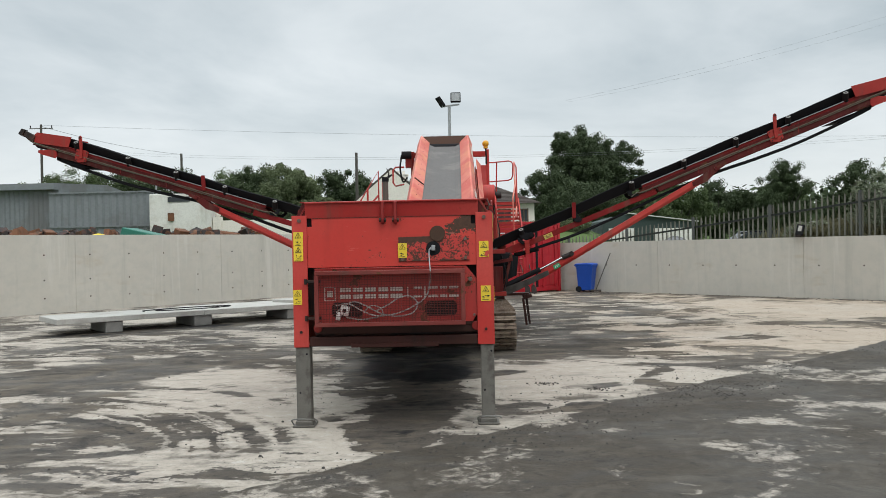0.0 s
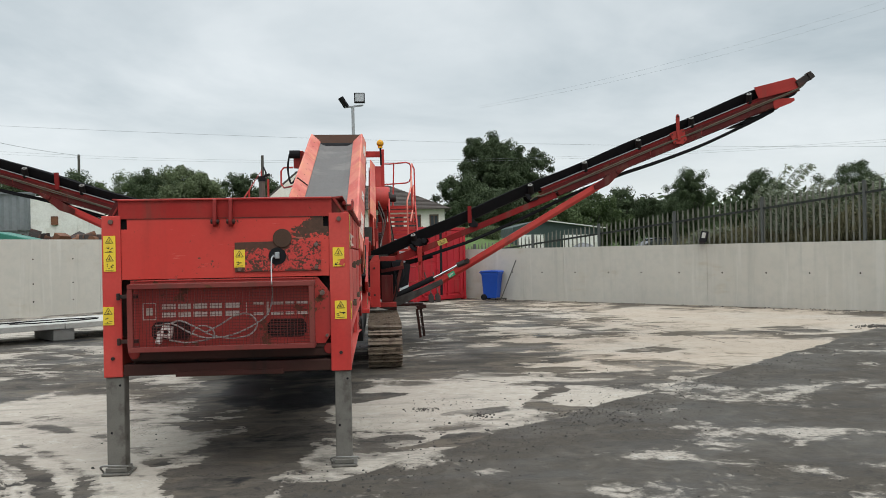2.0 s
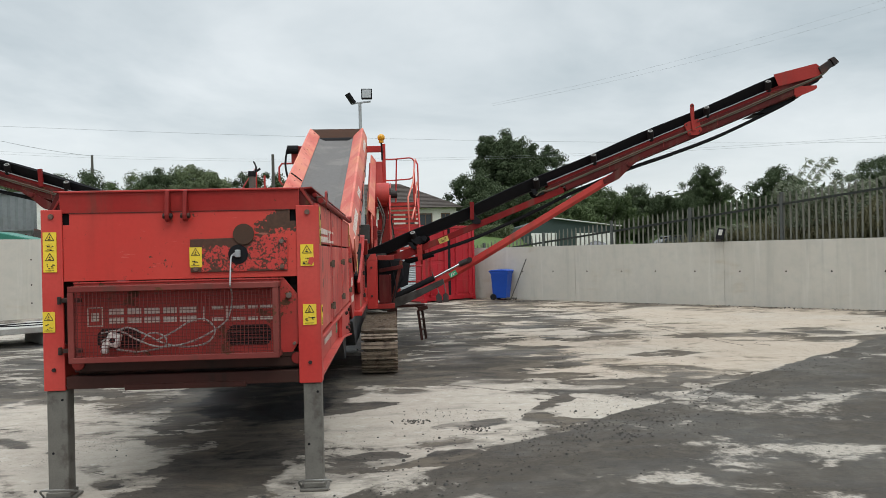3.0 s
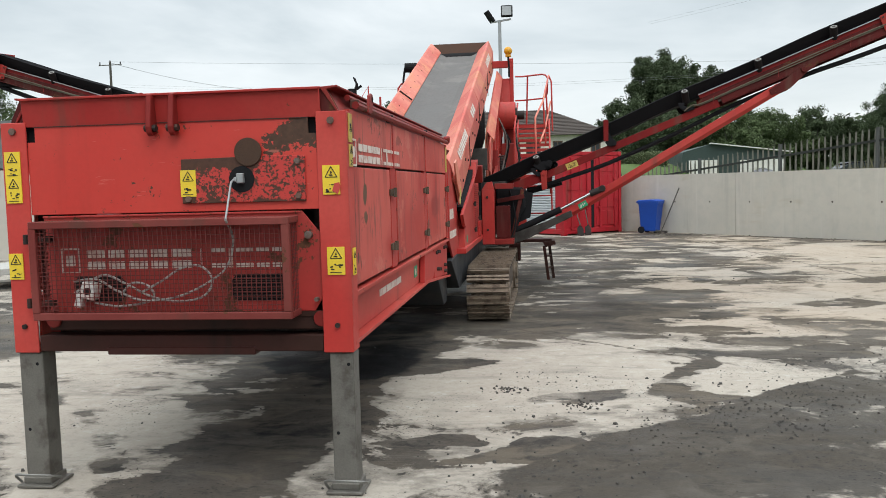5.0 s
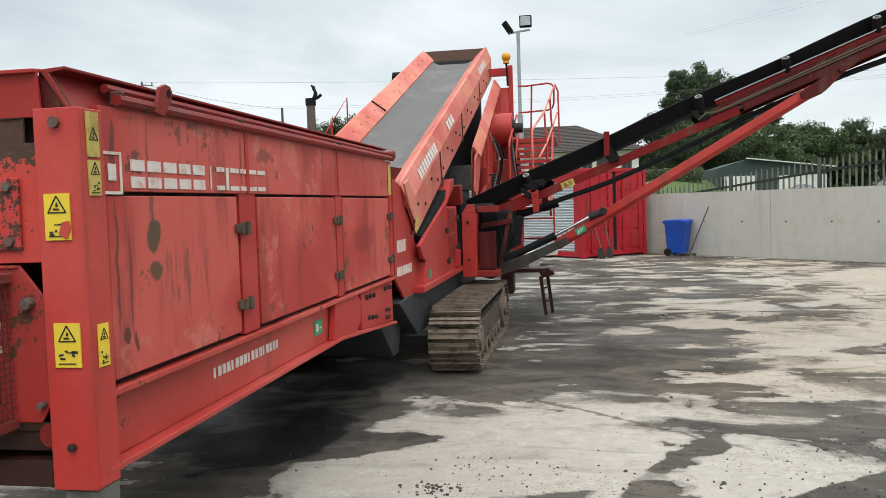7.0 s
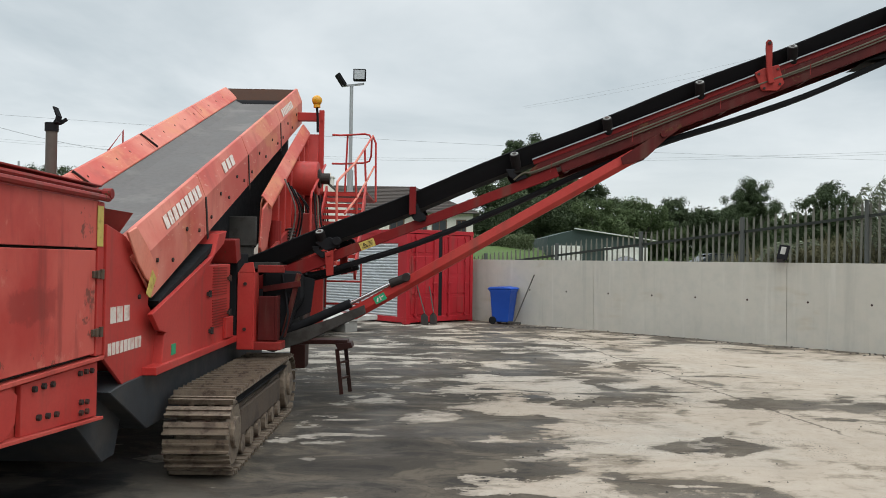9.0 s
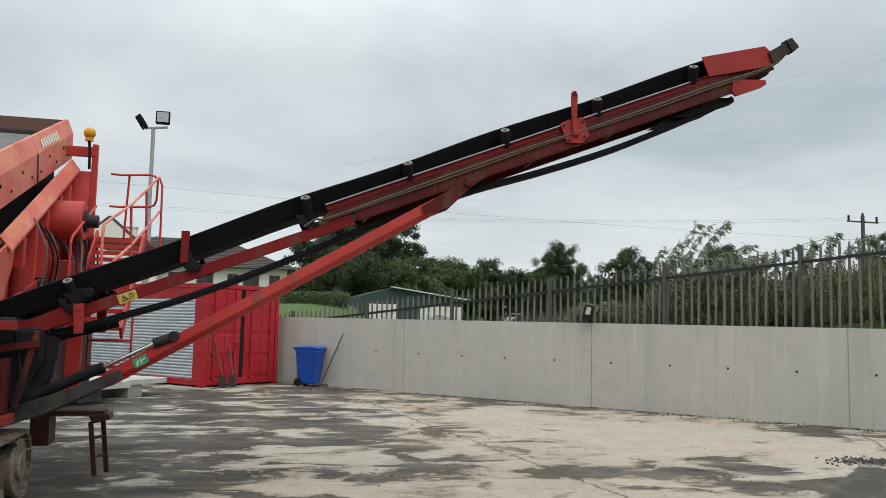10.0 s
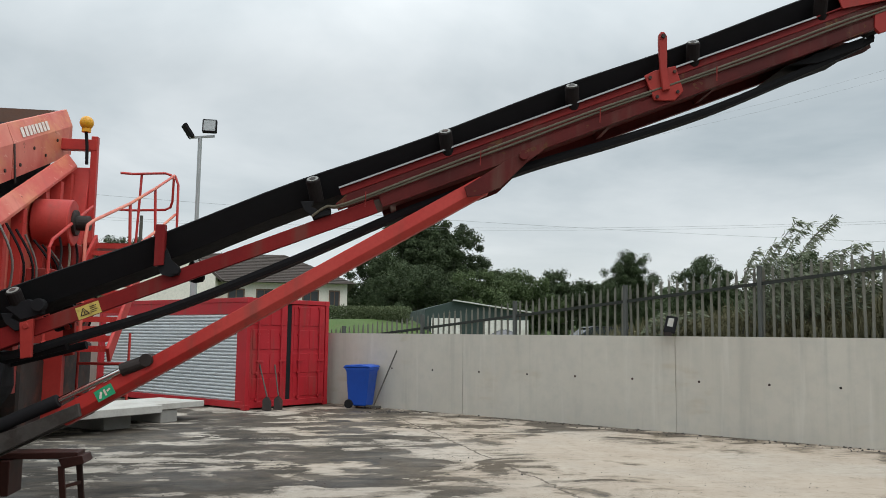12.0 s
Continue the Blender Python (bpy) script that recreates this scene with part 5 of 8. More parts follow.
def main_conveyor():
    for side, xr in ((1, 0.415), (-1, -0.68)):
        segs = ((11.95, 13.72), (13.735, 15.37), (15.385, 17.25), (17.265, 19.05))
        for i, (ya, yb) in enumerate(segs):
            b = B()
            # folded plate: inner lip, bleached top slope, vertical web, lower fold
            prof = [(-0.20 * side, -0.155), (-0.03 * side, 0.0), (0.0, 0.0), (0.075 * side, -0.19), (0.075 * side, -0.53), (0.03 * side, -0.53), (0.03 * side, -0.50),
                    (0.063 * side, -0.50), (0.063 * side, -0.20), (-0.008 * side, -0.014), (-0.03 * side, -0.014), (-0.20 * side, -0.17)]
            ends = []
            for y in (ya, yb):
                cut = 0.95 if y == segs[0][0] else 0.0          # the foot end is cut back on a slant
                ends.append([b.verts.new((xr + px, y + cut * max(0.0, -pz - 0.06), ridge(y + cut * max(0.0, -pz - 0.06)) + pz)) for px, pz in prof])
            n = len(prof)
            fs = [b.faces.new(ends[0]), b.faces.new(ends[1][::-1])] + [b.faces.new((ends[0][k], ends[1][k], ends[1][(k + 1) % n], ends[0][(k + 1) % n])) for k in range(n)]
            bmesh.ops.recalc_face_normals(b, faces=fs)
            pl = part("belt_side_plate", b, PINK_SIDE, screener, "sun-bleached salmon red conveyor side plate", 0.002)
            xo = xr + 0.075 * side
            if side < 0:
                for k in range(5):
                    y = ya + 0.15 + k * (yb - ya - 0.3) / 4
                    bb = B()
                    tube(bb, (xr + 0.10, y, ridge(y) - 0.078), (xr + 0.108, y, ridge(y) - 0.069), 0.016, 6)
                    part("bolt", bb, GRIME_AND_SHADE, pl)
                if i in (1, 2):
                    bb = B()
                    beam(bb, (xr + 0.196, ya + 0.06, ridge(ya + 0.06) - 0.142), (xr + 0.03, ya, ridge(ya) + 0.008), 0.03, 0.012, (0, 1, 0.35))
                    part("joint_strip", bb, GRIME_AND_SHADE, pl)
            for k in range(5):
                y = ya + 0.18 + k * (yb - ya - 0.36) / 4
                bb = B()
                z = ridge(y) - (0.30 if k % 2 else 0.42)
                tube(bb, (xo, y, z), (xo + side * 0.012, y, z), 0.018, 6)
                part("bolt", bb, GRIME_AND_SHADE, pl)
            if i:
                bb = B()
                prism(bb, [(ya - 0.02, ridge(ya) - 0.20), (ya + 0.012, ridge(ya) - 0.19), (ya + 0.10, ridge(ya) - 0.54), (ya + 0.06, ridge(ya) - 0.56)], "x", min(xo, xo + side * 0.008), max(xo, xo + side * 0.008))
                part("joint_strip", bb, GRIME_AND_SHADE, pl)
    # carrying belt, its return run and the head drum
    b = B()
    ys = [11.6 + i * (19.05 - 11.6) / 30 for i in range(31)]
    rows = []
    for y in ys:
        rows.append([b.verts.new((x, y, ridge(y) + dz)) for x, dz in ((-0.50, -0.165), (-0.36, -0.215), (0.10, -0.215), (0.235, -0.165), (0.235, -0.18), (0.10, -0.23), (-0.36, -0.23), (-0.50, -0.18))])
    for r0, r1 in zip(rows, rows[1:]):
        for k in range(8):
            b.faces.new((r0[k], r0[(k + 1) % 8], r1[(k + 1) % 8], r1[k]))
    belt = part("conveyor_belt", b, BELT_MAIN, screener, "grey worn rubber conveyor belt")
    b = B()
    tube(b, (-0.55, 19.0, ridge(19) - 0.34), (0.3, 19.0, ridge(19) - 0.34), 0.16, 20)
    part("head_drum", b, BLACK, screener, "", 0, True)
    b = B()
    prism(b, [(18.96, ridge(19.0) - 0.26), (19.0, ridge(19.0) - 0.26), (19.12, ridge(19.0) + 0.01), (19.09, ridge(19.0) + 0.01)], "x", -0.66, 0.40)
    part("head_flap", b, RUBBER_BROWN, screener, "rusty brown head plate")
    b = B()
    for y in (12.6, 14.0, 15.6, 17.0, 18.4):
        beam(b, (-0.70, y, ridge(y) - 0.42), (0.45, y, ridge(y) - 0.42), 0.08, 0.08)
    part("belt_cross_member", b, GRIME_AND_SHADE, screener)
    b = B()
    prism(b, [(13.9, ridge(13.9) - 0.50), (18.9, ridge(18.9) - 0.50), (18.9, 2.4), (15.8, 1.5), (14.3, 1.5)], "x", 0.28, 0.32)
    part("rubber_curtain", b, BLACK, screener, "black rubber side curtain")
    # dark return belt and hopper beneath
    b = B()
    ys = [12.9, 18.6]
    prism(b, [(13.0, ridge(13.0) - 0.62), (18.7, ridge(18.7) - 0.52), (18.7, ridge(18.7) - 0.54), (13.0, ridge(13.0) - 0.64)], "x", -0.5, 0.24)
    part("return_belt", b, BLACK, screener)


def power_side():
    """Cabinet, frames and screen box beside the belt."""
    x = 0.53
    # louvred cabinet with sloping top
    b = B()
    prism(b, [(12.50, 0.80), (14.50, 0.80), (14.50, 1.555), (13.72, 1.545), (12.56, 1.055)], "x", 0.06, x)
    cab = part("engine_cabinet", b, RED, screener, "red louvred engine cabinet", 0.006)
    b = B()
    for k in range(22):
        z = 0.99 + k * 0.024 + (0.02 if k > 10 else 0)
        box(b, x, x + 0.006, 13.86, 14.36, z, z + 0.010)
    part("louvre", b, RED_DARK, cab)
    b = B()
    box(b, x, x + 0.03, 14.25, 14.53, 0.87, 1.06)
    part("junction_box", b, RED, cab, "", 0.004)
    for y, z in ((13.72, 1.30), (14.44, 1.42), (14.44, 1.10), (13.80, 0.98)):
        b = B()
        box(b, x, x + 0.02, y - 0.05, y + 0.05, z - 0.016, z + 0.016)
        tube(b, (x + 0.018, y, z - 0.03), (x + 0.018, y, z + 0.03), 0.014, 8)
        part("cabinet_hinge", b, GRIME_AND_SHADE, cab)
    b = B()
    box(b, x, x + 0.004, 12.72, 12.82, 0.89, 0.97)
    part("green_label", b, GREEN, cab)
    # black slanted panel above the cabinet
    b = B()
    prism(b, [(12.46, 1.30), (12.49, 1.255), (13.95, 1.69), (13.92, 1.735)], "x", 0.10, 0.515)
    part("sloped_hood", b, BLACK, screener, "black sloping rubber hood")
    b = B()
    prism(b, [(12.24, 1.22), (12.40, 1.10), (12.56, 1.07), (13.72, 1.56), (14.0, 1.70), (13.96, 1.74), (13.78, 1.62)], "x", x - 0.02, x + 0.015)
    part("hood_edge", b, RED, screener, "", 0.003)
    b = B()
    prism(b, [(13.80, 1.62), (14.16, 1.74), (14.26, 1.86), (13.98, 1.82)], "x", 0.14, 0.55)
    part("hood_flap", b, RED, screener, "", 0.003)
    # lower rail and chassis
    b = B()
    box(b, 0.40, x + 0.03, 12.3, 15.4, 0.80, 0.855)
    part("chassis_rail", b, RED, screener, "", 0.004)
    b = B()
    prism(b, [(11.7, 0.78), (12.4, 0.42), (16.4, 0.40), (16.4, 0.80), (12.0, 0.80)], "x", 0.30, 0.47)
    prism(b, [(11.7, 0.78), (12.4, 0.42), (16.4, 0.40), (16.4, 0.80), (12.0, 0.80)], "x", -0.90, -0.73)
    box(b, -0.73, 0.30, 12.3, 12.45, 0.42, 0.80)
    box(b, -0.73, 0.30, 15.9, 16.1, 0.42, 0.80)
    part("chassis_frame", b, CHASSIS, screener, "dark blue-grey chassis frame", 0.006)
    b = B()
    prism(b, [(11.32, 0.74), (11.90, 0.31), (12.10, 0.31), (12.30, 0.72), (12.30, 0.80)], "x", -0.72, 0.36)
    part("belly_pan", b, CHASSIS, screener, "dark sloping belly plate", 0.005)
    # upright box frame in front of the side conveyor
    b = B()
    box(b, 0.555, 0.705, 14.70, 14.715, 0.72, 1.47)
    box(b, 0.555, 0.567, 14.715, 14.92, 0.72, 1.47)
    box(b, 0.705, 0.72, 14.70, 14.92, 0.72, 1.47)
    prism(b, [(0.56, 1.47), (0.72, 1.47), (0.70, 1.575), (0.62, 1.56)], "y", 14.70, 14.74)
    frame_box = part("tail_frame", b, RED, screener, "red steel box frame", 0.004)
    for z in (0.92, 1.36):
        b = B()
        tube(b, (0.63, 14.70, z), (0.63, 14.685, z), 0.018, 6)
        part("bolt", b, GRIME_AND_SHADE, frame_box)
    b = B()
    box(b, 0.74, 0.90, 14.80, 14.815, 0.80, 1.24)
    box(b, 0.90, 0.93, 14.80, 14.95, 0.80, 1.24)
    part("tail_plate", b, RED_GRIM_SHADED, screener, "dirty dark red cover plate", 0.005)
    b = B()
    prism(b, [(0.72, 0.80), (0.98, 0.84), (1.06, 1.08), (1.14, 1.20), (1.12, 1.48), (0.72, 1.50)], "y", 15.10, 15.75)
    part("tail_rubber", b, BLACK, screener, "black rubber skirt behind the tail frame", 0.03)
    b = B()
    prism(b, [(1.02, 0.98), (1.20, 1.06), (1.24, 1.40), (1.10, 1.44)], "y", 15.20, 15.23)
    part("rubber_flap", b, BLACK, screener, "", 0.006)
    b = B()
    beam(b, (0.95, 15.04, 0.82), (1.10, 15.04, 1.46), 0.03, 0.05)
    beam(b, (0.74, 15.02, 1.30), (1.12, 15.02, 1.36), 0.03, 0.06)
    part("tail_bar", b, RED_GRIM_SHADED, screener, "", 0.003)
    b = B()
    box(b, 0.72, 0.98, 14.84, 14.90, 1.47, 1.545)
    box(b, 0.72, 0.98, 14.90, 15.02, 1.535, 1.545)
    part("tail_cross_beam", b, RED_DARK, screener, "red folded cross beam", 0.004)
    b = B()
    box(b, 0.57, 0.98, 14.72, 14.98, 0.715, 0.79)
    part("tail_base", b, RED_DARK, screener, "", 0.004)
    b = B()
    box(b, 0.15, 0.55, 14.72, 15.2, 0.82, 1.66)
    box(b, -0.6, 0.5, 15.2, 17.4, 0.80, 1.50)
    part("screen_chute", b, BLACK, screener, "black rubber discharge chute", 0.01)
    b = B()
    prism(b, [(14.55, 1.56), (14.72, 1.60), (14.66, 1.80), (14.46, 1.78)], "x", 0.30, 0.58)
    part("chute_flap", b, RED_DARK, screener, "", 0.004)
    # screen box side: leaning plate with ribs under a folded lip
    b = B()
    prism(b, [(15.72, 1.60), (15.85, 1.42), (18.75, 1.50), (18.9, 3.42), (18.5, 3.40), (15.95, 2.34), (15.80, 2.22)], "x", 0.54, 0.56)
    part("screen_box_side", b, PINK_SIDE, screener, "bleached red vibrating screen box side plate", 0.002)
    b = B()
    m, length = axis_frame((0.57, 15.70, 2.30), (0.57, 18.60, 3.57))
    lip = [(0.0, 0.0), (0.02, 0.0), (0.105, -0.125), (0.105, -0.155), (0.09, -0.155), (0.09, -0.13), (0.005, -0.012)]
    v0 = [b.verts.new(m @ Vector((0, -a, c))) for a, c in lip]
    v1 = [b.verts.new(m @ Vector((length, -a, c))) for a, c in lip]
    fs = [b.faces.new(v0), b.faces.new(v1[::-1])] + [b.faces.new((v0[k], v1[k], v1[(k + 1) % 7], v0[(k + 1) % 7])) for k in range(7)]
    bmesh.ops.recalc_face_normals(b, faces=fs)
    part("screen_lip", b, PINK_SIDE, screener, "faded pink folded lip", 0.002)
    b = B()
    prism(b, [(15.36, 1.72), (15.52, 1.64), (15.72, 1.74), (15.95, 2.02), (16.05, 2.36), (15.48, 2.14)], "x", 0.615, 0.640)
    part("screen_corner_plate", b, PINK_SIDE, screener, "bleached red curved corner plate", 0.01)
    for y in (16.25, 16.7, 17.15, 17.75, 18.2, 18.55):
        b = B()
        zt = 2.22 + (y - 15.45) * 0.429 - 0.21
        box(b, 0.56, 0.665, y - 0.04, y - 0.028, zt - 0.95, zt)
        box(b, 0.655, 0.667, y - 0.028, y + 0.05, zt - 0.95, zt)
        rib = part("screen_rib", b, RED, screener, "", 0.002)
        for k in range(6):
            bb = B()
            tube(bb, (0.56, y + 0.14, zt - 0.10 - 0.14 * k), (0.577, y + 0.14, zt - 0.10 - 0.14 * k), 0.016, 6)
            part("bolt", bb, GRIME_AND_SHADE, rib)
    b = B()
    tube(b, (0.58, 17.75, 2.70), (0.93, 17.75, 2.70), 0.23, 28)
    drum = part("drive_drum", b, RED, screener, "faded red drive drum cover", 0.012, True)
    b = B()
    tube(b, (0.93, 17.75, 2.70), (1.08, 17.75, 2.70), 0.075, 16)
    tube(b, (0.93, 17.75, 2.70), (0.96, 17.75, 2.70), 0.13, 16)
    part("drive_motor", b, GRIME_AND_SHADE, drum, "", 0.004)
    b = B()
    tube(b, (0.64, 16.2, 1.55), (0.64, 16.2, 2.05), 0.07, 14)
    part("spring_post", b, RED_DARK, screener)
    b = B()
    pts = [(0.72 + 0.055 * math.cos(k * 0.7), 16.75 + 0.055 * math.sin(k * 0.7), 1.72 + k * 0.0042) for k in range(64)]
    pipe(b, pts, 0.013, 6)
    part("coil_spring", b, GRIME_AND_SHADE, screener, "", 0, True)
    # plates between screen and side conveyor
    b = B()
    prism(b, [(15.3, 1.50), (17.6, 1.60), (17.9, 2.05), (16.9, 2.0), (15.5, 1.66)], "x", 0.66, 0.70)
    box(b, 0.60, 1.05, 15.9, 16.02, 1.15, 1.62)
    box(b, 0.60, 1.10, 17.0, 17.1, 0.8, 1.7)
    part("support_plate", b, RED_HEAD, screener, "", 0.004)
    b = B()
    box(b, 0.50, 0.95, 16.4, 18.6, 0.75, 1.52)
    part("engine_bay", b, GRIME_AND_SHADE, screener, "dark oily engine bay", 0.02)
    b = B()
    box(b, 0.10, 0.60, 15.32, 15.36, 1.74, 2.05)
    box(b, 0.22, 0.56, 15.34, 15.42, 1.52, 1.74)
    prism(b, [(15.28, 1.50), (16.3, 1.60), (16.3, 1.66), (15.28, 1.57)], "x", 0.22, 0.86)
    part("oily_cross_plate", b, GREASY, screener, "oily grey cross plate", 0.006)
    # valve block and pipework between the drive drum and the steps
    b = B()
    box(b, 0.70, 0.92, 17.15, 18.55, 1.52, 2.20)
    box(b, 0.72, 0.90, 17.9, 18.6, 2.20, 2.52)
    block = part("valve_block", b, RED_DARK, screener, "oily dark red valve block", 0.01)
    for k in range(6):
        b = B()
        y = 17.05 + k * 0.27
        pipe(b, curve_points([(0.93, y, 1.60), (1.0 - 0.02 * (k % 2), y + 0.08, 1.86), (0.96, y + 0.20, 2.16), (0.93, y + 0.34, 2.38), (0.90, y + 0.36, 2.52)], 5), 0.012, 6)
        part("hydraulic_hose", b, (BLACK, DARKHOSE, BLACK)[k % 3], block, "", 0, True)
    b = B()
    prism(b, [(12.20, 1.36), (12.28, 1.33), (12.40, 1.46), (12.32, 1.52)], "x", 0.5135, 0.517)
    part("warning_label", b, OLD_YELLOW, screener, "torn dirty yellow label")
    # head arm, post and beacon
    b = B()
    beam(b, (0.48, 18.72, 3.70), (0.86, 18.72, 3.70), 0.10, 0.12)
    box(b, 0.80, 0.87, 18.68, 18.76, 2.45, 3.80)
    part("head_support", b, RED, screener, "red arm and upright post", 0.004)
    b = B()
    prism(b, [(18.5, 2.55), (18.95, 2.7), (18.95, 3.2), (18.72, 3.45)], "x", 0.60, 0.80)
    part("head_gusset", b, RED, screener, "", 0.003)
    b = B()
    pipe(b, [(0.80, 18.55, 3.45), (0.80, 18.52, 3.65), (0.79, 18.50, 3.80)], 0.018)
    beacon = part("beacon_stem", b, BLACK, screener)
    b = B()
    bmesh.ops.create_uvsphere(b, u_segments=16, v_segments=10, radius=0.075, matrix=Matrix.Translation((0.79, 18.50, 3.905)))
    tube(b, (0.79, 18.50, 3.80), (0.79, 18.50, 3.84), 0.05, 12)
    part("beacon", b, AMBER, beacon, "amber warning beacon", 0, True)
    # hydraulic hoses
    rnd = random.Random(5)
    for k in range(9):
        b = B()
        y = 16.3 + k * 0.24
        pipe(b, curve_points([(0.72, y, 2.55 - 0.02 * k), (0.80 + 0.06 * rnd.random(), y + 0.1, 2.2), (0.76, y + 0.25 * rnd.random(), 1.8), (0.72, y - 0.1, 1.5)], 5), 0.011, 6)
        part("hydraulic_hose", b, BLACK if k % 3 else STEEL, screener, "", 0, True)
    for k in range(2):
        b = B()
        pipe(b, curve_points([(0.92, 15.1 + 0.07 * k, 1.45), (1.0 + 0.03 * k, 15.0 + 0.05 * k, 1.05), (0.94, 14.98 + 0.06 * k, 0.8)], 5), 0.010, 6)
        part("hydraulic_hose", b, BLACK, screener, "", 0, True)


def walkway():
    xa, xb = 0.94, 1.50
    # steep stairs of open bar treads
    for x in (xa, xb):
        b = B()
        beam(b, (x, 16.95, 1.42), (x, 18.60, 2.62), 0.03, 0.15)
        part("stair_stringer", b, RED, screener, "red steel access steps", 0.003)
    for k in range(13):
        y, z = 17.0 + k * 0.125, 1.50 + k * 0.09
        b = B()
        for j in range(6):
            box(b, xa + 0.015, xb - 0.015, y + j * 0.033, y + j * 0.033 + 0.012, z - 0.040, z)
        for j in range(14):
            xx = xa + 0.03 + j * 0.037
            box(b, xx, xx + 0.012, y - 0.002, y + 0.17, z - 0.036, z - 0.006)
        box(b, xa + 0.012, xb - 0.012, y - 0.012, y - 0.003, z - 0.052, z - 0.028)
        part("tread", b, RED, screener, "red grating tread")
    b = B()
    box(b, xa - 0.15, xb + 0.03, 18.6, 20.35, 2.56, 2.60)
    part("platform", b, RED_DARK, screener, "", 0.003)
    # hand rails
    rails = (
        [(0.86, 19.86, 3.62), (1.0, 19.9, 3.62), (1.38, 19.98, 3.66), (1.45, 19.98, 3.64), (1.49, 19.97, 3.58), (1.48, 20.0, 3.30), (1.45, 20.05, 3.23), (1.38, 20.07, 3.20), (1.0, 20.0, 3.17), (0.86, 19.9, 3.16)],
        [(1.10, 19.95, 3.63), (1.06, 19.95, 2.55)],
        [(1.51, 19.95, 3.62), (1.56, 19.9, 3.50), (1.57, 19.9, 2.55)],
        [(1.51, 19.9, 3.62), (1.45, 19.0, 3.29), (1.40, 17.98, 2.95), (1.29, 17.05, 2.64), (1.27, 16.93, 2.58), (1.27, 16.88, 2.45), (1.28, 16.85, 1.55)],
        [(1.54, 19.9, 3.12), (1.48, 19.0, 2.79), (1.42, 18.0, 2.46), (1.34, 17.2, 2.20)],
        [(1.45, 19.0, 3.29), (1.48, 19.0, 2.60)],
        [(1.40, 17.98, 2.95), (1.43, 17.98, 2.20)],
        [(0.95, 18.3, 2.95), (0.93, 17.1, 2.46), (0.93, 17.02, 2.38), (0.93, 17.0, 1.5)],
    )
    for pts in rails:
        b = B()
        pipe(b, pts, 0.016, 8)
        part("hand_rail", b, PINK_SIDE if pts[0][0] > 1.5 and pts[-1][0] < 1.4 else RED, screener, "", 0, True)
    # hanging ladder
    for x in (1.05, 1.52):
        b = B()
        tube(b, (x, 17.7, 0.97), (x, 17.72, 1.62), 0.013, 8)
        lad = part("ladder_side", b, RED, screener, "", 0, True)
    for z in (1.02, 1.32):
        b = B()
        tube(b, (1.05, 17.7, z), (1.52, 17.7, z), 0.014, 8)
        part("rung", b, RED, lad, "", 0, True)
    # far side rails and post
    for pts in ([(-1.10, 19.3, 3.10), (-1.30, 19.3, 3.06), (-1.36, 19.3, 3.14), (-1.36, 19.3, 3.42), (-1.30, 19.3, 3.50), (-1.10, 19.3, 3.50)],
                [(-1.95, 17.0, 2.45), (-1.50, 17.2, 3.22), (-1.50, 17.2, 2.2)], [(-1.95, 17.0, 2.20), (-1.50, 17.2, 2.72)], [(-1.50, 18.2, 3.15), (-1.50, 18.2, 2.2)], [(-1.72, 17.1, 2.84), (-1.72, 17.1, 2.0)]):
        b = B()
        pipe(b, pts, 0.02, 8)
        part("hand_rail", b, RED, screener, "", 0, True)
    b = B()
    box(b, -0.90, -0.82, 18.66, 18.74, 2.4, 3.78)
    beam(b, (-0.86, 18.7, 3.70), (-0.70, 18.7, 3.70), 0.10, 0.12)
    box(b, -1.02, -0.88, 18.6, 18.78, 3.42, 3.62)
    part("head_support", b, RED_DARK, screener, "", 0.004)
    b = B()
    tube(b, (-1.10, 18.6, 3.70), (-0.88, 18.6, 3.70), 0.085, 14)
    part("head_motor", b, BLACK, screener, "black head drum motor", 0.005)
    b = B()
    pipe(b, curve_points([(-1.10, 18.6, 3.70), (-1.14, 18.6, 3.4), (-1.08, 18.6, 3.1), (-0.98, 18.6, 3.2)], 5), 0.02, 6)
    part("hydraulic_hose", b, BLACK, screener, "", 0, True)
    b = B()
    prism(b, [(15.9, 1.7), (18.8, 2.5), (18.9, 3.5), (16.1, 2.5)], "x", -0.80, -0.785)
    part("screen_box_side", b, RED, screener)
    # exhaust stack with rain flap
    b = B()
    tube(b, (-1.10, 14.33, 1.5), (-1.10, 14.33, 2.80), 0.05, 14)
    ex = part("exhaust_pipe", b, SOOT, screener, "dark rusty exhaust stack", 0, True)
    b = B()
    tube(b, (-1.10, 14.33, 2.76), (-1.10, 14.33, 2.84), 0.06, 14)
    beam(b, (-1.050, 14.33, 2.83), (-1.036, 14.33, 2.90), 0.10, 0.014)
    beam(b, (-1.036, 14.33, 2.90), (-1.070, 14.33, 2.985), 0.10, 0.014)
    tube(b, (-1.045, 14.27, 2.845), (-1.045, 14.39, 2.845), 0.014, 8)
    beam(b, (-1.045, 14.38, 2.845), (-0.985, 14.38, 2.885), 0.02, 0.03)
    part("rain_flap", b, BLACK, ex, "", 0, True)
    b = B()
    box(b, -1.30, -0.75, 12.8, 15.4, 0.85, 1.7)
    part("engine_cover", b, RED, screener, "red engine cover", 0.02)


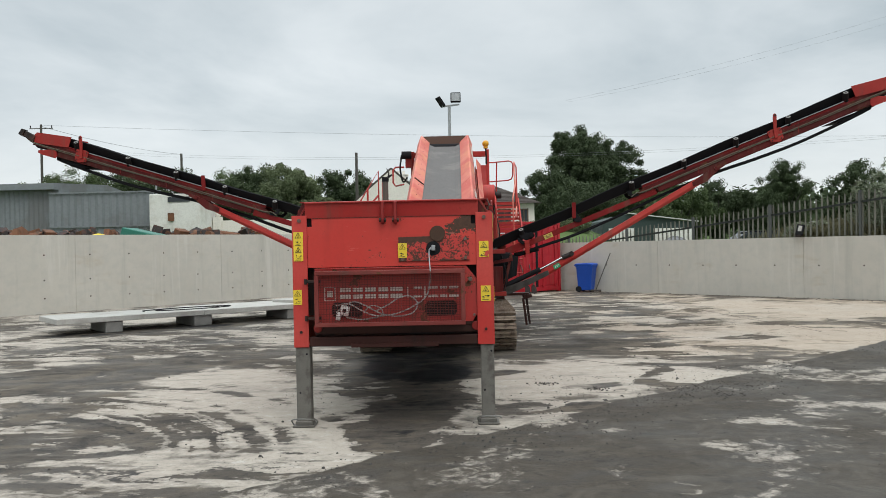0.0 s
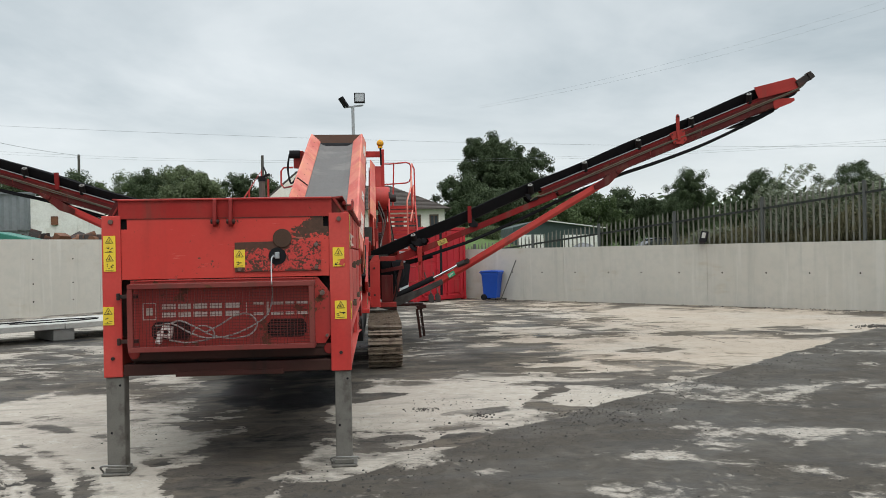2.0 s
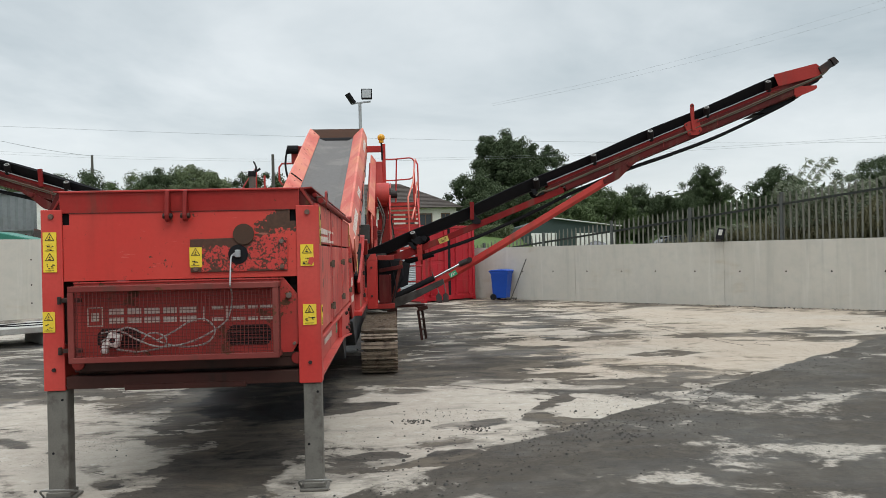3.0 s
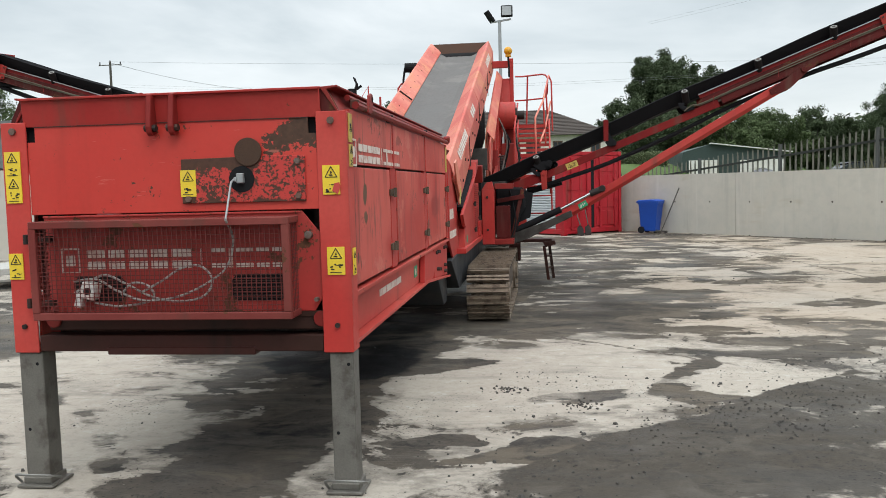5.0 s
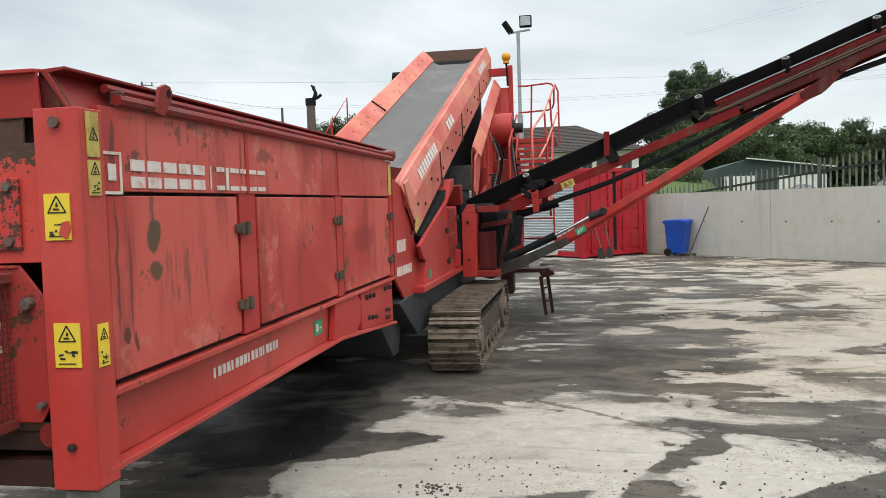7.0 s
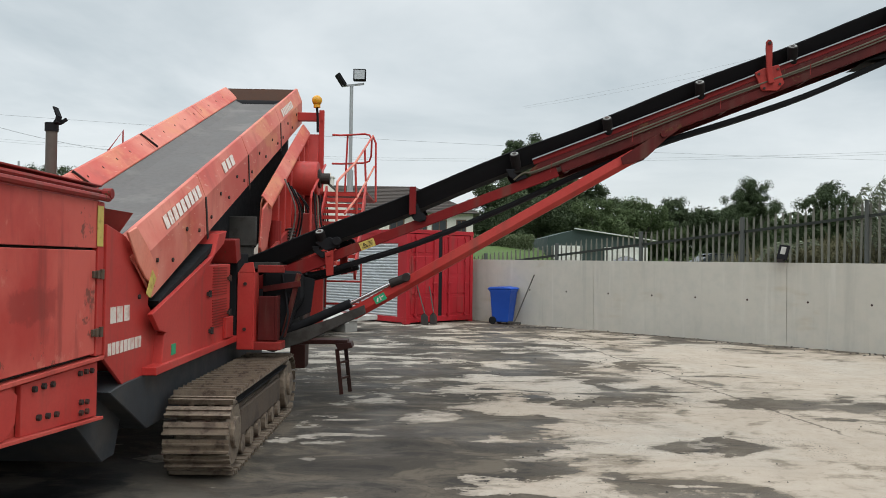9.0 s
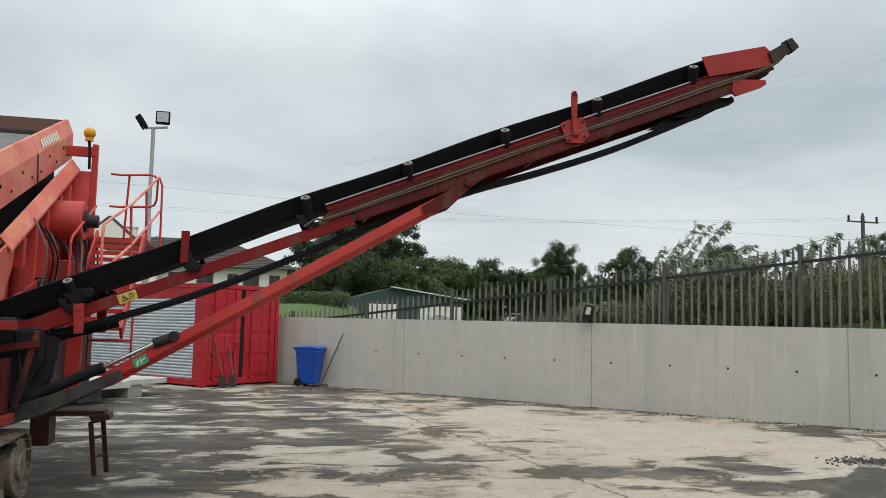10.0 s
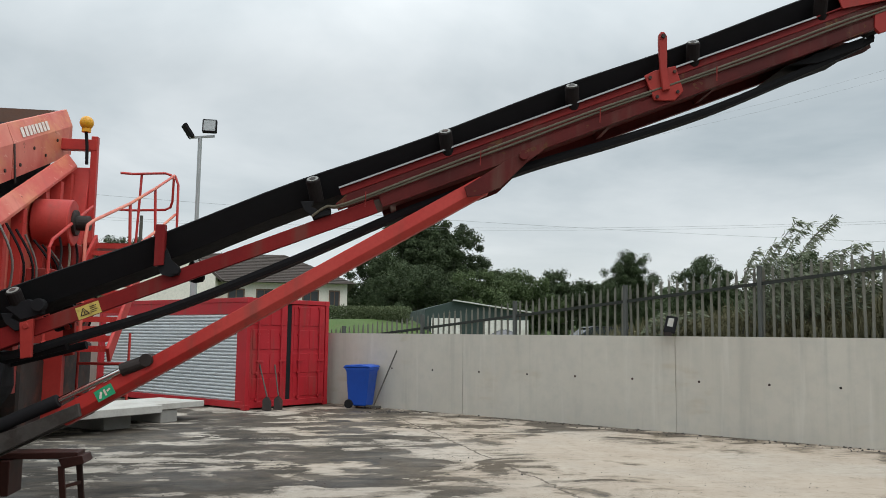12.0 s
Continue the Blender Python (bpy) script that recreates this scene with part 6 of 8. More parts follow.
def side_stand():
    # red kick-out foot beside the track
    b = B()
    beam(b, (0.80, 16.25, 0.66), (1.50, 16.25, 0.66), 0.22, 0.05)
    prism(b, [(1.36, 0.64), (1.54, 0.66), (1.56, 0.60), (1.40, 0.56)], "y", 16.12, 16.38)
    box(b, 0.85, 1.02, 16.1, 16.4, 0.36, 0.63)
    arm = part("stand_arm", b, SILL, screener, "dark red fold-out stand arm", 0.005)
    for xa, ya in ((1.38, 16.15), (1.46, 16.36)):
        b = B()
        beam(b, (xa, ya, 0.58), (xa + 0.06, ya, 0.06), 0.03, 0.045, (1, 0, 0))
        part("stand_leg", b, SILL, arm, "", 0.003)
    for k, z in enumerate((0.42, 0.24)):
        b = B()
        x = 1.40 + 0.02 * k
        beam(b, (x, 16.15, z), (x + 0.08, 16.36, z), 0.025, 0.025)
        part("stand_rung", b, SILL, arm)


def track(x0, x1, side):
    ya, yb, r = 12.84, 15.28, 0.30
    b = B()
    xm0, xm1 = x0 + 0.06, x1 - 0.085
    prism(b, [(ya + 0.05, 0.14), (yb, 0.14), (yb, 0.44), (yb - 0.45, 0.47), (yb - 0.8, 0.42), (ya + 0.3, 0.46), (ya + 0.05, 0.40)], "x", xm0, xm1)
    box(b, xm0 + 0.05, xm1 + (0.03 if side > 0 else -0.03), ya + 0.35, yb - 0.35, 0.20, 0.42)
    tr = part("track_frame", b, TRACKFRAME, screener, "brown muddy crawler track", 0.012)
    # added black sheet that darkens the gaps between the upper shoes
    b = B()
    box(b, x0 + 0.03, x1 - 0.03, ya, yb, r + 0.20, r + 0.215)
    part("track_gap_shade", b, BLACK, tr)
    for y in (ya, yb):
        b = B()
        tube(b, (x0 + 0.08, y, r + 0.01), (x1 - 0.03, y, r + 0.01), r - 0.06, 22)
        tube(b, (x0 + 0.03, y, r + 0.01), (x1 + (0.0 if side > 0 else -0.05), y, r + 0.01), 0.12, 16)
        part("track_wheel", b, TRACK, tr, "", 0.008)
    for k in range(6):
        y = ya + 0.42 + k * 0.32
        b = B()
        tube(b, (x0 + 0.10, y, 0.13), (x1 - 0.05, y, 0.13), 0.075, 14)
        part("track_roller", b, TRACK, tr)
    # one shoe, then the whole loop
    b = B()
    box(b, x0 - (x0 + x1) / 2, x1 - (x0 + x1) / 2, -0.046, 0.048, 0.0, 0.014)
    box(b, x0 - (x0 + x1) / 2, x1 - (x0 + x1) / 2, -0.044, -0.030, 0.014, 0.044)
    box(b, x0 - (x0 + x1) / 2, x1 - (x0 + x1) / 2, 0.010, 0.022, 0.014, 0.030)
    for dx in (-0.07, 0.07):
        box(b, dx - 0.018, dx + 0.018, -0.05, 0.05, -0.05, 0.0)
    shoe = finish(b, TRACK, "track_shoe")
    straight, arc = yb - ya, math.pi * (r - 0.03)
    total = 2 * (straight + arc)
    n = int(round(total / 0.118))
    rr, zc = r - 0.03, r + 0.012
    for i in range(n):
        d = i * total / n
        if d < straight:
            y, z, a = ya + d, zc + rr, 0.0
        elif d < straight + arc:
            f = (d - straight) / rr
            y, z, a = yb + rr * math.sin(f), zc + rr * math.cos(f), -f
        elif d < 2 * straight + arc:
            y, z, a = yb - (d - straight - arc), zc - rr, math.pi
        else:
            f = (d - 2 * straight - arc) / rr
            y, z, a = ya - rr * math.sin(f), zc - rr * math.cos(f), math.pi - f
        piece("track_shoe", shoe, tr, pose((x0 + x1) / 2, y, z, math.degrees(a), 0, 0))


def side_conveyor(foot, ahead, dip):
    """A folding side conveyor. Local frame: s along the boom on plan, v across, z up; dip tilts it about its foot."""
    u = Vector((ahead[0] - foot[0], ahead[1] - foot[1], 0)).normalized()
    v = Vector((-u.y, u.x, 0))
    base = Matrix((u, v, Vector((0, 0, 1)))).transposed().to_4x4()
    base.translation = Vector((foot[0], foot[1], 0))
    tilt = Matrix.Translation((0, 0, 1.6)) @ Matrix.Rotation(radians(dip), 4, "Y") @ Matrix.Translation((0, 0, -1.6))
    M = base @ tilt
    near = -1 if u.x > 0 else 1          # the face towards the walk

    def P(s, w, z):
        return M @ Vector((s, w, z))

    def bar(b, s0, z0, s1, z1, w, h, off=0.0):
        beam(b, P(s0, off, z0), P(s1, off, z1), w, h)

    def zb(s):                            # top line of the belt edge, bent at the fold
        return 1.67 + 0.405 * s if s < 2.4 else 2.642 + 0.392 * (min(s, 6.62) - 2.4) + 0.08 * max(0.0, s - 6.62)
    face = near * 0.33
    fold, guide = (1.1, 2.35) if dip else (0.0, 0.0)          # the two units carry their brackets at different places
    MF = M @ Matrix.Translation((fold, 0, 0.388 * fold))
    MG = M @ Matrix.Translation((guide, 0, 0.400 * guide))
    # main strut, a box section with chamfered lower corners
    b = B()
    m, length = axis_frame(P(0.635, near * 0.24, 0.874), P(3.786, near * 0.24, 2.697))
    sec = [(-0.09, 0.062), (0.09, 0.062), (0.09, -0.02), (0.05, -0.065), (-0.05, -0.065), (-0.09, -0.02)]
    v0 = [b.verts.new(m @ Vector((0.35, a, c))) for a, c in sec]
    v1 = [b.verts.new(m @ Vector((length, a, c))) for a, c in sec]
    fs = [b.faces.new(v0), b.faces.new(v1[::-1])] + [b.faces.new((v0[k], v1[k], v1[(k + 1) % 6], v0[(k + 1) % 6])) for k in range(6)]
    bmesh.ops.recalc_face_normals(b, faces=fs)
    conv = part("side_conveyor", b, RED, screener, "red folding side discharge conveyor", 0.004)
    b = B()
    for off in (near * 0.12, near * 0.35):
        prism(b, [(3.641, 2.666), (3.921, 2.851), (4.199, 3.005), (4.204, 2.944), (4.088, 2.859), (3.898, 2.670), (3.762, 2.612), (3.662, 2.595)], "y", off - 0.008, off + 0.008, M)
    tube(b, P(4.057, near * 0.08, 2.900), P(4.057, near * 0.39, 2.900), 0.035, 10)
    part("strut_clevis", b, RED_GRIM_SHADED, conv, "rusty red strut clevis", 0.002)
    b = B()
    for off in (near * 0.12, near * 0.35):
        prism(b, [(0.009, 0.677), (0.130, 0.645), (0.475, 0.765), (1.091, 1.065), (1.072, 1.150), (0.711, 0.995), (0.102, 0.785)], "y", off - 0.02, off + 0.02, M)
    bar(b, 0.056, 0.715, 0.900, 1.037, 0.20, 0.06, near * 0.24)
    part("strut_foot", b, GREASY, conv, "greasy grey steel pivot arm", 0.004)
    # lower boom channels
    b = B()
    bar(b, 0.62, 1.600, 3.02, 2.527, 0.035, 0.100, near * 0.30)
    bar(b, -0.02, 1.365, 0.66, 1.628, 0.09, 0.135, near * 0.27)
    tube(b, P(-0.02, near * 0.20, 1.365), P(-0.02, near * 0.34, 1.365), 0.072, 14)
    part("lower_boom", b, RED_BOOM, conv, "red lower boom channel", 0.004)
    # upper boom, open channels with flanges; webs and lower flanges have shade in their red
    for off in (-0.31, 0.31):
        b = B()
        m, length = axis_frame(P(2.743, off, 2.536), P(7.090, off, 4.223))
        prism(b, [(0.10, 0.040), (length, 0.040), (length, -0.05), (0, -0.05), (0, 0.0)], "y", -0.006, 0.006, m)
        boom = part("upper_boom", b, RED_GRIM_SHADED, conv, "grimy red upper boom channel darkened for shade", 0.002)
        b = B()
        box(b, 0.06, length, -0.010, 0.010, 0.041, 0.090, m)
        box(b, 0.06, length, -0.03, 0.03, 0.091, 0.101, m)
        part("top_flange", b, RED_BOOM, boom, "red top flange", 0.002)
        # added pale strip: imitates the sky showing between belt and flange
        b = B()
        box(b, 0.06, length - 0.9, *sorted((math.copysign(0.0302, off), math.copysign(0.034, off))), 0.090, 0.102, m)
        part("sky_gap_strip", b, GALV, boom, "pale strip standing for bright sky between belt and flange")
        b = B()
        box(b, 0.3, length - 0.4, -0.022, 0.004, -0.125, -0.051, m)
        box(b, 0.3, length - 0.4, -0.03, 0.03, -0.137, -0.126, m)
        part("boom_flange", b, RED_GRIM_SHADED, conv, "grimy red lower flange darkened for shade", 0.002)
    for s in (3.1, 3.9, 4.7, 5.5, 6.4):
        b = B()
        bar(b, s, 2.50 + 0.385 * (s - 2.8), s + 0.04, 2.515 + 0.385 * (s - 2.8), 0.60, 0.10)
        part("boom_cross_bar", b, RED_GRIM_SHADED, conv)
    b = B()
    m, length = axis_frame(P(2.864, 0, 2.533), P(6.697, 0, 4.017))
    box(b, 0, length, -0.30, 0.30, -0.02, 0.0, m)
    part("boom_web", b, RED_GRIM_SHADED, conv)
    # troughed belt
    b = B()
    rows = []
    for i in range(34):
        s = -0.45 + i * (6.95 + 0.45) / 33
        sag = 0.010 * math.sin(s * 3.3) if s > 0 else 0
        rows.append([b.verts.new(P(s, w, zb(s) + dz + sag)) for w, dz in ((-0.30, 0.022), (-0.17, -0.13), (0.17, -0.13), (0.30, 0.022), (0.315, 0.012), (0.20, -0.165), (-0.20, -0.165), (-0.315, 0.012))])
    for r0, r1 in zip(rows, rows[1:]):
        for k in range(8):
            b.faces.new((r0[k], r0[(k + 1) % 8], r1[(k + 1) % 8], r1[k]))
    part("rubber_belt", b, BLACK, conv, "black troughed rubber belt")
    # return run, sagging below the boom
    b = B()
    run = curve_points([P(s, near * 0.17, z - 0.022) for s, z in ((0.45, 1.47), (0.62, 1.50), (1.0, 1.62), (1.6, 1.815), (2.43, 2.16), (3.1, 2.47), (3.5, 2.635), (4.15, 2.885), (4.75, 3.075), (5.42, 3.31), (6.0, 3.56), (6.45, 3.77), (6.70, 3.90))], 5)
    sv = Vector((v.x, v.y, 0))
    rows = [[b.verts.new(p + sv * w + Vector((0, 0, dz))) for w, dz in ((-0.075, 0.028), (0.075, 0.028), (0.085, 0.0), (0.075, -0.028), (-0.075, -0.028), (-0.085, 0.0))] for p in run]
    for r0, r1 in zip(rows, rows[1:]):
        for k in range(6):
            b.faces.new((r0[k], r0[(k + 1) % 6], r1[(k + 1) % 6], r1[k]))
    part("return_belt", b, BLACK, conv, "black sagging return belt")
    # idler rollers on cranked brackets
    for s in (0.60, 2.585, 3.50, 4.40, 5.285, 6.245):
        for side in (-1, 1):
            b = B()
            z = zb(s)
            lo, hi = P(s + 0.025, side * 0.280, z - 0.155), P(s, side * 0.372, z - 0.018)
            way = (hi - lo).normalized()
            tube(b, lo, hi, 0.049, 16)
            roller = part("idler_roller", b, ROLLER, conv, "black idler roller", 0.004)
            b = B()
            tube(b, hi + way * 0.0005, hi + way * 0.006, 0.040, 16)
            part("end_ring", b, STEEL, roller, "worn pale end ring")
            b = B()
            tube(b, hi + way * 0.0065, hi + way * 0.009, 0.022, 12)
            part("end_cap", b, GRIME_AND_SHADE, roller)
            if s > 3.0:
                continue
            b = B()
            prism(b, [(s - 0.085, z - 0.17), (s - 0.055, z - 0.235), (s + 0.02, z - 0.29), (s + 0.13, z - 0.255), (s + 0.12, z - 0.225), (s + 0.05, z - 0.235), (s - 0.01, z - 0.205), (s + 0.01, z - 0.165)], "y", side * 0.325 - 0.02, side * 0.325 + 0.02, M)
            part("idler_bracket", b, BLACK, conv, "", 0.004)
    # upright guide brackets
    for side in (near,):
        b = B()
        prism(b, [(1.525, 2.075), (1.590, 2.085), (1.590, 2.364), (1.525, 2.364)], "y", side * 0.34 - 0.03, side * 0.34 + 0.02, MG)
        part("guide_bracket", b, RED_BOOM, conv, "", 0.003)
        b = B()
        prism(b, [(5.16, 3.585), (5.215, 3.40), (5.15, 3.328), (5.0, 3.325), (4.93, 3.505), (5.005, 3.545)], "y", side * 0.345 - 0.010, side * 0.345 + 0.010, MF)
        prism(b, [(5.028, 3.73), (5.030, 3.80), (5.048, 3.825), (5.075, 3.822), (5.092, 3.79), (5.088, 3.56), (5.11, 3.40), (5.055, 3.39), (5.038, 3.54)], "y", side * 0.372 - 0.014, side * 0.372 + 0.014, MF)
        hinge = part("hinge_bracket", b, RED_HEAD, conv, "red hinge bracket", 0.005)
        b = B()
        tube(b, MF @ Vector((5.062, side * 0.345, 3.79)), MF @ Vector((5.062, side * 0.40, 3.79)), 0.016, 10)
        part("pin", b, GRIME_AND_SHADE, hinge)
        for s, z in ((4.97, 3.49), (5.15, 3.54), (5.02, 3.35), (5.17, 3.39)):
            b = B()
            tube(b, MF @ Vector((s, side * 0.352, z)), MF @ Vector((s, side * 0.368, z)), 0.013, 6)
            part("bolt", b, GRIME_AND_SHADE, hinge)
    for side in (-1, 1):
        b = B()
        prism(b, [(1.60, 2.20), (1.635, 2.12), (1.69, 2.075), (1.69, 2.02), (1.63, 2.005), (1.575, 2.02), (1.545, 2.06)], "y", side * 0.335 - 0.015, side * 0.335 + 0.015, M)
        tube(b, P(1.67, side * 0.31, 2.05), P(1.67, side * 0.365, 2.05), 0.028, 10)
        part("rubber_skirt", b, BLACK, conv)
        b = B()
        prism(b, [(0.655, 1.68), (0.745, 1.71), (0.745, 1.45), (0.675, 1.44)], "y", side * 0.35 - 0.02, side * 0.35 + 0.015, M)
        tube(b, P(0.70, side * 0.38, 1.66), P(0.70, side * 0.30, 1.66), 0.022, 10)
        part("pivot_bracket", b, RED_HEAD, conv, "", 0.004)
        b = B()
        tube(b, P(0.78, side * 0.34, 1.80), P(0.78, side * 0.40, 1.80), 0.045, 12)
        prism(b, [(0.55, 1.78), (0.66, 1.70), (0.80, 1.74), (0.79, 1.80), (0.70, 1.84)], "y", side * 0.33 - 0.03, side * 0.33 + 0.02, M)
        part("cable_drum", b, BLACK, conv, "", 0.004)
    # head guard, drum and motor
    for side in (-1, 1):
        b = B()
        prism(b, [(6.342, 4.245), (6.416, 4.054), (6.905, 4.165), (7.071, 4.213), (7.065, 4.334), (6.996, 4.397)], "y", side * 0.34 - 0.006, side * 0.34 + 0.006, M)
        part("head_guard", b, RED_HEAD, conv, "red head guard plate", 0.002)
        b = B()
        prism(b, [(6.657, 4.044), (6.999, 4.057), (7.008, 4.016), (6.952, 3.976), (6.689, 3.876), (6.652, 3.915)], "y", side * 0.33 - 0.015, side * 0.33 + 0.015, M)
        part("head_cheek", b, RED_HEAD if side == near else SILL, conv, "", 0.003)
    b = B()
    tube(b, P(6.966, -0.31, 4.197), P(6.966, 0.31, 4.197), 0.105, 18)
    part("head_drum", b, BLACK, conv, "", 0, True)
    b = B()
    prism(b, [(7.02, 4.33), (7.20, 4.445), (7.262, 4.35), (7.071, 4.223)], "y", face - 0.04, face + 0.04, M)
    prism(b, [(7.195, 4.46), (7.262, 4.49), (7.339, 4.401), (7.268, 4.34)], "y", face - 0.055, face + 0.055, M)
    part("drive_motor", b, GRIME_AND_SHADE, conv, "dark hydraulic motor", 0.006)
    b = B()
    prism(b, [(6.02, 3.640), (6.19, 3.705), (6.24, 3.735), (6.40, 3.79), (6.62, 3.875), (6.594, 3.80), (6.25, 3.665)], "y", -0.27, 0.27, M)
    part("scraper", b, BLACK, conv)
    # hose runs along the boom
    for k in range(2):
        b = B()
        off = near * (0.345 + 0.008 * k)
        pipe(b, curve_points([P(2.582, off, 2.438), P(2.682, off, 2.510), P(2.813, off, 2.522 + 0.012 * k)] + [P(s, off, 2.505 + 0.3874 * (s - 2.743) + 0.022 * k + 0.008 * math.sin(3 * s + k)) for s in (3.4, 4.0, 4.6, 5.2, 5.8, 6.4)] + [P(6.85, off, 4.10 + 0.018 * k), P(7.10, off, 4.22 + 0.014 * k), P(7.22, off, 4.34 + 0.016 * k)], 5), 0.0085, 6)
        part("hydraulic_hose", b, DARKHOSE, conv, "", 0, True)
    for s in (2.95, 3.75, 4.60, 5.45):
        b = B()
        z = 2.50 + 0.385 * (s - 2.8)
        bar(b, s, z - 0.045, s + 0.004, z + 0.06, 0.006, 0.006, near * 0.375)
        part("hose_clip", b, RED_DARK, conv)
    # lifting ram
    b = B()
    tube(b, P(0.10, near * 0.33, 0.79), P(0.93, near * 0.33, 1.165), 0.045, 16)
    part("ram_barrel", b, BLACK, conv, "black hydraulic ram", 0.004, True)
    b = B()
    tube(b, P(0.93, near * 0.33, 1.165), P(1.34, near * 0.33, 1.372), 0.020, 12)
    part("ram_rod", b, CHROME, conv, "chrome ram rod", 0, True)
    b = B()
    tube(b, P(1.33, near * 0.33, 1.37), P(1.50, near * 0.31, 1.435), 0.045, 12)
    tube(b, P(1.50, near * 0.22, 1.44), P(1.50, near * 0.36, 1.44), 0.045, 12)
    part("ram_eye", b, GRIME_AND_SHADE, conv, "", 0.003)
    for side in (-1, 1):
        b = B()
        tube(b, P(0.056, side * 0.18, 1.309), P(0.900, side * 0.18, 1.530), 0.03, 10)
        part("brace_rod", b, BLACK, conv, "", 0, True)
    # labels
    b = B()
    m, length = axis_frame(P(1.015, near * 0.322, 1.742), P(1.165, near * 0.322, 1.80))
    box(b, 0, length, -0.002, 0.002, -0.042, 0.042, m)
    lab = part("warning_label", b, OLD_YELLOW, conv, "dirty yellow warning label")
    b = B()
    m2 = m @ Matrix.Translation((0, near * 0.003, 0))
    for q in ([(0.020, -0.020), (0.026, -0.020), (0.052, 0.022), (0.047, 0.026)], [(0.082, -0.020), (0.076, -0.020), (0.050, 0.022), (0.053, 0.026)], [(0.020, -0.024), (0.082, -0.024), (0.082, -0.019), (0.020, -0.019)], [(0.047, -0.013), (0.055, -0.013), (0.053, 0.010), (0.049, 0.010)]):
        prism(b, q, "y", -0.002, 0.002, m2)
    for k in range(4):
        box(b, 0.095, 0.142 - 0.010 * (k % 2), -0.002, 0.002, 0.018 - 0.013 * k, 0.022 - 0.013 * k, m2)
    part("label_print", b, GRIME_AND_SHADE, lab)
    m, length = axis_frame(P(1.177, near * 0.334, 1.188), P(1.287, near * 0.334, 1.251))
    b = B()
    box(b, 0, length, -0.002, 0.002, -0.038, 0.038, m)
    green = part("green_label", b, GREEN, conv, "small green label with pale print")
    b = B()
    m3 = m @ Matrix.Translation((0, near * 0.003, 0))
    for q in ([(0.015, -0.020), (0.030, -0.025), (0.052, 0.012), (0.040, 0.020)], [(0.062, -0.022), (0.074, -0.022), (0.074, 0.022), (0.062, 0.022)], [(0.085, -0.005), (0.110, 0.005), (0.105, 0.016), (0.082, 0.008)]):
        prism(b, q, "y", -0.002, 0.002, m3)
    part("label_print", b, FADED_WHITE, green)


def warning_label(x, z, w, h, parts, face="front", worn=False):
    """A yellow pictogram label: triangles and bars in black print."""
    def at(bm, poly, d):
        if face == "front":
            prism(bm, [(x + a, z + c) for a, c in poly], "y", HY - 0.006 - d, HY - 0.001 - d)
        else:
            prism(bm, [(x + a, z + c) for a, c in poly], "x", HX1 + 0.001 + d, HX1 + 0.006 + d)
    b = B()
    at(b, [(-w / 2, -h / 2), (w / 2, -h / 2), (w / 2, h / 2), (-w / 2, h / 2)], 0)
    lab = part("warning_label", b, OLD_YELLOW if worn else YELLOW, screener, "worn yellow warning label" if worn else "yellow warning label with black pictograms")
    b = B()
    cell = h / parts
    rnd = random.Random(int(abs(x * 700 + z * 90)))
    for i in range(parts):
        zc = -h / 2 + cell * (i + 0.5)
        tri = min(w * 0.36, cell * 0.42)
        if parts == 1 or i % 2 == 1:
            for a, c, a2, c2 in ((-tri, -tri * 0.75, tri, -tri * 0.75), (tri, -tri * 0.75, 0, tri * 0.95), (0, tri * 0.95, -tri, -tri * 0.75)):
                dx, dz = a2 - a, c2 - c
                ln = math.hypot(dx, dz)
                nx, nz = -dz / ln * w * 0.022, dx / ln * w * 0.022
                at(b, [(a + nx, zc + c + nz), (a2 + nx, zc + c2 + nz), (a2 - nx, zc + c2 - nz), (a - nx, zc + c - nz)], 0.002)
            at(b, [(-tri * 0.38, zc - tri * 0.52), (tri * 0.30, zc - tri * 0.52), (tri * 0.22, zc - tri * 0.34), (-tri * 0.38, zc - tri * 0.30)], 0.002)
            at(b, [(-tri * 0.10, zc - tri * 0.22), (tri * 0.18, zc - tri * 0.12), (tri * 0.05, zc + tri * 0.28), (-tri * 0.08, zc + tri * 0.12)], 0.002)
        else:
            for _ in range(7):
                a0, c0 = rnd.uniform(-0.36, 0.22) * w, zc + rnd.uniform(-0.30, 0.24) * cell
                dw, dh = rnd.uniform(0.06, 0.20) * w, rnd.uniform(0.04, 0.12) * cell
                sk = rnd.uniform(-0.06, 0.06) * cell
                at(b, [(a0, c0), (a0 + dw, c0 + sk), (a0 + dw, c0 + sk + dh), (a0, c0 + dh)], 0.002)
            at(b, [(-0.36 * w, zc - 0.36 * cell), (0.30 * w, zc - 0.36 * cell), (0.30 * w, zc - 0.31 * cell), (-0.36 * w, zc - 0.31 * cell)], 0.002)
    tagged(part("label_print", b, INK, lab), "", "", "", "stuff")
    return lab


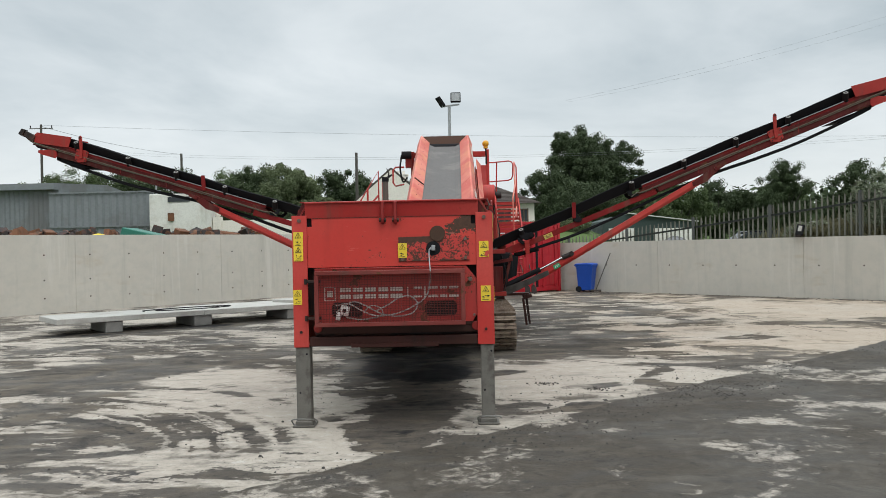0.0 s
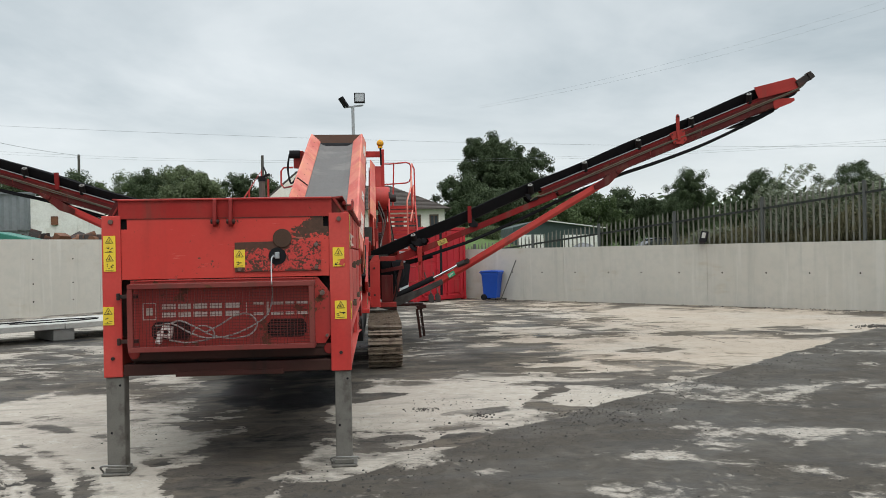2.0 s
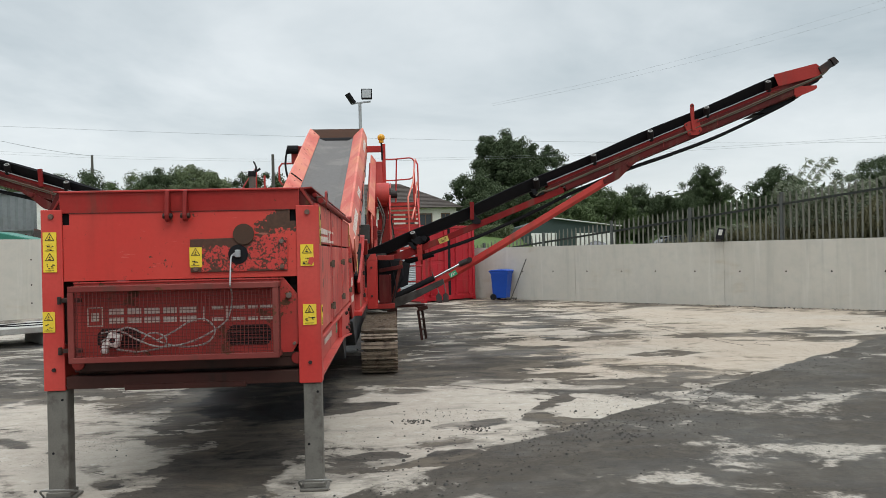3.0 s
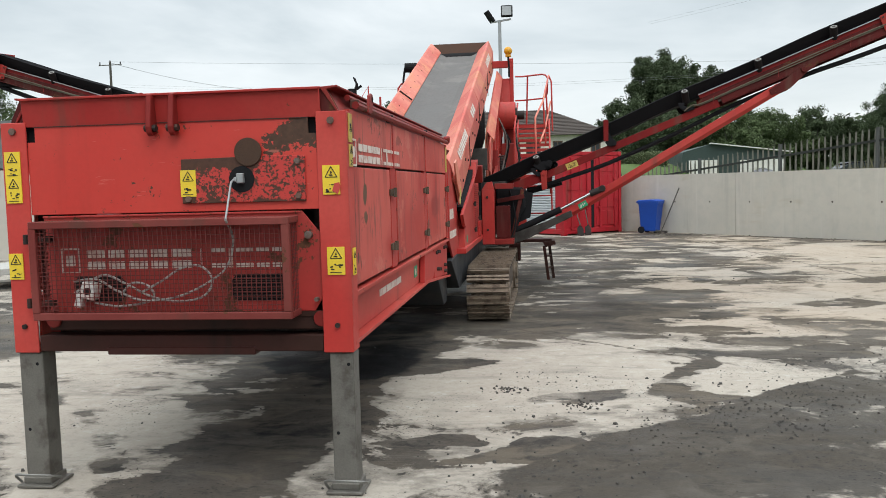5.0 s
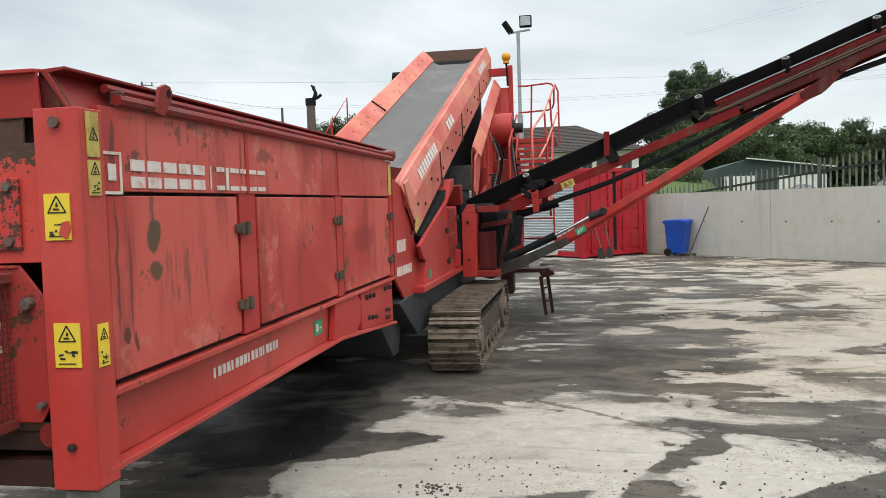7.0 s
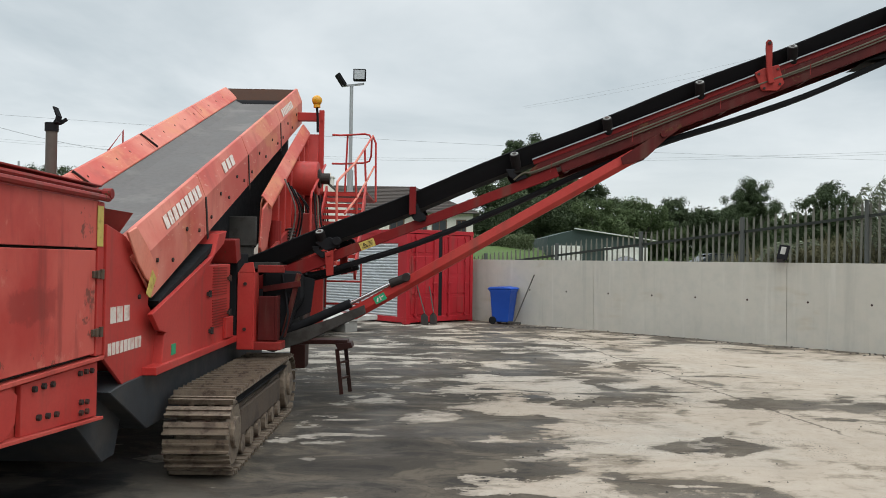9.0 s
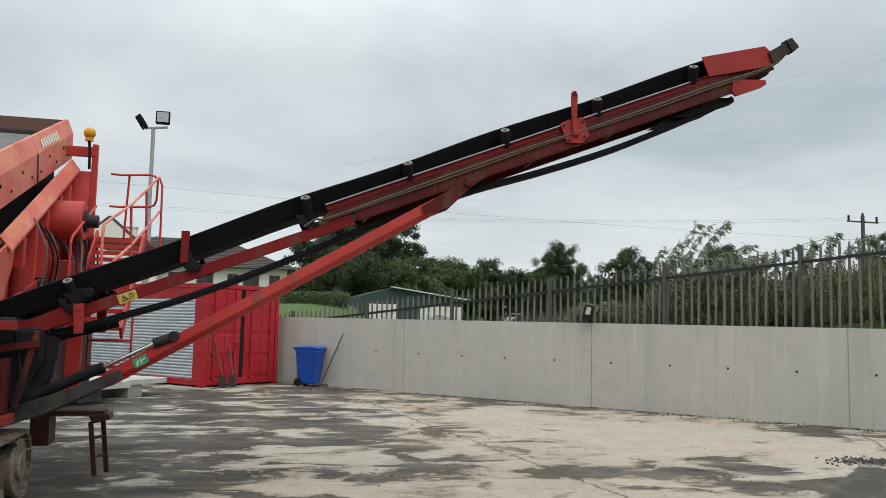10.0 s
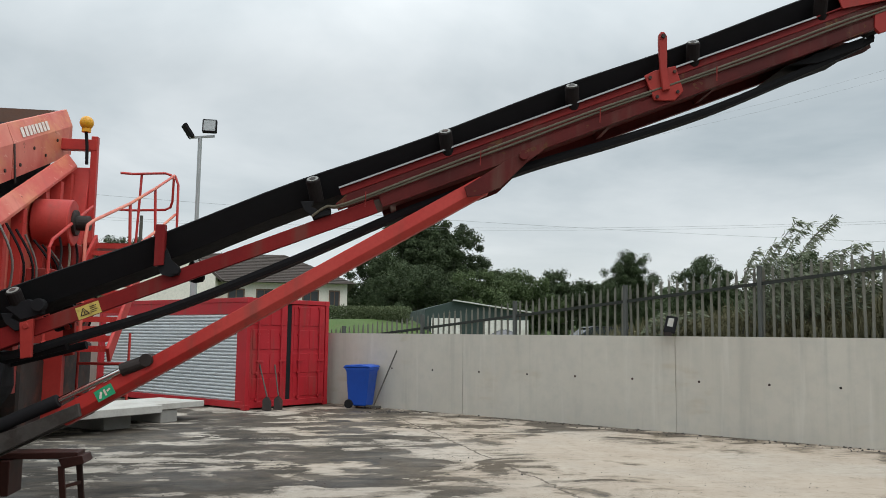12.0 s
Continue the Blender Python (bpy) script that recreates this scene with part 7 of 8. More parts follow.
def lettering():
    # the guard panel's wordmark, as plain blocks of the same size
    def bars(spans, z0, z1, y, mat, name, label):
        for i, (a, c) in enumerate(spans):
            b = B()
            h = (z1 - z0) * (0.40 if i < 5 else 0.22)
            if c - a > 0.03:
                box(b, a, c, y - 0.003, y, z1 - h, z1)
                part(name, b, mat, screener, label)
                b = B()
                box(b, a, c, y - 0.003, y, z0, z0 + h)
            else:
                box(b, a, c, y - 0.003, y, z0, z1)
            part(name, b, mat, screener, label)
    x, spans = -0.925, []
    for w in (0.098, 0.090, 0.100, 0.090, 0.109):
        spans.append((x, x + w))
        x += w + 0.020
    spans.append((-0.314, -0.306))
    x = -0.257
    for w in (0.075, 0.02, 0.090, 0.065, 0.085):
        spans.append((x, x + w))
        x += w + 0.017
    bars(spans, 1.153, 1.250, HY + 0.018, FADED_WHITE, "wordmark_block", "white block")
    b = B()
    for x0, x1, z0, z1 in ((-1.065, -0.965, 1.255, 1.262), (-1.065, -0.965, 1.135, 1.142), (-1.065, -1.058, 1.142, 1.255), (-0.972, -0.965, 1.142, 1.255), (-1.04, -0.99, 1.170, 1.225)):
        box(b, x0, x1, HY + 0.015, HY + 0.018, z0, z1)
    part("emblem_frame", b, FADED_WHITE, screener)
    # side wordmark
    def side_blocks(spans, z0, z1, xs, name, label, lean=0.0):
        for i, (a, c) in enumerate(spans):
            b = B()
            if name == "wordmark_block" and c - a > 0.03:
                h = (z1 - z0) * (0.40 if i < 5 else 0.20)
                box(b, xs, xs + 0.003, a, c, z1 - h, z1)
                part(name, b, FADED_WHITE, screener, label)
                b = B()
                box(b, xs, xs + 0.003, a, c, z0, z0 + h)
                part(name, b, FADED_WHITE, screener, label)
                continue
            prism(b, [(a, z0 + lean * (a - spans[0][0])), (c, z0 + lean * (c - spans[0][0])), (c, z1 + lean * (c - spans[0][0])), (a, z1 + lean * (a - spans[0][0]))], "x", xs, xs + 0.003)
            part(name, b, FADED_WHITE, screener, label)
    sp, y = [], 7.80
    for w in (0.09, 0.09, 0.095, 0.09, 0.10):
        sp.append((y, y + w)); y += w + 0.022
    sp.append((8.405, 8.413)); y = 8.464
    for w in (0.075, 0.024, 0.088, 0.072, 0.09, 0.09):
        sp.append((y, y + w)); y += w + 0.018
    side_blocks(sp, 1.668, 1.765, 0.4512, "wordmark_block", "white block")
    side_blocks([(7.63, 7.745)], 1.645, 1.655, 0.4512, "emblem_line", "")
    side_blocks([(7.63, 7.745)], 1.775, 1.785, 0.4512, "emblem_line", "")
    side_blocks([(7.63, 7.641)], 1.655, 1.775, 0.4512, "emblem_line", "")
    side_blocks([(7.734, 7.745)], 1.655, 1.775, 0.4512, "emblem_line", "")
    side_blocks([(7.665, 7.71)], 1.69, 1.745, 0.4512, "emblem_block", "")
    side_blocks([(8.44 + i * 0.0448, 8.44 + i * 0.0448 + (0.032 if i % 4 else 0.020)) for i in range(17)], 0.872, 0.915, 0.4062, "small_text_block", "small pale block")
    # blocks on the sloping face of the main conveyor
    for ya, yb, n in ((12.72, 13.66, 9), (14.42, 14.86, 3), (17.5, 18.3, 8)):
        for i in range(n):
            y0 = ya + i * (yb - ya) / n
            y1 = y0 + (yb - ya) / n * 0.74
            b = B()
            q = [(0.415 + 0.030 + 0.004, y0, ridge(y0) - 0.065), (0.415 + 0.030 + 0.004, y1, ridge(y1) - 0.065), (0.415 + 0.066 + 0.004, y1, ridge(y1) - 0.158), (0.415 + 0.066 + 0.004, y0, ridge(y0) - 0.158)]
            f = b.faces.new([b.verts.new(p) for p in q])
            e = bmesh.ops.extrude_face_region(b, geom=[f])
            bmesh.ops.translate(b, vec=(0.002, 0, 0.001), verts=[v for v in e["geom"] if isinstance(v, bmesh.types.BMVert)])
            bmesh.ops.recalc_face_normals(b, faces=b.faces)
            part("number_block", b, FADED_WHITE, screener, "faded white block")
    side_blocks([(11.72, 11.81), (11.83, 11.92), (11.95, 12.04)], 1.195, 1.295, 0.4622, "number_block", "white block")
    side_blocks([(11.69 + i * 0.066, 11.69 + i * 0.066 + 0.050) for i in range(9)], 1.0, 1.075, 0.4622, "small_text_block", "small white block")


hopper()
side_wall(1)
side_wall(-1)
hopper_inside()
main_conveyor()
power_side()
walkway()
side_stand()
track(0.53, 1.0, 1)
track(-1.40, -0.94, -1)
side_conveyor((0.738, 15.548), (7.688, 14.748), 0.0)
side_conveyor((-0.62, 15.73), (-8.1, 15.83), 3.7)
lettering()
b = B()
box(b, 0.4062, 0.4092, 9.76, 9.90, 0.835, 0.92)
green = part("green_label", b, GREEN, screener, "small green label with pale print")
b = B()
box(b, 0.4094, 0.4110, 9.785, 9.825, 0.855, 0.90)
box(b, 0.4094, 0.4110, 9.845, 9.88, 0.865, 0.875)
tagged(part("label_print", b, FADED_WHITE, green), "", "", "", "stuff")
warning_label(-1.289, 1.632, 0.086, 0.262, 4)
warning_label(-1.304, 1.174, 0.078, 0.134, 2)
warning_label(-0.35, 1.578, 0.080, 0.132, 2)
warning_label(0.381, 1.577, 0.086, 0.143, 2)
b = B()
prism(b, [(0.385, 1.524), (0.412, 1.507), (0.428, 1.54), (0.422, 1.565), (0.398, 1.56)], "y", HY - 0.0095, HY - 0.0085)
part("label_tear", b, RED_FRONT, screener, "torn red spot on a label")
warning_label(0.391, 1.180, 0.088, 0.137, 2)
warning_label(7.568, 1.83, 0.062, 0.14, 1, "side", True)
warning_label(7.568, 1.695, 0.062, 0.11, 2, "side", True)
warning_label(7.568, 1.17, 0.055, 0.135, 2, "side")
b = B()
box(b, 0.4545, 0.458, 11.515, 11.60, 1.665, 1.905)
part("warning_label", b, OLD_YELLOW, screener, "worn narrow yellow label")

# ---- trees, bank and distance ----
def leaf_material(name, a, b2):
    k = Nodes(name)
    isl = k.n.new("ShaderNodeNewGeometry").outputs["Random Per Island"]
    c = k.mix(isl, a, b2)
    c = k.mix(k.step(k.noise(0.5, 3), 0.35, 0.7, 0, 0.35), c, [v * 0.6 for v in a])
    return k.done(c, 0.8, spec=0.12)


LEAF_DARK = leaf_material("dark_tree_leaves", (0.042, 0.060, 0.031), (0.080, 0.104, 0.054))
LEAF_MID = leaf_material("mid_green_leaves", (0.058, 0.084, 0.036), (0.105, 0.138, 0.064))
LEAF_PALE = leaf_material("silvery_willow_leaves", (0.125, 0.150, 0.090), (0.25, 0.28, 0.20))
LEAF_DRY = leaf_material("dry_bank_weeds", (0.088, 0.084, 0.044), (0.155, 0.143, 0.083))
LEAF_HEDGE = leaf_material("greyish_bush_leaves", (0.085, 0.110, 0.055), (0.150, 0.175, 0.095))


def leaf_quads(rng, centres, radii, count, size, flat=0.75):
    """Corner points of many small leaf faces, thick towards the outside of each clump."""
    V = []
    for c, r in zip(centres, radii):
        d = rng.normal(size=(count, 3))
        d /= np.linalg.norm(d, axis=1)[:, None]
        rad = r * (0.25 + 0.95 * rng.random(count) ** 0.8)[:, None]
        p = np.asarray(c) + d * rad * np.array([1, 1, flat])
        n = d + 0.55 * rng.normal(size=(count, 3)); n /= np.linalg.norm(n, axis=1)[:, None]
        a = np.cross(n, rng.normal(size=(count, 3))); a /= np.linalg.norm(a, axis=1)[:, None]
        e = np.cross(n, a)
        s = size * (0.6 + 0.8 * rng.random(count))[:, None]
        V.append(np.stack([p - a * s, p + e * s * 0.55, p + a * s, p - e * s * 0.55], axis=1).reshape(-1, 3))
    V = np.concatenate(V)
    return V, np.arange(len(V)).reshape(-1, 4)


def leaf_mesh(name, V, F, material):
    me = bpy.data.meshes.new(name)
    me.from_pydata(V.tolist(), [], F.tolist())
    me.materials.append(material)
    return me


def tree(seed, x, y, height, spread, leaves=LEAF_DARK, clumps=34, per=190, size=0.30, low=0.18, label="leafy deciduous tree with a dense dark green crown", group="trees behind the yard"):
    rng = np.random.default_rng(seed)
    z0 = terrain(x, y) - 0.15
    t = thing("tree", (x, y, z0), label, "tree", group)
    b = B()
    top = Vector((x, y, z0 + height * 0.75))
    pipe_r = height * 0.022
    tube(b, (x, y, z0), (x, y, z0 + height * 0.35), pipe_r * 1.4, 10, pipe_r)
    tube(b, (x, y, z0 + height * 0.35), top, pipe_r, 8, pipe_r * 0.3)
    # a few great lobes carry the clumps, so that the outline is lumpy with gaps between
    lobes = []
    n_l = 15
    for i in range(n_l):
        f = (i + 0.5) / n_l
        prof = math.sin(math.pi * min(1, 0.20 + 0.72 * f)) ** 0.7
        ang = i * 2.39996 + rng.normal() * 0.35
        rr = spread * prof * (0.34 + 0.34 * rng.random())
        lobes.append((x + rr * math.cos(ang), y + rr * math.sin(ang), z0 + height * (low + 0.10 + (0.84 - low) * f), spread * (0.42 + 0.16 * rng.random()) * (0.72 + 0.33 * prof)))
    cs, rs = [], []
    many = int(clumps * 4.2)
    for i in range(many):
        lx, ly, lz, lr = lobes[i % n_l]
        d = rng.normal(size=3)
        d /= np.linalg.norm(d)
        q = lr * (0.35 + 0.70 * rng.random() ** 0.5)
        c = (lx + d[0] * q, ly + d[1] * q, max(z0 + height * 0.08, lz + d[2] * q * 0.85))
        cs.append(c)
        rs.append(spread * (0.09 + 0.12 * rng.random()))
        if i % 11 == 0:
            tube(b, (x, y, z0 + height * 0.32), c, pipe_r * 0.45, 6, pipe_r * 0.1)
    part("trunk", b, WOODP, t, "", 0, True)
    V, F = leaf_quads(rng, cs, rs, int(per * 1.6), size * 0.27, 0.85)
    V -= np.array([x, y, z0])
    ob = new("crown", leaf_mesh("crown", V, F, leaves))
    ob.parent = t
    return t


# the great tree and its neighbours
tree(1, 11.8, 80, 11.7, 3.7, LEAF_DARK, 64, 260, 0.34)
tree(2, 15.2, 83, 10.5, 3.8, LEAF_DARK, 52, 240, 0.32)
tree(24, -10.4, 47, 2.3, 2.0, LEAF_DARK, 26, 160, 0.18)
tree(22, 19.6, 80, 6.4, 2.3, LEAF_DARK, 30, 200, 0.26)
tree(23, 25.0, 70, 4.8, 1.6, LEAF_DARK, 26, 170, 0.22)
tree(3, 8.8, 77, 7.2, 3.4, LEAF_DARK, 40, 220, 0.32)
tree(4, 26.35, 66.9, 6.9, 2.5, LEAF_DARK, 44, 200, 0.20)
tree(5, 22.8, 72, 5.5, 3.2, LEAF_DARK, 30, 180, 0.28)
tree(6, 19.0, 70, 5.5, 3.0, LEAF_MID, 30, 180, 0.28)
tree(7, 34.0, 70.3, 6.8, 3.2, LEAF_DARK, 32, 190, 0.28)
tree(8, 44.0, 72, 7.4, 4.0, LEAF_DARK, 32, 190, 0.30)
tree(9, 57.0, 66, 7.0, 3.4, LEAF_MID, 34, 190, 0.30)
tree(10, 30.5, 78, 6.0, 3.4, LEAF_MID, 28, 180, 0.30)
tree(11, -12.6, 63.5, 5.6, 3.2, LEAF_HEDGE, 48, 220, 0.28, 0.05)
tree(12, -9.8, 71, 5.9, 3.0, LEAF_DARK, 34, 200, 0.30)
tree(13, -17.0, 72, 6.0, 3.6, LEAF_DARK, 32, 190, 0.30)
tree(14, -44.0, 62, 9.0, 5.2, LEAF_MID, 44, 220, 0.32)
tree(15, -22.5, 82, 6.5, 4.6, LEAF_MID, 30, 190, 0.32)
tree(16, -29.0, 84, 6.5, 4.8, LEAF_DARK, 30, 190, 0.32)
tree(17, -36.5, 82, 6.2, 4.8, LEAF_MID, 30, 190, 0.32)
tree(25, -41.5, 84, 6.3, 4.4, LEAF_MID, 40, 200, 0.32, 0.03)
tree(26, -33.0, 83, 6.0, 4.4, LEAF_DARK, 40, 200, 0.32, 0.03)
tree(27, -37.5, 91, 6.8, 4.8, LEAF_DARK, 40, 200, 0.32, 0.03)
tree(18, -4.5, 80, 5.0, 3.8, LEAF_DARK, 32, 190, 0.32)
tree(19, 1.5, 86, 6.0, 4.4, LEAF_DARK, 30, 190, 0.32)
tree(20, 14.6, 64, 4.7, 2.8, LEAF_MID, 28, 180, 0.26)
tree(21, 10.6, 66, 5.1, 3.4, LEAF_DARK, 30, 190, 0.28)


def far_wood():
    """A long belt of distant trees, not countable."""
    rng = np.random.default_rng(77)
    cs, rs = [], []
    for i in range(420):
        ang = radians(-62 + 124 * i / 419)
        d = 150 + 45 * rng.random()
        x, y = d * math.sin(ang), d * math.cos(ang)
        cs.append((x, y, terrain(x, y) + 2.2 + 2.6 * rng.random()))
        rs.append(3.2 + 2.2 * rng.random())
    V, F = leaf_quads(rng, cs, rs, 90, 0.75, 0.8)
    tagged(new("far_woodland", leaf_mesh("far_woodland", V, F, LEAF_DARK)), "distant belt of dark green woodland", "woodland", "", "stuff")


far_wood()


def bank():
    """Weeds and scrub on the slope behind the fence."""
    rng = np.random.default_rng(21)
    V, n = [], 3600
    s = rng.uniform(1.2, 22, n)
    d = 0.75 + rng.random(n) ** 1.6 * 8.0
    for si, di in zip(s, d):
        p = J1 + RD * si + RN * di
        z = terrain(p.x, p.y)
        tall = (0.35 + 0.75 * rng.random()) * (0.62 + 0.012 * max(0, si)) * (1.25 if di > 1.5 else 0.8)
        for _ in range(13):
            a = rng.uniform(0, 6.283)
            lean = rng.normal(size=2) * 0.22 * tall
            w = 0.007 + 0.010 * rng.random()
            ca, sa = math.cos(a) * w, math.sin(a) * w
            f0, f1 = rng.random() * 0.5, 0.5 + rng.random() * 0.5
            ox, oy = rng.normal(size=2) * 0.10
            x0, y0 = p.x + ox, p.y + oy
            V += [(x0 + lean[0] * f0 - ca, y0 + lean[1] * f0 - sa, z + tall * f0 - 0.05), (x0 + lean[0] * f0 + ca, y0 + lean[1] * f0 + sa, z + tall * f0 - 0.05),
                  (x0 + lean[0] * f1 + ca * 0.4, y0 + lean[1] * f1 + sa * 0.4, z + tall * f1), (x0 + lean[0] * f1 - ca * 0.4, y0 + lean[1] * f1 - sa * 0.4, z + tall * f1)]
    V = np.array(V)
    tagged(new("bank_weeds", leaf_mesh("bank_weeds", V, np.arange(len(V)).reshape(-1, 4), LEAF_DRY)), "dry grass and weeds on the bank behind the fence", "weeds", "", "stuff")
    cs, rs = [], []
    for i in range(330):
        si, di = rng.uniform(1.5, 24), 0.8 + rng.random() ** 1.5 * 7
        p = J1 + RD * si + RN * di
        cs.append((p.x, p.y, terrain(p.x, p.y) + (0.10 + 0.55 * rng.random()) * min(1.0, 0.4 + 0.1 * si)))
        rs.append(0.22 + 0.26 * rng.random())
    W, F = leaf_quads(rng, cs, rs, 340, 0.028)
    tagged(new("bank_scrub", leaf_mesh("bank_scrub", W, F, LEAF_DRY)), "olive weeds and scrub on the bank", "scrub", "", "stuff")


bank()


def sapling(seed, s, d, height, lean):
    """A young willow bent by the wind: thin arching stems with feathery silvery leaves."""
    rng = np.random.default_rng(seed)
    p = J1 + RD * s + RN * d
    z0 = terrain(p.x, p.y)
    t = thing("willow_sapling", (p.x, p.y, z0), "wind-bent young willow with silvery drooping leaves", "sapling", "young willows")
    b = B()
    V = []
    for k in range(6):
        h = height * (0.55 + 0.45 * rng.random())
        a = rng.normal(size=2) * 0.17
        base = rng.normal(size=2) * 0.16
        pts = []
        for i in range(15):
            f = i / 14
            bend = lean * h * (0.25 * f + 0.75 * f ** 2.6)
            pts.append(p + Vector((base[0] + a[0] * f * h + RD.x * bend, base[1] + a[1] * f * h + RD.y * bend, z0 + h * (f - 0.30 * abs(lean) * f ** 4))))
        pipe(b, pts, 0.006, 5)
        for i in range(6, 15):
            for j in range(24):
                q = Vector(pts[i]) + Vector(rng.normal(size=3) * 0.035)
                dirv = Vector((RD.x * (0.35 + lean), RD.y * (0.35 + lean), -0.40)) + Vector(rng.normal(size=3) * 0.38)
                dirv.normalize()
                side = dirv.cross(Vector(rng.normal(size=3))).normalized()
                ln = 0.09 + 0.09 * rng.random()
                V += [q, q + dirv * ln * 0.5 + side * 0.013, q + dirv * ln, q + dirv * ln * 0.5 - side * 0.013]
    tagged(part("stem", b, WOODP, t), "", "", "", "stuff")
    V = np.array([tuple(v) for v in V]) - np.array([p.x, p.y, z0])
    ob = new("foliage", leaf_mesh("foliage", V, np.arange(len(V)).reshape(-1, 4), LEAF_PALE))
    ob.parent = t


for i, (s, d, h, lean) in enumerate(((3.3, 1.3, 1.35, 0.75), (5.45, 1.2, 2.65, 0.26), (5.75, 1.4, 2.75, 0.32), (5.95, 1.1, 2.3, 0.5), (6.35, 1.3, 2.4, 0.65), (6.9, 1.2, 1.9, 0.6), (8.3, 1.4, 2.1, 0.3), (10.2, 1.5, 1.9, 0.4))):
    sapling(300 + i, s, d, h, lean)

# ---- houses, sheds, poles ----
RENDER_WALL = plain("cream_house_render", (0.72, 0.68, 0.62), 0.9, 0, 0.08, 1.2, 0.15)
ROOF = plain("dark_brown_roof_tiles", (0.075, 0.062, 0.055), 0.85, 0, 0.25, 2.5, 0.5)
GLASS = plain("dark_window_glass", (0.03, 0.035, 0.04), 0.08, 0, 0.2, 1, 0.02)
TIMBER = plain("brown_window_frame", (0.12, 0.07, 0.04), 0.6, 0, 0.2, 4)
SHEET = plain("grey_corrugated_sheet", (0.20, 0.215, 0.225), 0.55, 0.2, 0.15, 0.8, 0.1, (0.15, 0.15, 0.15))
DARKSHEET = plain("dark_green_sheet", (0.035, 0.055, 0.05), 0.55, 0.1, 0.2, 1)
CABIN = plain("off_white_cabin_paint", (0.66, 0.65, 0.61), 0.7, 0, 0.08, 1.5, 0.1, (0.5, 0.47, 0.42))
RUST = plain("rusty_scrap", (0.17, 0.075, 0.04), 0.8, 0.2, 0.5, 3, 0.4, (0.06, 0.04, 0.03))
TARP = plain("green_tarpaulin", (0.03, 0.16, 0.12), 0.5, 0, 0.2, 3)
GRAVEL = plain("grey_gravel", (0.16, 0.16, 0.165), 0.95, 0, 0.3, 6, 0.6)


def house():
    x0, x1, y0, y1 = -6.6, 5.2, 55.0, 62.5
    zb, ze, zr = 1.9, 4.55, 6.35
    h = thing("house", ((x0 + x1) / 2, y0, zb), "cream rendered bungalow with a dark tiled hipped roof", "house")
    b = B()
    box(b, x0, x1, y0, y1, zb - 0.5, ze)
    part("wall", b, RENDER_WALL, h)
    ym = (y0 + y1) / 2
    o = 0.45
    vs = [(x0 - o, y0 - o, ze - 0.1), (x1 + o, y0 - o, ze - 0.1), (x1 + o, y1 + o, ze - 0.1), (x0 - o, y1 + o, ze - 0.1), (x0 + 0.6, ym, zr), (x1 - 3.6, ym, zr)]
    b = B()
    v = [b.verts.new(p) for p in vs]
    fs = [b.faces.new([v[i] for i in f]) for f in ((0, 1, 5, 4), (1, 2, 5), (2, 3, 4, 5), (3, 0, 4), (3, 2, 1, 0))]
    bmesh.ops.recalc_face_normals(b, faces=fs)
    roof = part("roof", b, ROOF, h, "dark brown tiled roof")
    b = B()
    for i in range(18):
        f = i / 18
        ya, za = y0 - o + (ym - y0 + o) * f, ze - 0.1 + (zr - ze + 0.1) * f
        xl, xr = x0 - o + (0.6 + o) * f, x1 + o - (3.6 + o) * f
        beam(b, (xl, ya, za + 0.015), (xr, ya, za + 0.015), 0.05, 0.025)
    part("tile_course", b, ROOF, roof)
    for cx, w in ((-3.95, 0.95),):
        b = B()
        box(b, cx - w / 2, cx + w / 2, ym - 0.35, ym + 0.35, zr - 1.2, zr + 0.45)
        box(b, cx - w / 2 - 0.06, cx + w / 2 + 0.06, ym - 0.41, ym + 0.41, zr + 0.45, zr + 0.55)
        for px in (cx - 0.2, cx + 0.2):
            tube(b, (px, ym, zr + 0.55), (px, ym, zr + 0.8), 0.11, 8)
        part("chimney", b, RENDER_WALL, roof, "", 0.01)
    # gable wing towards the yard
    b = B()
    prism(b, [(-6.7, zb - 0.5), (-1.75, zb - 0.5), (-1.75, 4.62), (-4.2, 6.75), (-6.7, 4.62)], "y", 53.4, 55.2)
    part("gable_wing", b, RENDER_WALL, h, "cream rendered gable wing")
    for sx in (-1, 1):
        b = B()
        beam(b, (-4.2 + sx * 2.75, 54.4, 4.45), (-4.2, 54.4, 6.84), 2.0, 0.12)
        part("wing_roof", b, ROOF, h)
    for wx, ww in ((-0.8, 0.9), (0.7, 0.9), (2.2, 0.6), (3.2, 0.9), (4.5, 0.6)):
        b = B()
        box(b, wx - ww / 2, wx + ww / 2, y0 - 0.02, y0 + 0.04, 2.95, 4.1)
        win = part("window", b, TIMBER, h, "brown framed window")
        b = B()
        box(b, wx - ww / 2 + 0.07, wx - 0.03, y0 - 0.035, y0 - 0.021, 3.03, 4.02)
        box(b, wx + 0.03, wx + ww / 2 - 0.07, y0 - 0.035, y0 - 0.021, 3.03, 4.02)
        part("pane", b, GLASS, win)


house()


def corrugated(bm, x0, x1, y, z0, z1, pitch=0.25, depth=0.06):
    n = int((x1 - x0) / pitch * 2)
    pts = [(x0 + i * (x1 - x0) / n, y + (depth if i % 2 else 0.0)) for i in range(n + 1)]
    prism(bm, pts + [(x1, y + depth + 0.05), (x0, y + depth + 0.05)], "z", z0, z1)


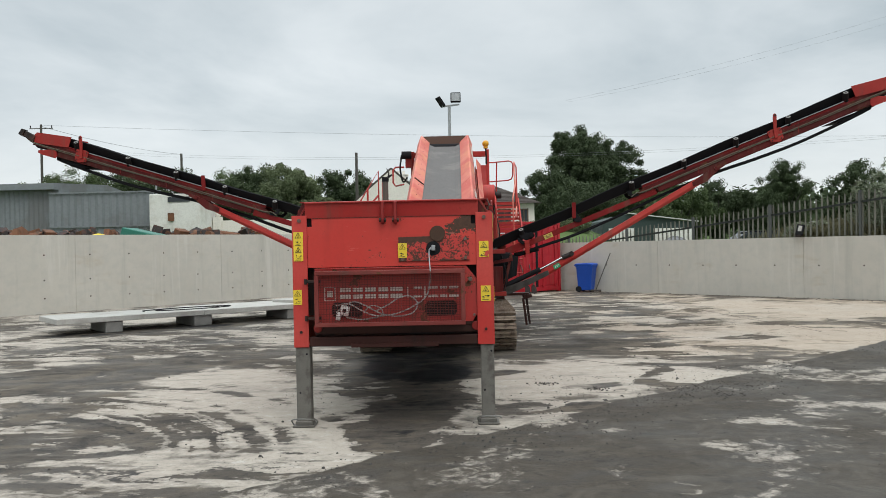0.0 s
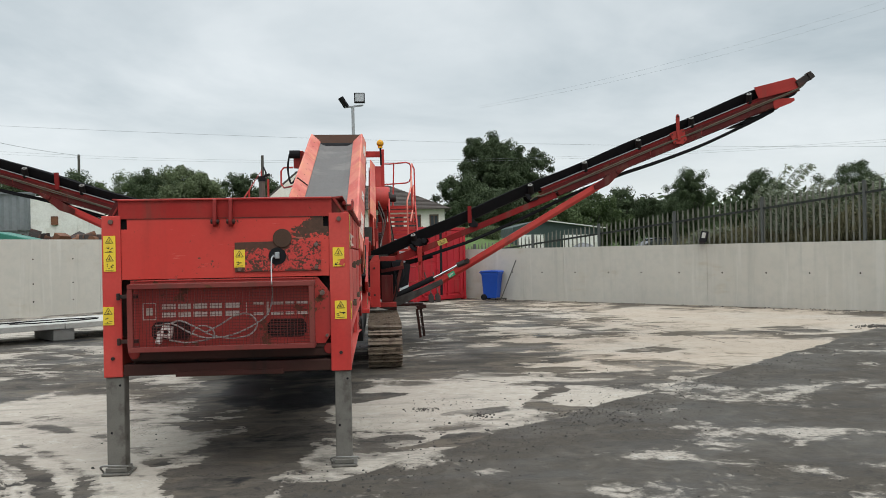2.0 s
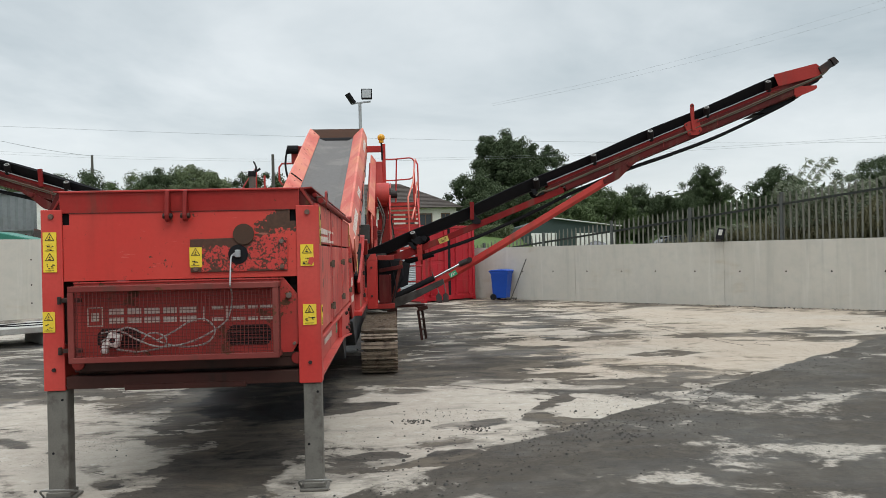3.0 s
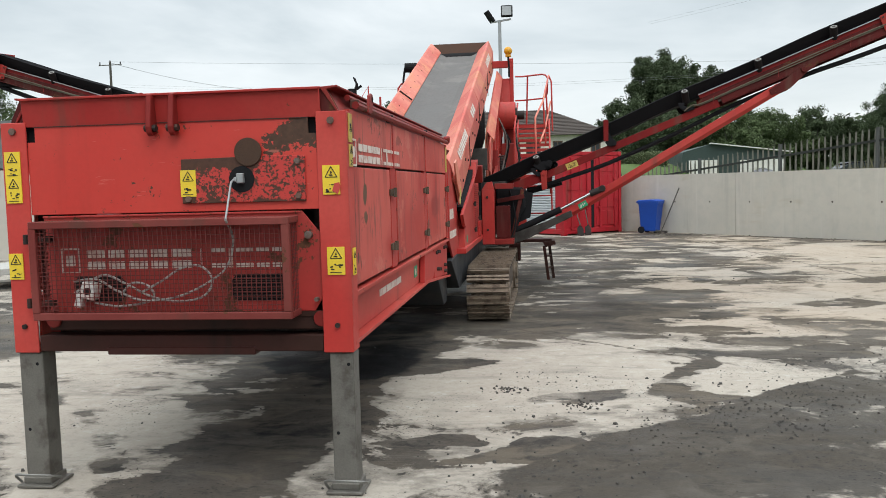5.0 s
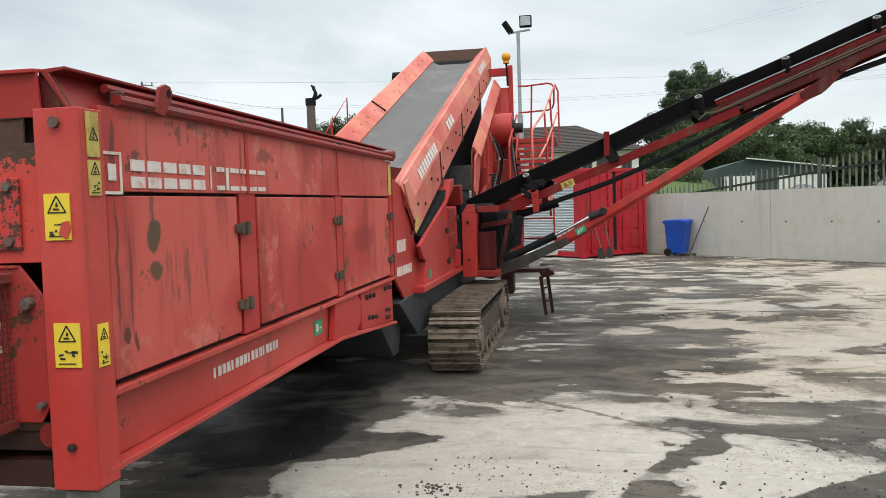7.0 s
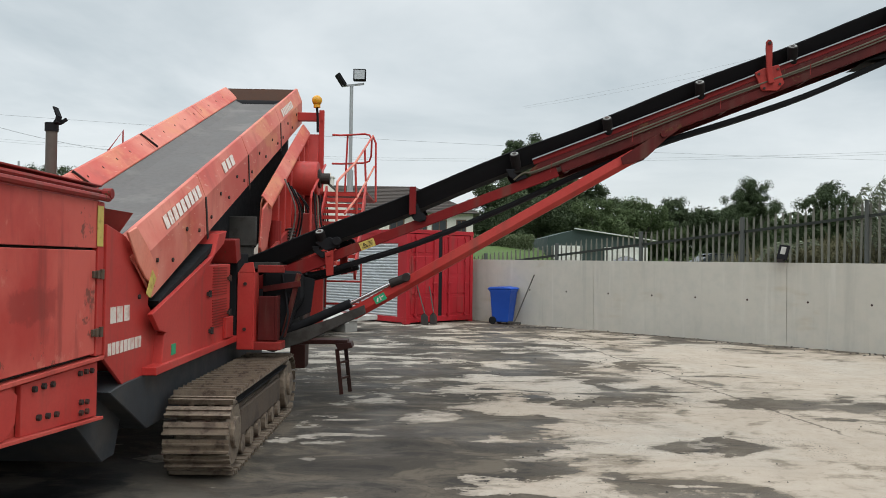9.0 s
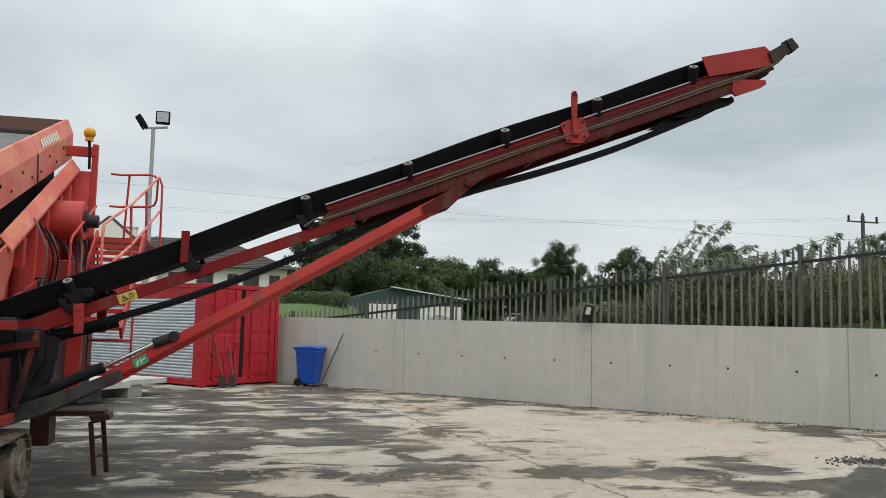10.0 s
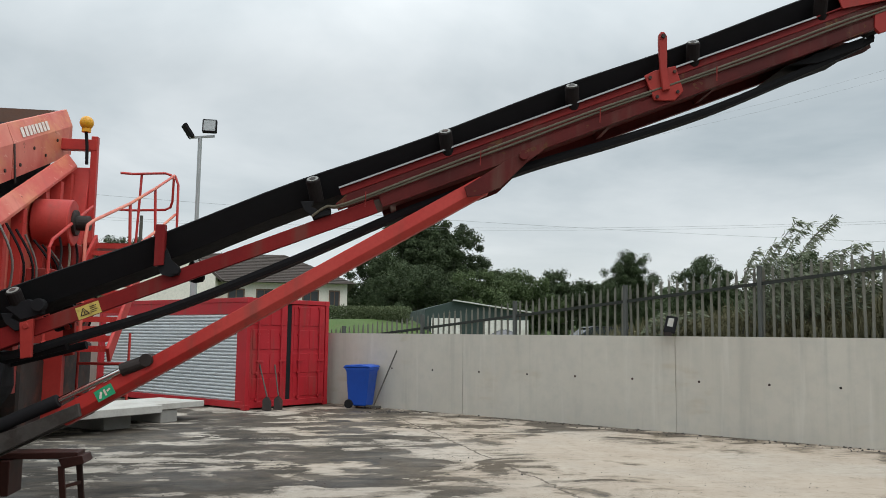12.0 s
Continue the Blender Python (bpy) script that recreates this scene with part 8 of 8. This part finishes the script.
def sheds():
    s = thing("metal_shed", (-23.5, 42, 2), "large grey corrugated metal shed", "shed")
    b = B()
    corrugated(b, -33, -20.6, 42, 1.4, 5.0)
    part("wall", b, SHEET, s)
    b = B()
    prism(b, [(41.6, 5.0), (41.6, 5.32), (48, 5.7), (54, 5.1), (54, 5.0)], "x", -33.2, -20.5)
    part("roof", b, SHEET, s)
    b = B()
    box(b, -20.7, -20.5, 42.1, 54, 1.4, 5.0)
    part("end_wall", b, SHEET, s)
    f = thing("sheet_fence", (-18.2, 41.5, 2), "tall grey corrugated sheet fence", "fence")
    b = B()
    corrugated(b, -20.55, -15.25, 41.2, 1.4, 4.75, 0.35, 0.07)
    part("sheet", b, SHEET, f)
    for z in (4.72, 3.0):
        b = B()
        box(b, -20.55, -14.85, 41.12, 41.19, z, z + 0.07)
        part("fence_rail", b, SHEET, f)
    c = thing("site_cabin", (-14.7, 40.5, 2), "off-white site cabin with a dark window", "cabin")
    b = B()
    box(b, -15.2, -12.65, 40.5, 43, 1.6, 4.55)
    part("body", b, CABIN, c, "", 0.03)
    b = B()
    box(b, -14.05, -13.1, 40.46, 40.49, 1.9, 4.1)
    d = part("door", b, CABIN, c, "white cabin door", 0.01)
    b = B()
    box(b, -14.25, -13.15, 40.44, 40.455, 4.15, 4.40)
    part("vent_window", b, GLASS, c)
    b = B()
    box(b, -14.25, -13.95, 40.40, 40.455, 3.2, 3.6)
    part("meter_box", b, RUST, c)
    w = thing("boundary_wall", (-12, 42.5, 2), "cream garden wall with a ball finial", "wall", "", 0, "structure")
    b = B()
    box(b, -12.8, -8.0, 42.5, 42.7, 1.4, 3.25)
    box(b, -12.6, -12.2, 42.4, 42.8, 1.4, 3.45)
    bmesh.ops.create_uvsphere(b, u_segments=10, v_segments=8, radius=0.16, matrix=Matrix.Translation((-12.4, 42.6, 3.58)))
    part("cream_wall", b, RENDER_WALL, w)
    # green shed by the field
    g = thing("green_shed", (11, 50, 1.5), "low dark green sheet shed with a white end", "shed")
    b = B()
    prism(b, [(8.6, 1.0), (14.2, 1.0), (14.2, 2.85), (10.4, 3.42), (8.9, 3.0)], "y", 50, 58)
    part("body", b, DARKSHEET, g)
    b = B()
    beam(b, (10.3, 49.9, 3.46), (14.6, 49.9, 2.88), 0.3, 0.05)
    part("roof_edge", b, CABIN, g)
    b = B()
    corrugated(b, 9.2, 10.7, 49.85, 1.0, 2.55, 0.3, 0.05)
    part("white_end", b, CABIN, g)
    b = B()
    corrugated(b, 11.9, 14.2, 49.85, 1.0, 2.50, 0.3, 0.05)
    part("white_end", b, CABIN, g)


sheds()


def scrap():
    rnd = random.Random(31)
    for i in range(84):
        x = -21 + 12.5 * rnd.random()
        y = 33.2 + 2.5 * rnd.random()
        z0 = terrain(x, y) - 0.1
        b = B()
        s = rnd.uniform(0.25, 0.7)
        m = Matrix.Translation((x, y, z0 + 0.55)) @ Euler((rnd.uniform(-0.5, 0.5), rnd.uniform(-0.5, 0.5), rnd.uniform(0, 3))).to_matrix().to_4x4()
        if i % 3:
            box(b, -s, s, -0.12, 0.12, -0.5, rnd.uniform(0.0, 0.25), m)
            box(b, -s * 0.6, s * 0.3, -0.2, 0.2, -0.5, rnd.uniform(0.1, 0.4), m)
        else:
            tube(b, m @ Vector((-s, 0, 0)), m @ Vector((s, 0, 0.1)), 0.14, 10)
            box(b, -0.1, 0.1, -0.1, 0.1, -0.6, 0, m)
        single("scrap_piece", b, RUST if i % 2 else GRIME_AND_SHADE, "rusty scrap metal heaped behind the wall", "scrap", "", "scrap heap", 0.01)
    b = B()
    bmesh.ops.create_uvsphere(b, u_segments=14, v_segments=8, radius=0.42, matrix=Matrix.Translation((-13.9, 31.8, 2.1)) @ Matrix.Diagonal((1.1, 0.8, 0.8, 1)))
    box(b, -14.5, -13.3, 31.6, 32.0, 1.5, 2.1)
    single("yellow_drum", b, YELLOW, "yellow plant cover behind the wall", "drum", "", "", 0, True)
    b = B()
    prism(b, [(-13.2, 1.7), (-11.2, 1.7), (-11.2, 2.25), (-12.9, 2.65)], "y", 31.6, 33)
    single("tarpaulin", b, TARP, "green tarpaulin over stored goods", "tarpaulin", "", "", 0.03)


scrap()


def pole(x, y, top, arm=0.0, r=0.14, metal=False, label="weathered wooden utility pole"):
    t = thing("utility_pole", (x, y, terrain(x, y)), label, "pole", "utility poles")
    b = B()
    tube(b, (x, y, terrain(x, y) - 0.3), (x, y, top), r, 10, r * 0.75)
    part("shaft", b, GALV if metal else WOODP, t, "", 0, True)
    if arm:
        b = B()
        beam(b, (x - arm, y, top - 0.35), (x + arm, y, top - 0.35), 0.07, 0.08)
        part("crossarm", b, WOODP, t)
        for dx in (-arm * 0.9, 0, arm * 0.9):
            b = B()
            tube(b, (x + dx, y, top - 0.3), (x + dx, y, top - 0.02 + (0.15 if dx == 0 else 0)), 0.06, 8)
            part("insulator", b, GRIME_AND_SHADE, t)


pole(-7.8, 64.3, 9.2)
pole(-35.1, 104, 14.3, 0, 0.2)
pole(-45.0, 88.2, 15.8, 1.3, 0.16)
pole(-16.5, 45, 6.0, 0, 0.06, True, "slim grey metal post")
pole(35.55, 45.3, 8.0, 1.0, 0.13)


LINE_METAL = plain("weathered_line_metal", (0.22, 0.235, 0.245), 0.6, 0.2, 0.15, 3, 0.05)


def wire(a, c, sag, r):
    a, c = Vector(a), Vector(c)
    pts = []
    for i in range(25):
        f = i / 24
        p = a.lerp(c, f)
        p.z -= sag * 4 * f * (1 - f)
        pts.append(p)
    b = B()
    pipe(b, pts, r, 5)
    single("overhead_wire", b, LINE_METAL, "thin overhead power line", "wire", "", "power lines")


wire((-45, 88.2, 15.7), (-35.1, 104, 14.2), 0.4, 0.02)
wire((-45, 88.2, 15.8), (170, 96, 16.0), 3.0, 0.012)
wire((34.5, 45.5, 7.7), (-30, 62, 9.5), 1.2, 0.005)
wire((35.3, 45.6, 7.9), (-30, 62.2, 9.7), 1.25, 0.005)
wire((36.1, 45.5, 7.7), (70, 30, 9.0), 0.6, 0.0075)
wire((11, 80, 15.5), (60, 70, 27), 1.2, 0.0055)
wire((11, 82, 16.0), (62, 70, 28.5), 1.2, 0.0055)

# hedge and stock in the field behind the corner
rng_h = np.random.default_rng(5)
n_h = 16000
P_h = np.stack([rng_h.uniform(2.6, 8.2, n_h), 50.4 + 0.8 * rng_h.random(n_h), 2.35 + 0.72 * rng_h.random(n_h)], axis=1) + rng_h.normal(size=(n_h, 3)) * 0.05
V, F = leaf_quads(rng_h, P_h, [0.05] * n_h, 1, 0.045)
tagged(new("hedge", leaf_mesh("hedge", V, F, LEAF_HEDGE)), "clipped hedge at the end of the field", "hedge", "", "stuff")

# parked car and gravel heap beyond the fence
CARPAINT = plain("black_car_paint", (0.012, 0.013, 0.016), 0.2, 0, 0.1, 3, 0.02)


def parked_car():
    x0, y0 = 14.0, 44.6
    z0 = terrain(x0 + 2, y0 + 0.9)
    c = thing("parked_car", (x0 + 2.1, y0 + 0.9, z0), "black parked hatchback beyond the fence", "car")
    b = B()
    prism(b, [(x0, z0 + 0.3), (x0 + 4.2, z0 + 0.3), (x0 + 4.2, z0 + 0.75), (x0 + 3.9, z0 + 0.92), (x0 + 1.1, z0 + 0.95), (x0 + 0.1, z0 + 0.8)], "y", y0, y0 + 1.75)
    body = part("body", b, CARPAINT, c, "", 0.05, True)
    b = B()
    prism(b, [(x0 + 0.95, z0 + 0.94), (x0 + 4.0, z0 + 0.92), (x0 + 3.55, z0 + 1.40), (x0 + 1.75, z0 + 1.42)], "y", y0 + 0.12, y0 + 1.63)
    part("glasshouse", b, GLASS, body, "dark glass", 0.03)
    b = B()
    prism(b, [(x0 + 1.6, z0 + 1.40), (x0 + 3.65, z0 + 1.38), (x0 + 3.5, z0 + 1.46), (x0 + 1.85, z0 + 1.47)], "y", y0 + 0.12, y0 + 1.63)
    part("roof", b, CARPAINT, body, "", 0.02)
    for wx in (x0 + 0.8, x0 + 3.4):
        for wy in (y0 - 0.01, y0 + 1.56):
            b = B()
            tube(b, (wx, wy, z0 + 0.31), (wx, wy + 0.2, z0 + 0.31), 0.31, 18)
            part("wheel", b, BLACK, c, "", 0.02, True)


parked_car()
b = B()
gz = terrain(10.6, 40)
rnd = random.Random(3)
rows = [[b.verts.new((10.6 + r * math.cos(a) * 1.0 + rnd.gauss(0, 0.03), 40 + r * math.sin(a) * 0.9, gz - 0.05 + h + rnd.gauss(0, 0.03))) for a in [i * math.pi / 12 for i in range(24)]] for r, h in ((1.9, 0.0), (1.3, 0.55), (0.8, 1.0), (0.35, 1.25), (0.05, 1.32))]
for r0, r1 in zip(rows, rows[1:]):
    for i in range(24):
        b.faces.new((r0[i], r0[(i + 1) % 24], r1[(i + 1) % 24], r1[i]))
single("gravel_heap", b, GRAVEL, "heap of grey gravel beyond the fence", "heap", "", "", 0, True)

# loose stones and crumbs on the yard
def debris():
    rnd = random.Random(12)
    V, F = [], []
    cube = [(-1, -1, 0), (1, -1, 0), (1, 1, 0), (-1, 1, 0), (-0.6, -0.6, 1), (0.6, -0.5, 1), (0.5, 0.6, 1), (-0.6, 0.5, 1)]
    fc = [(0, 1, 5, 4), (1, 2, 6, 5), (2, 3, 7, 6), (3, 0, 4, 7), (4, 5, 6, 7)]
    spots = []
    for _ in range(900):
        spots.append((rnd.uniform(-6, 9), rnd.uniform(4, 22)))
    for _ in range(500):
        x = rnd.uniform(-1, 5)
        spots.append((x + rnd.gauss(0, 0.3), 6.7 + 0.92 * x + rnd.gauss(0, 0.35)))
    for cx, cy, n, r in ((1.5, 10.0, 40, 0.28), (1.9, 9.0, 60, 0.5), (3.3, 9.7, 50, 0.6), (5.2, 27.3, 160, 0.4), (13.4, 17.6, 90, 0.7)):
        for _ in range(n):
            spots.append((cx + rnd.gauss(0, r), cy + rnd.gauss(0, r * 0.6)))
    for _ in range(320):
        p = J1 + RD * rnd.uniform(-3, 12) - RN * abs(rnd.gauss(0.05, 0.25))
        spots.append((p.x, p.y))
    for x, y in spots:
        s = rnd.uniform(0.002, 0.0075) * (2.0 if rnd.random() < 0.08 else 1)
        a = rnd.uniform(0, 6.28)
        k = len(V)
        for vx, vy, vz in cube:
            px, py = vx * s * rnd.uniform(0.7, 1.3), vy * s * rnd.uniform(0.6, 1.1)
            V.append((x + px * math.cos(a) - py * math.sin(a), y + px * math.sin(a) + py * math.cos(a), 0.001 + vz * s * 1.1))
        F += [tuple(k + i for i in f) for f in fc]
    tagged(new("loose_stones", quads("loose_stones", V, F, BLOCKDARK)), "loose dark stones and crumbs on the yard", "stones", "", "stuff")


BLOCKDARK = plain("dark_stone", (0.07, 0.065, 0.06), 0.9, 0, 0.4, 20, 0.3)
debris()
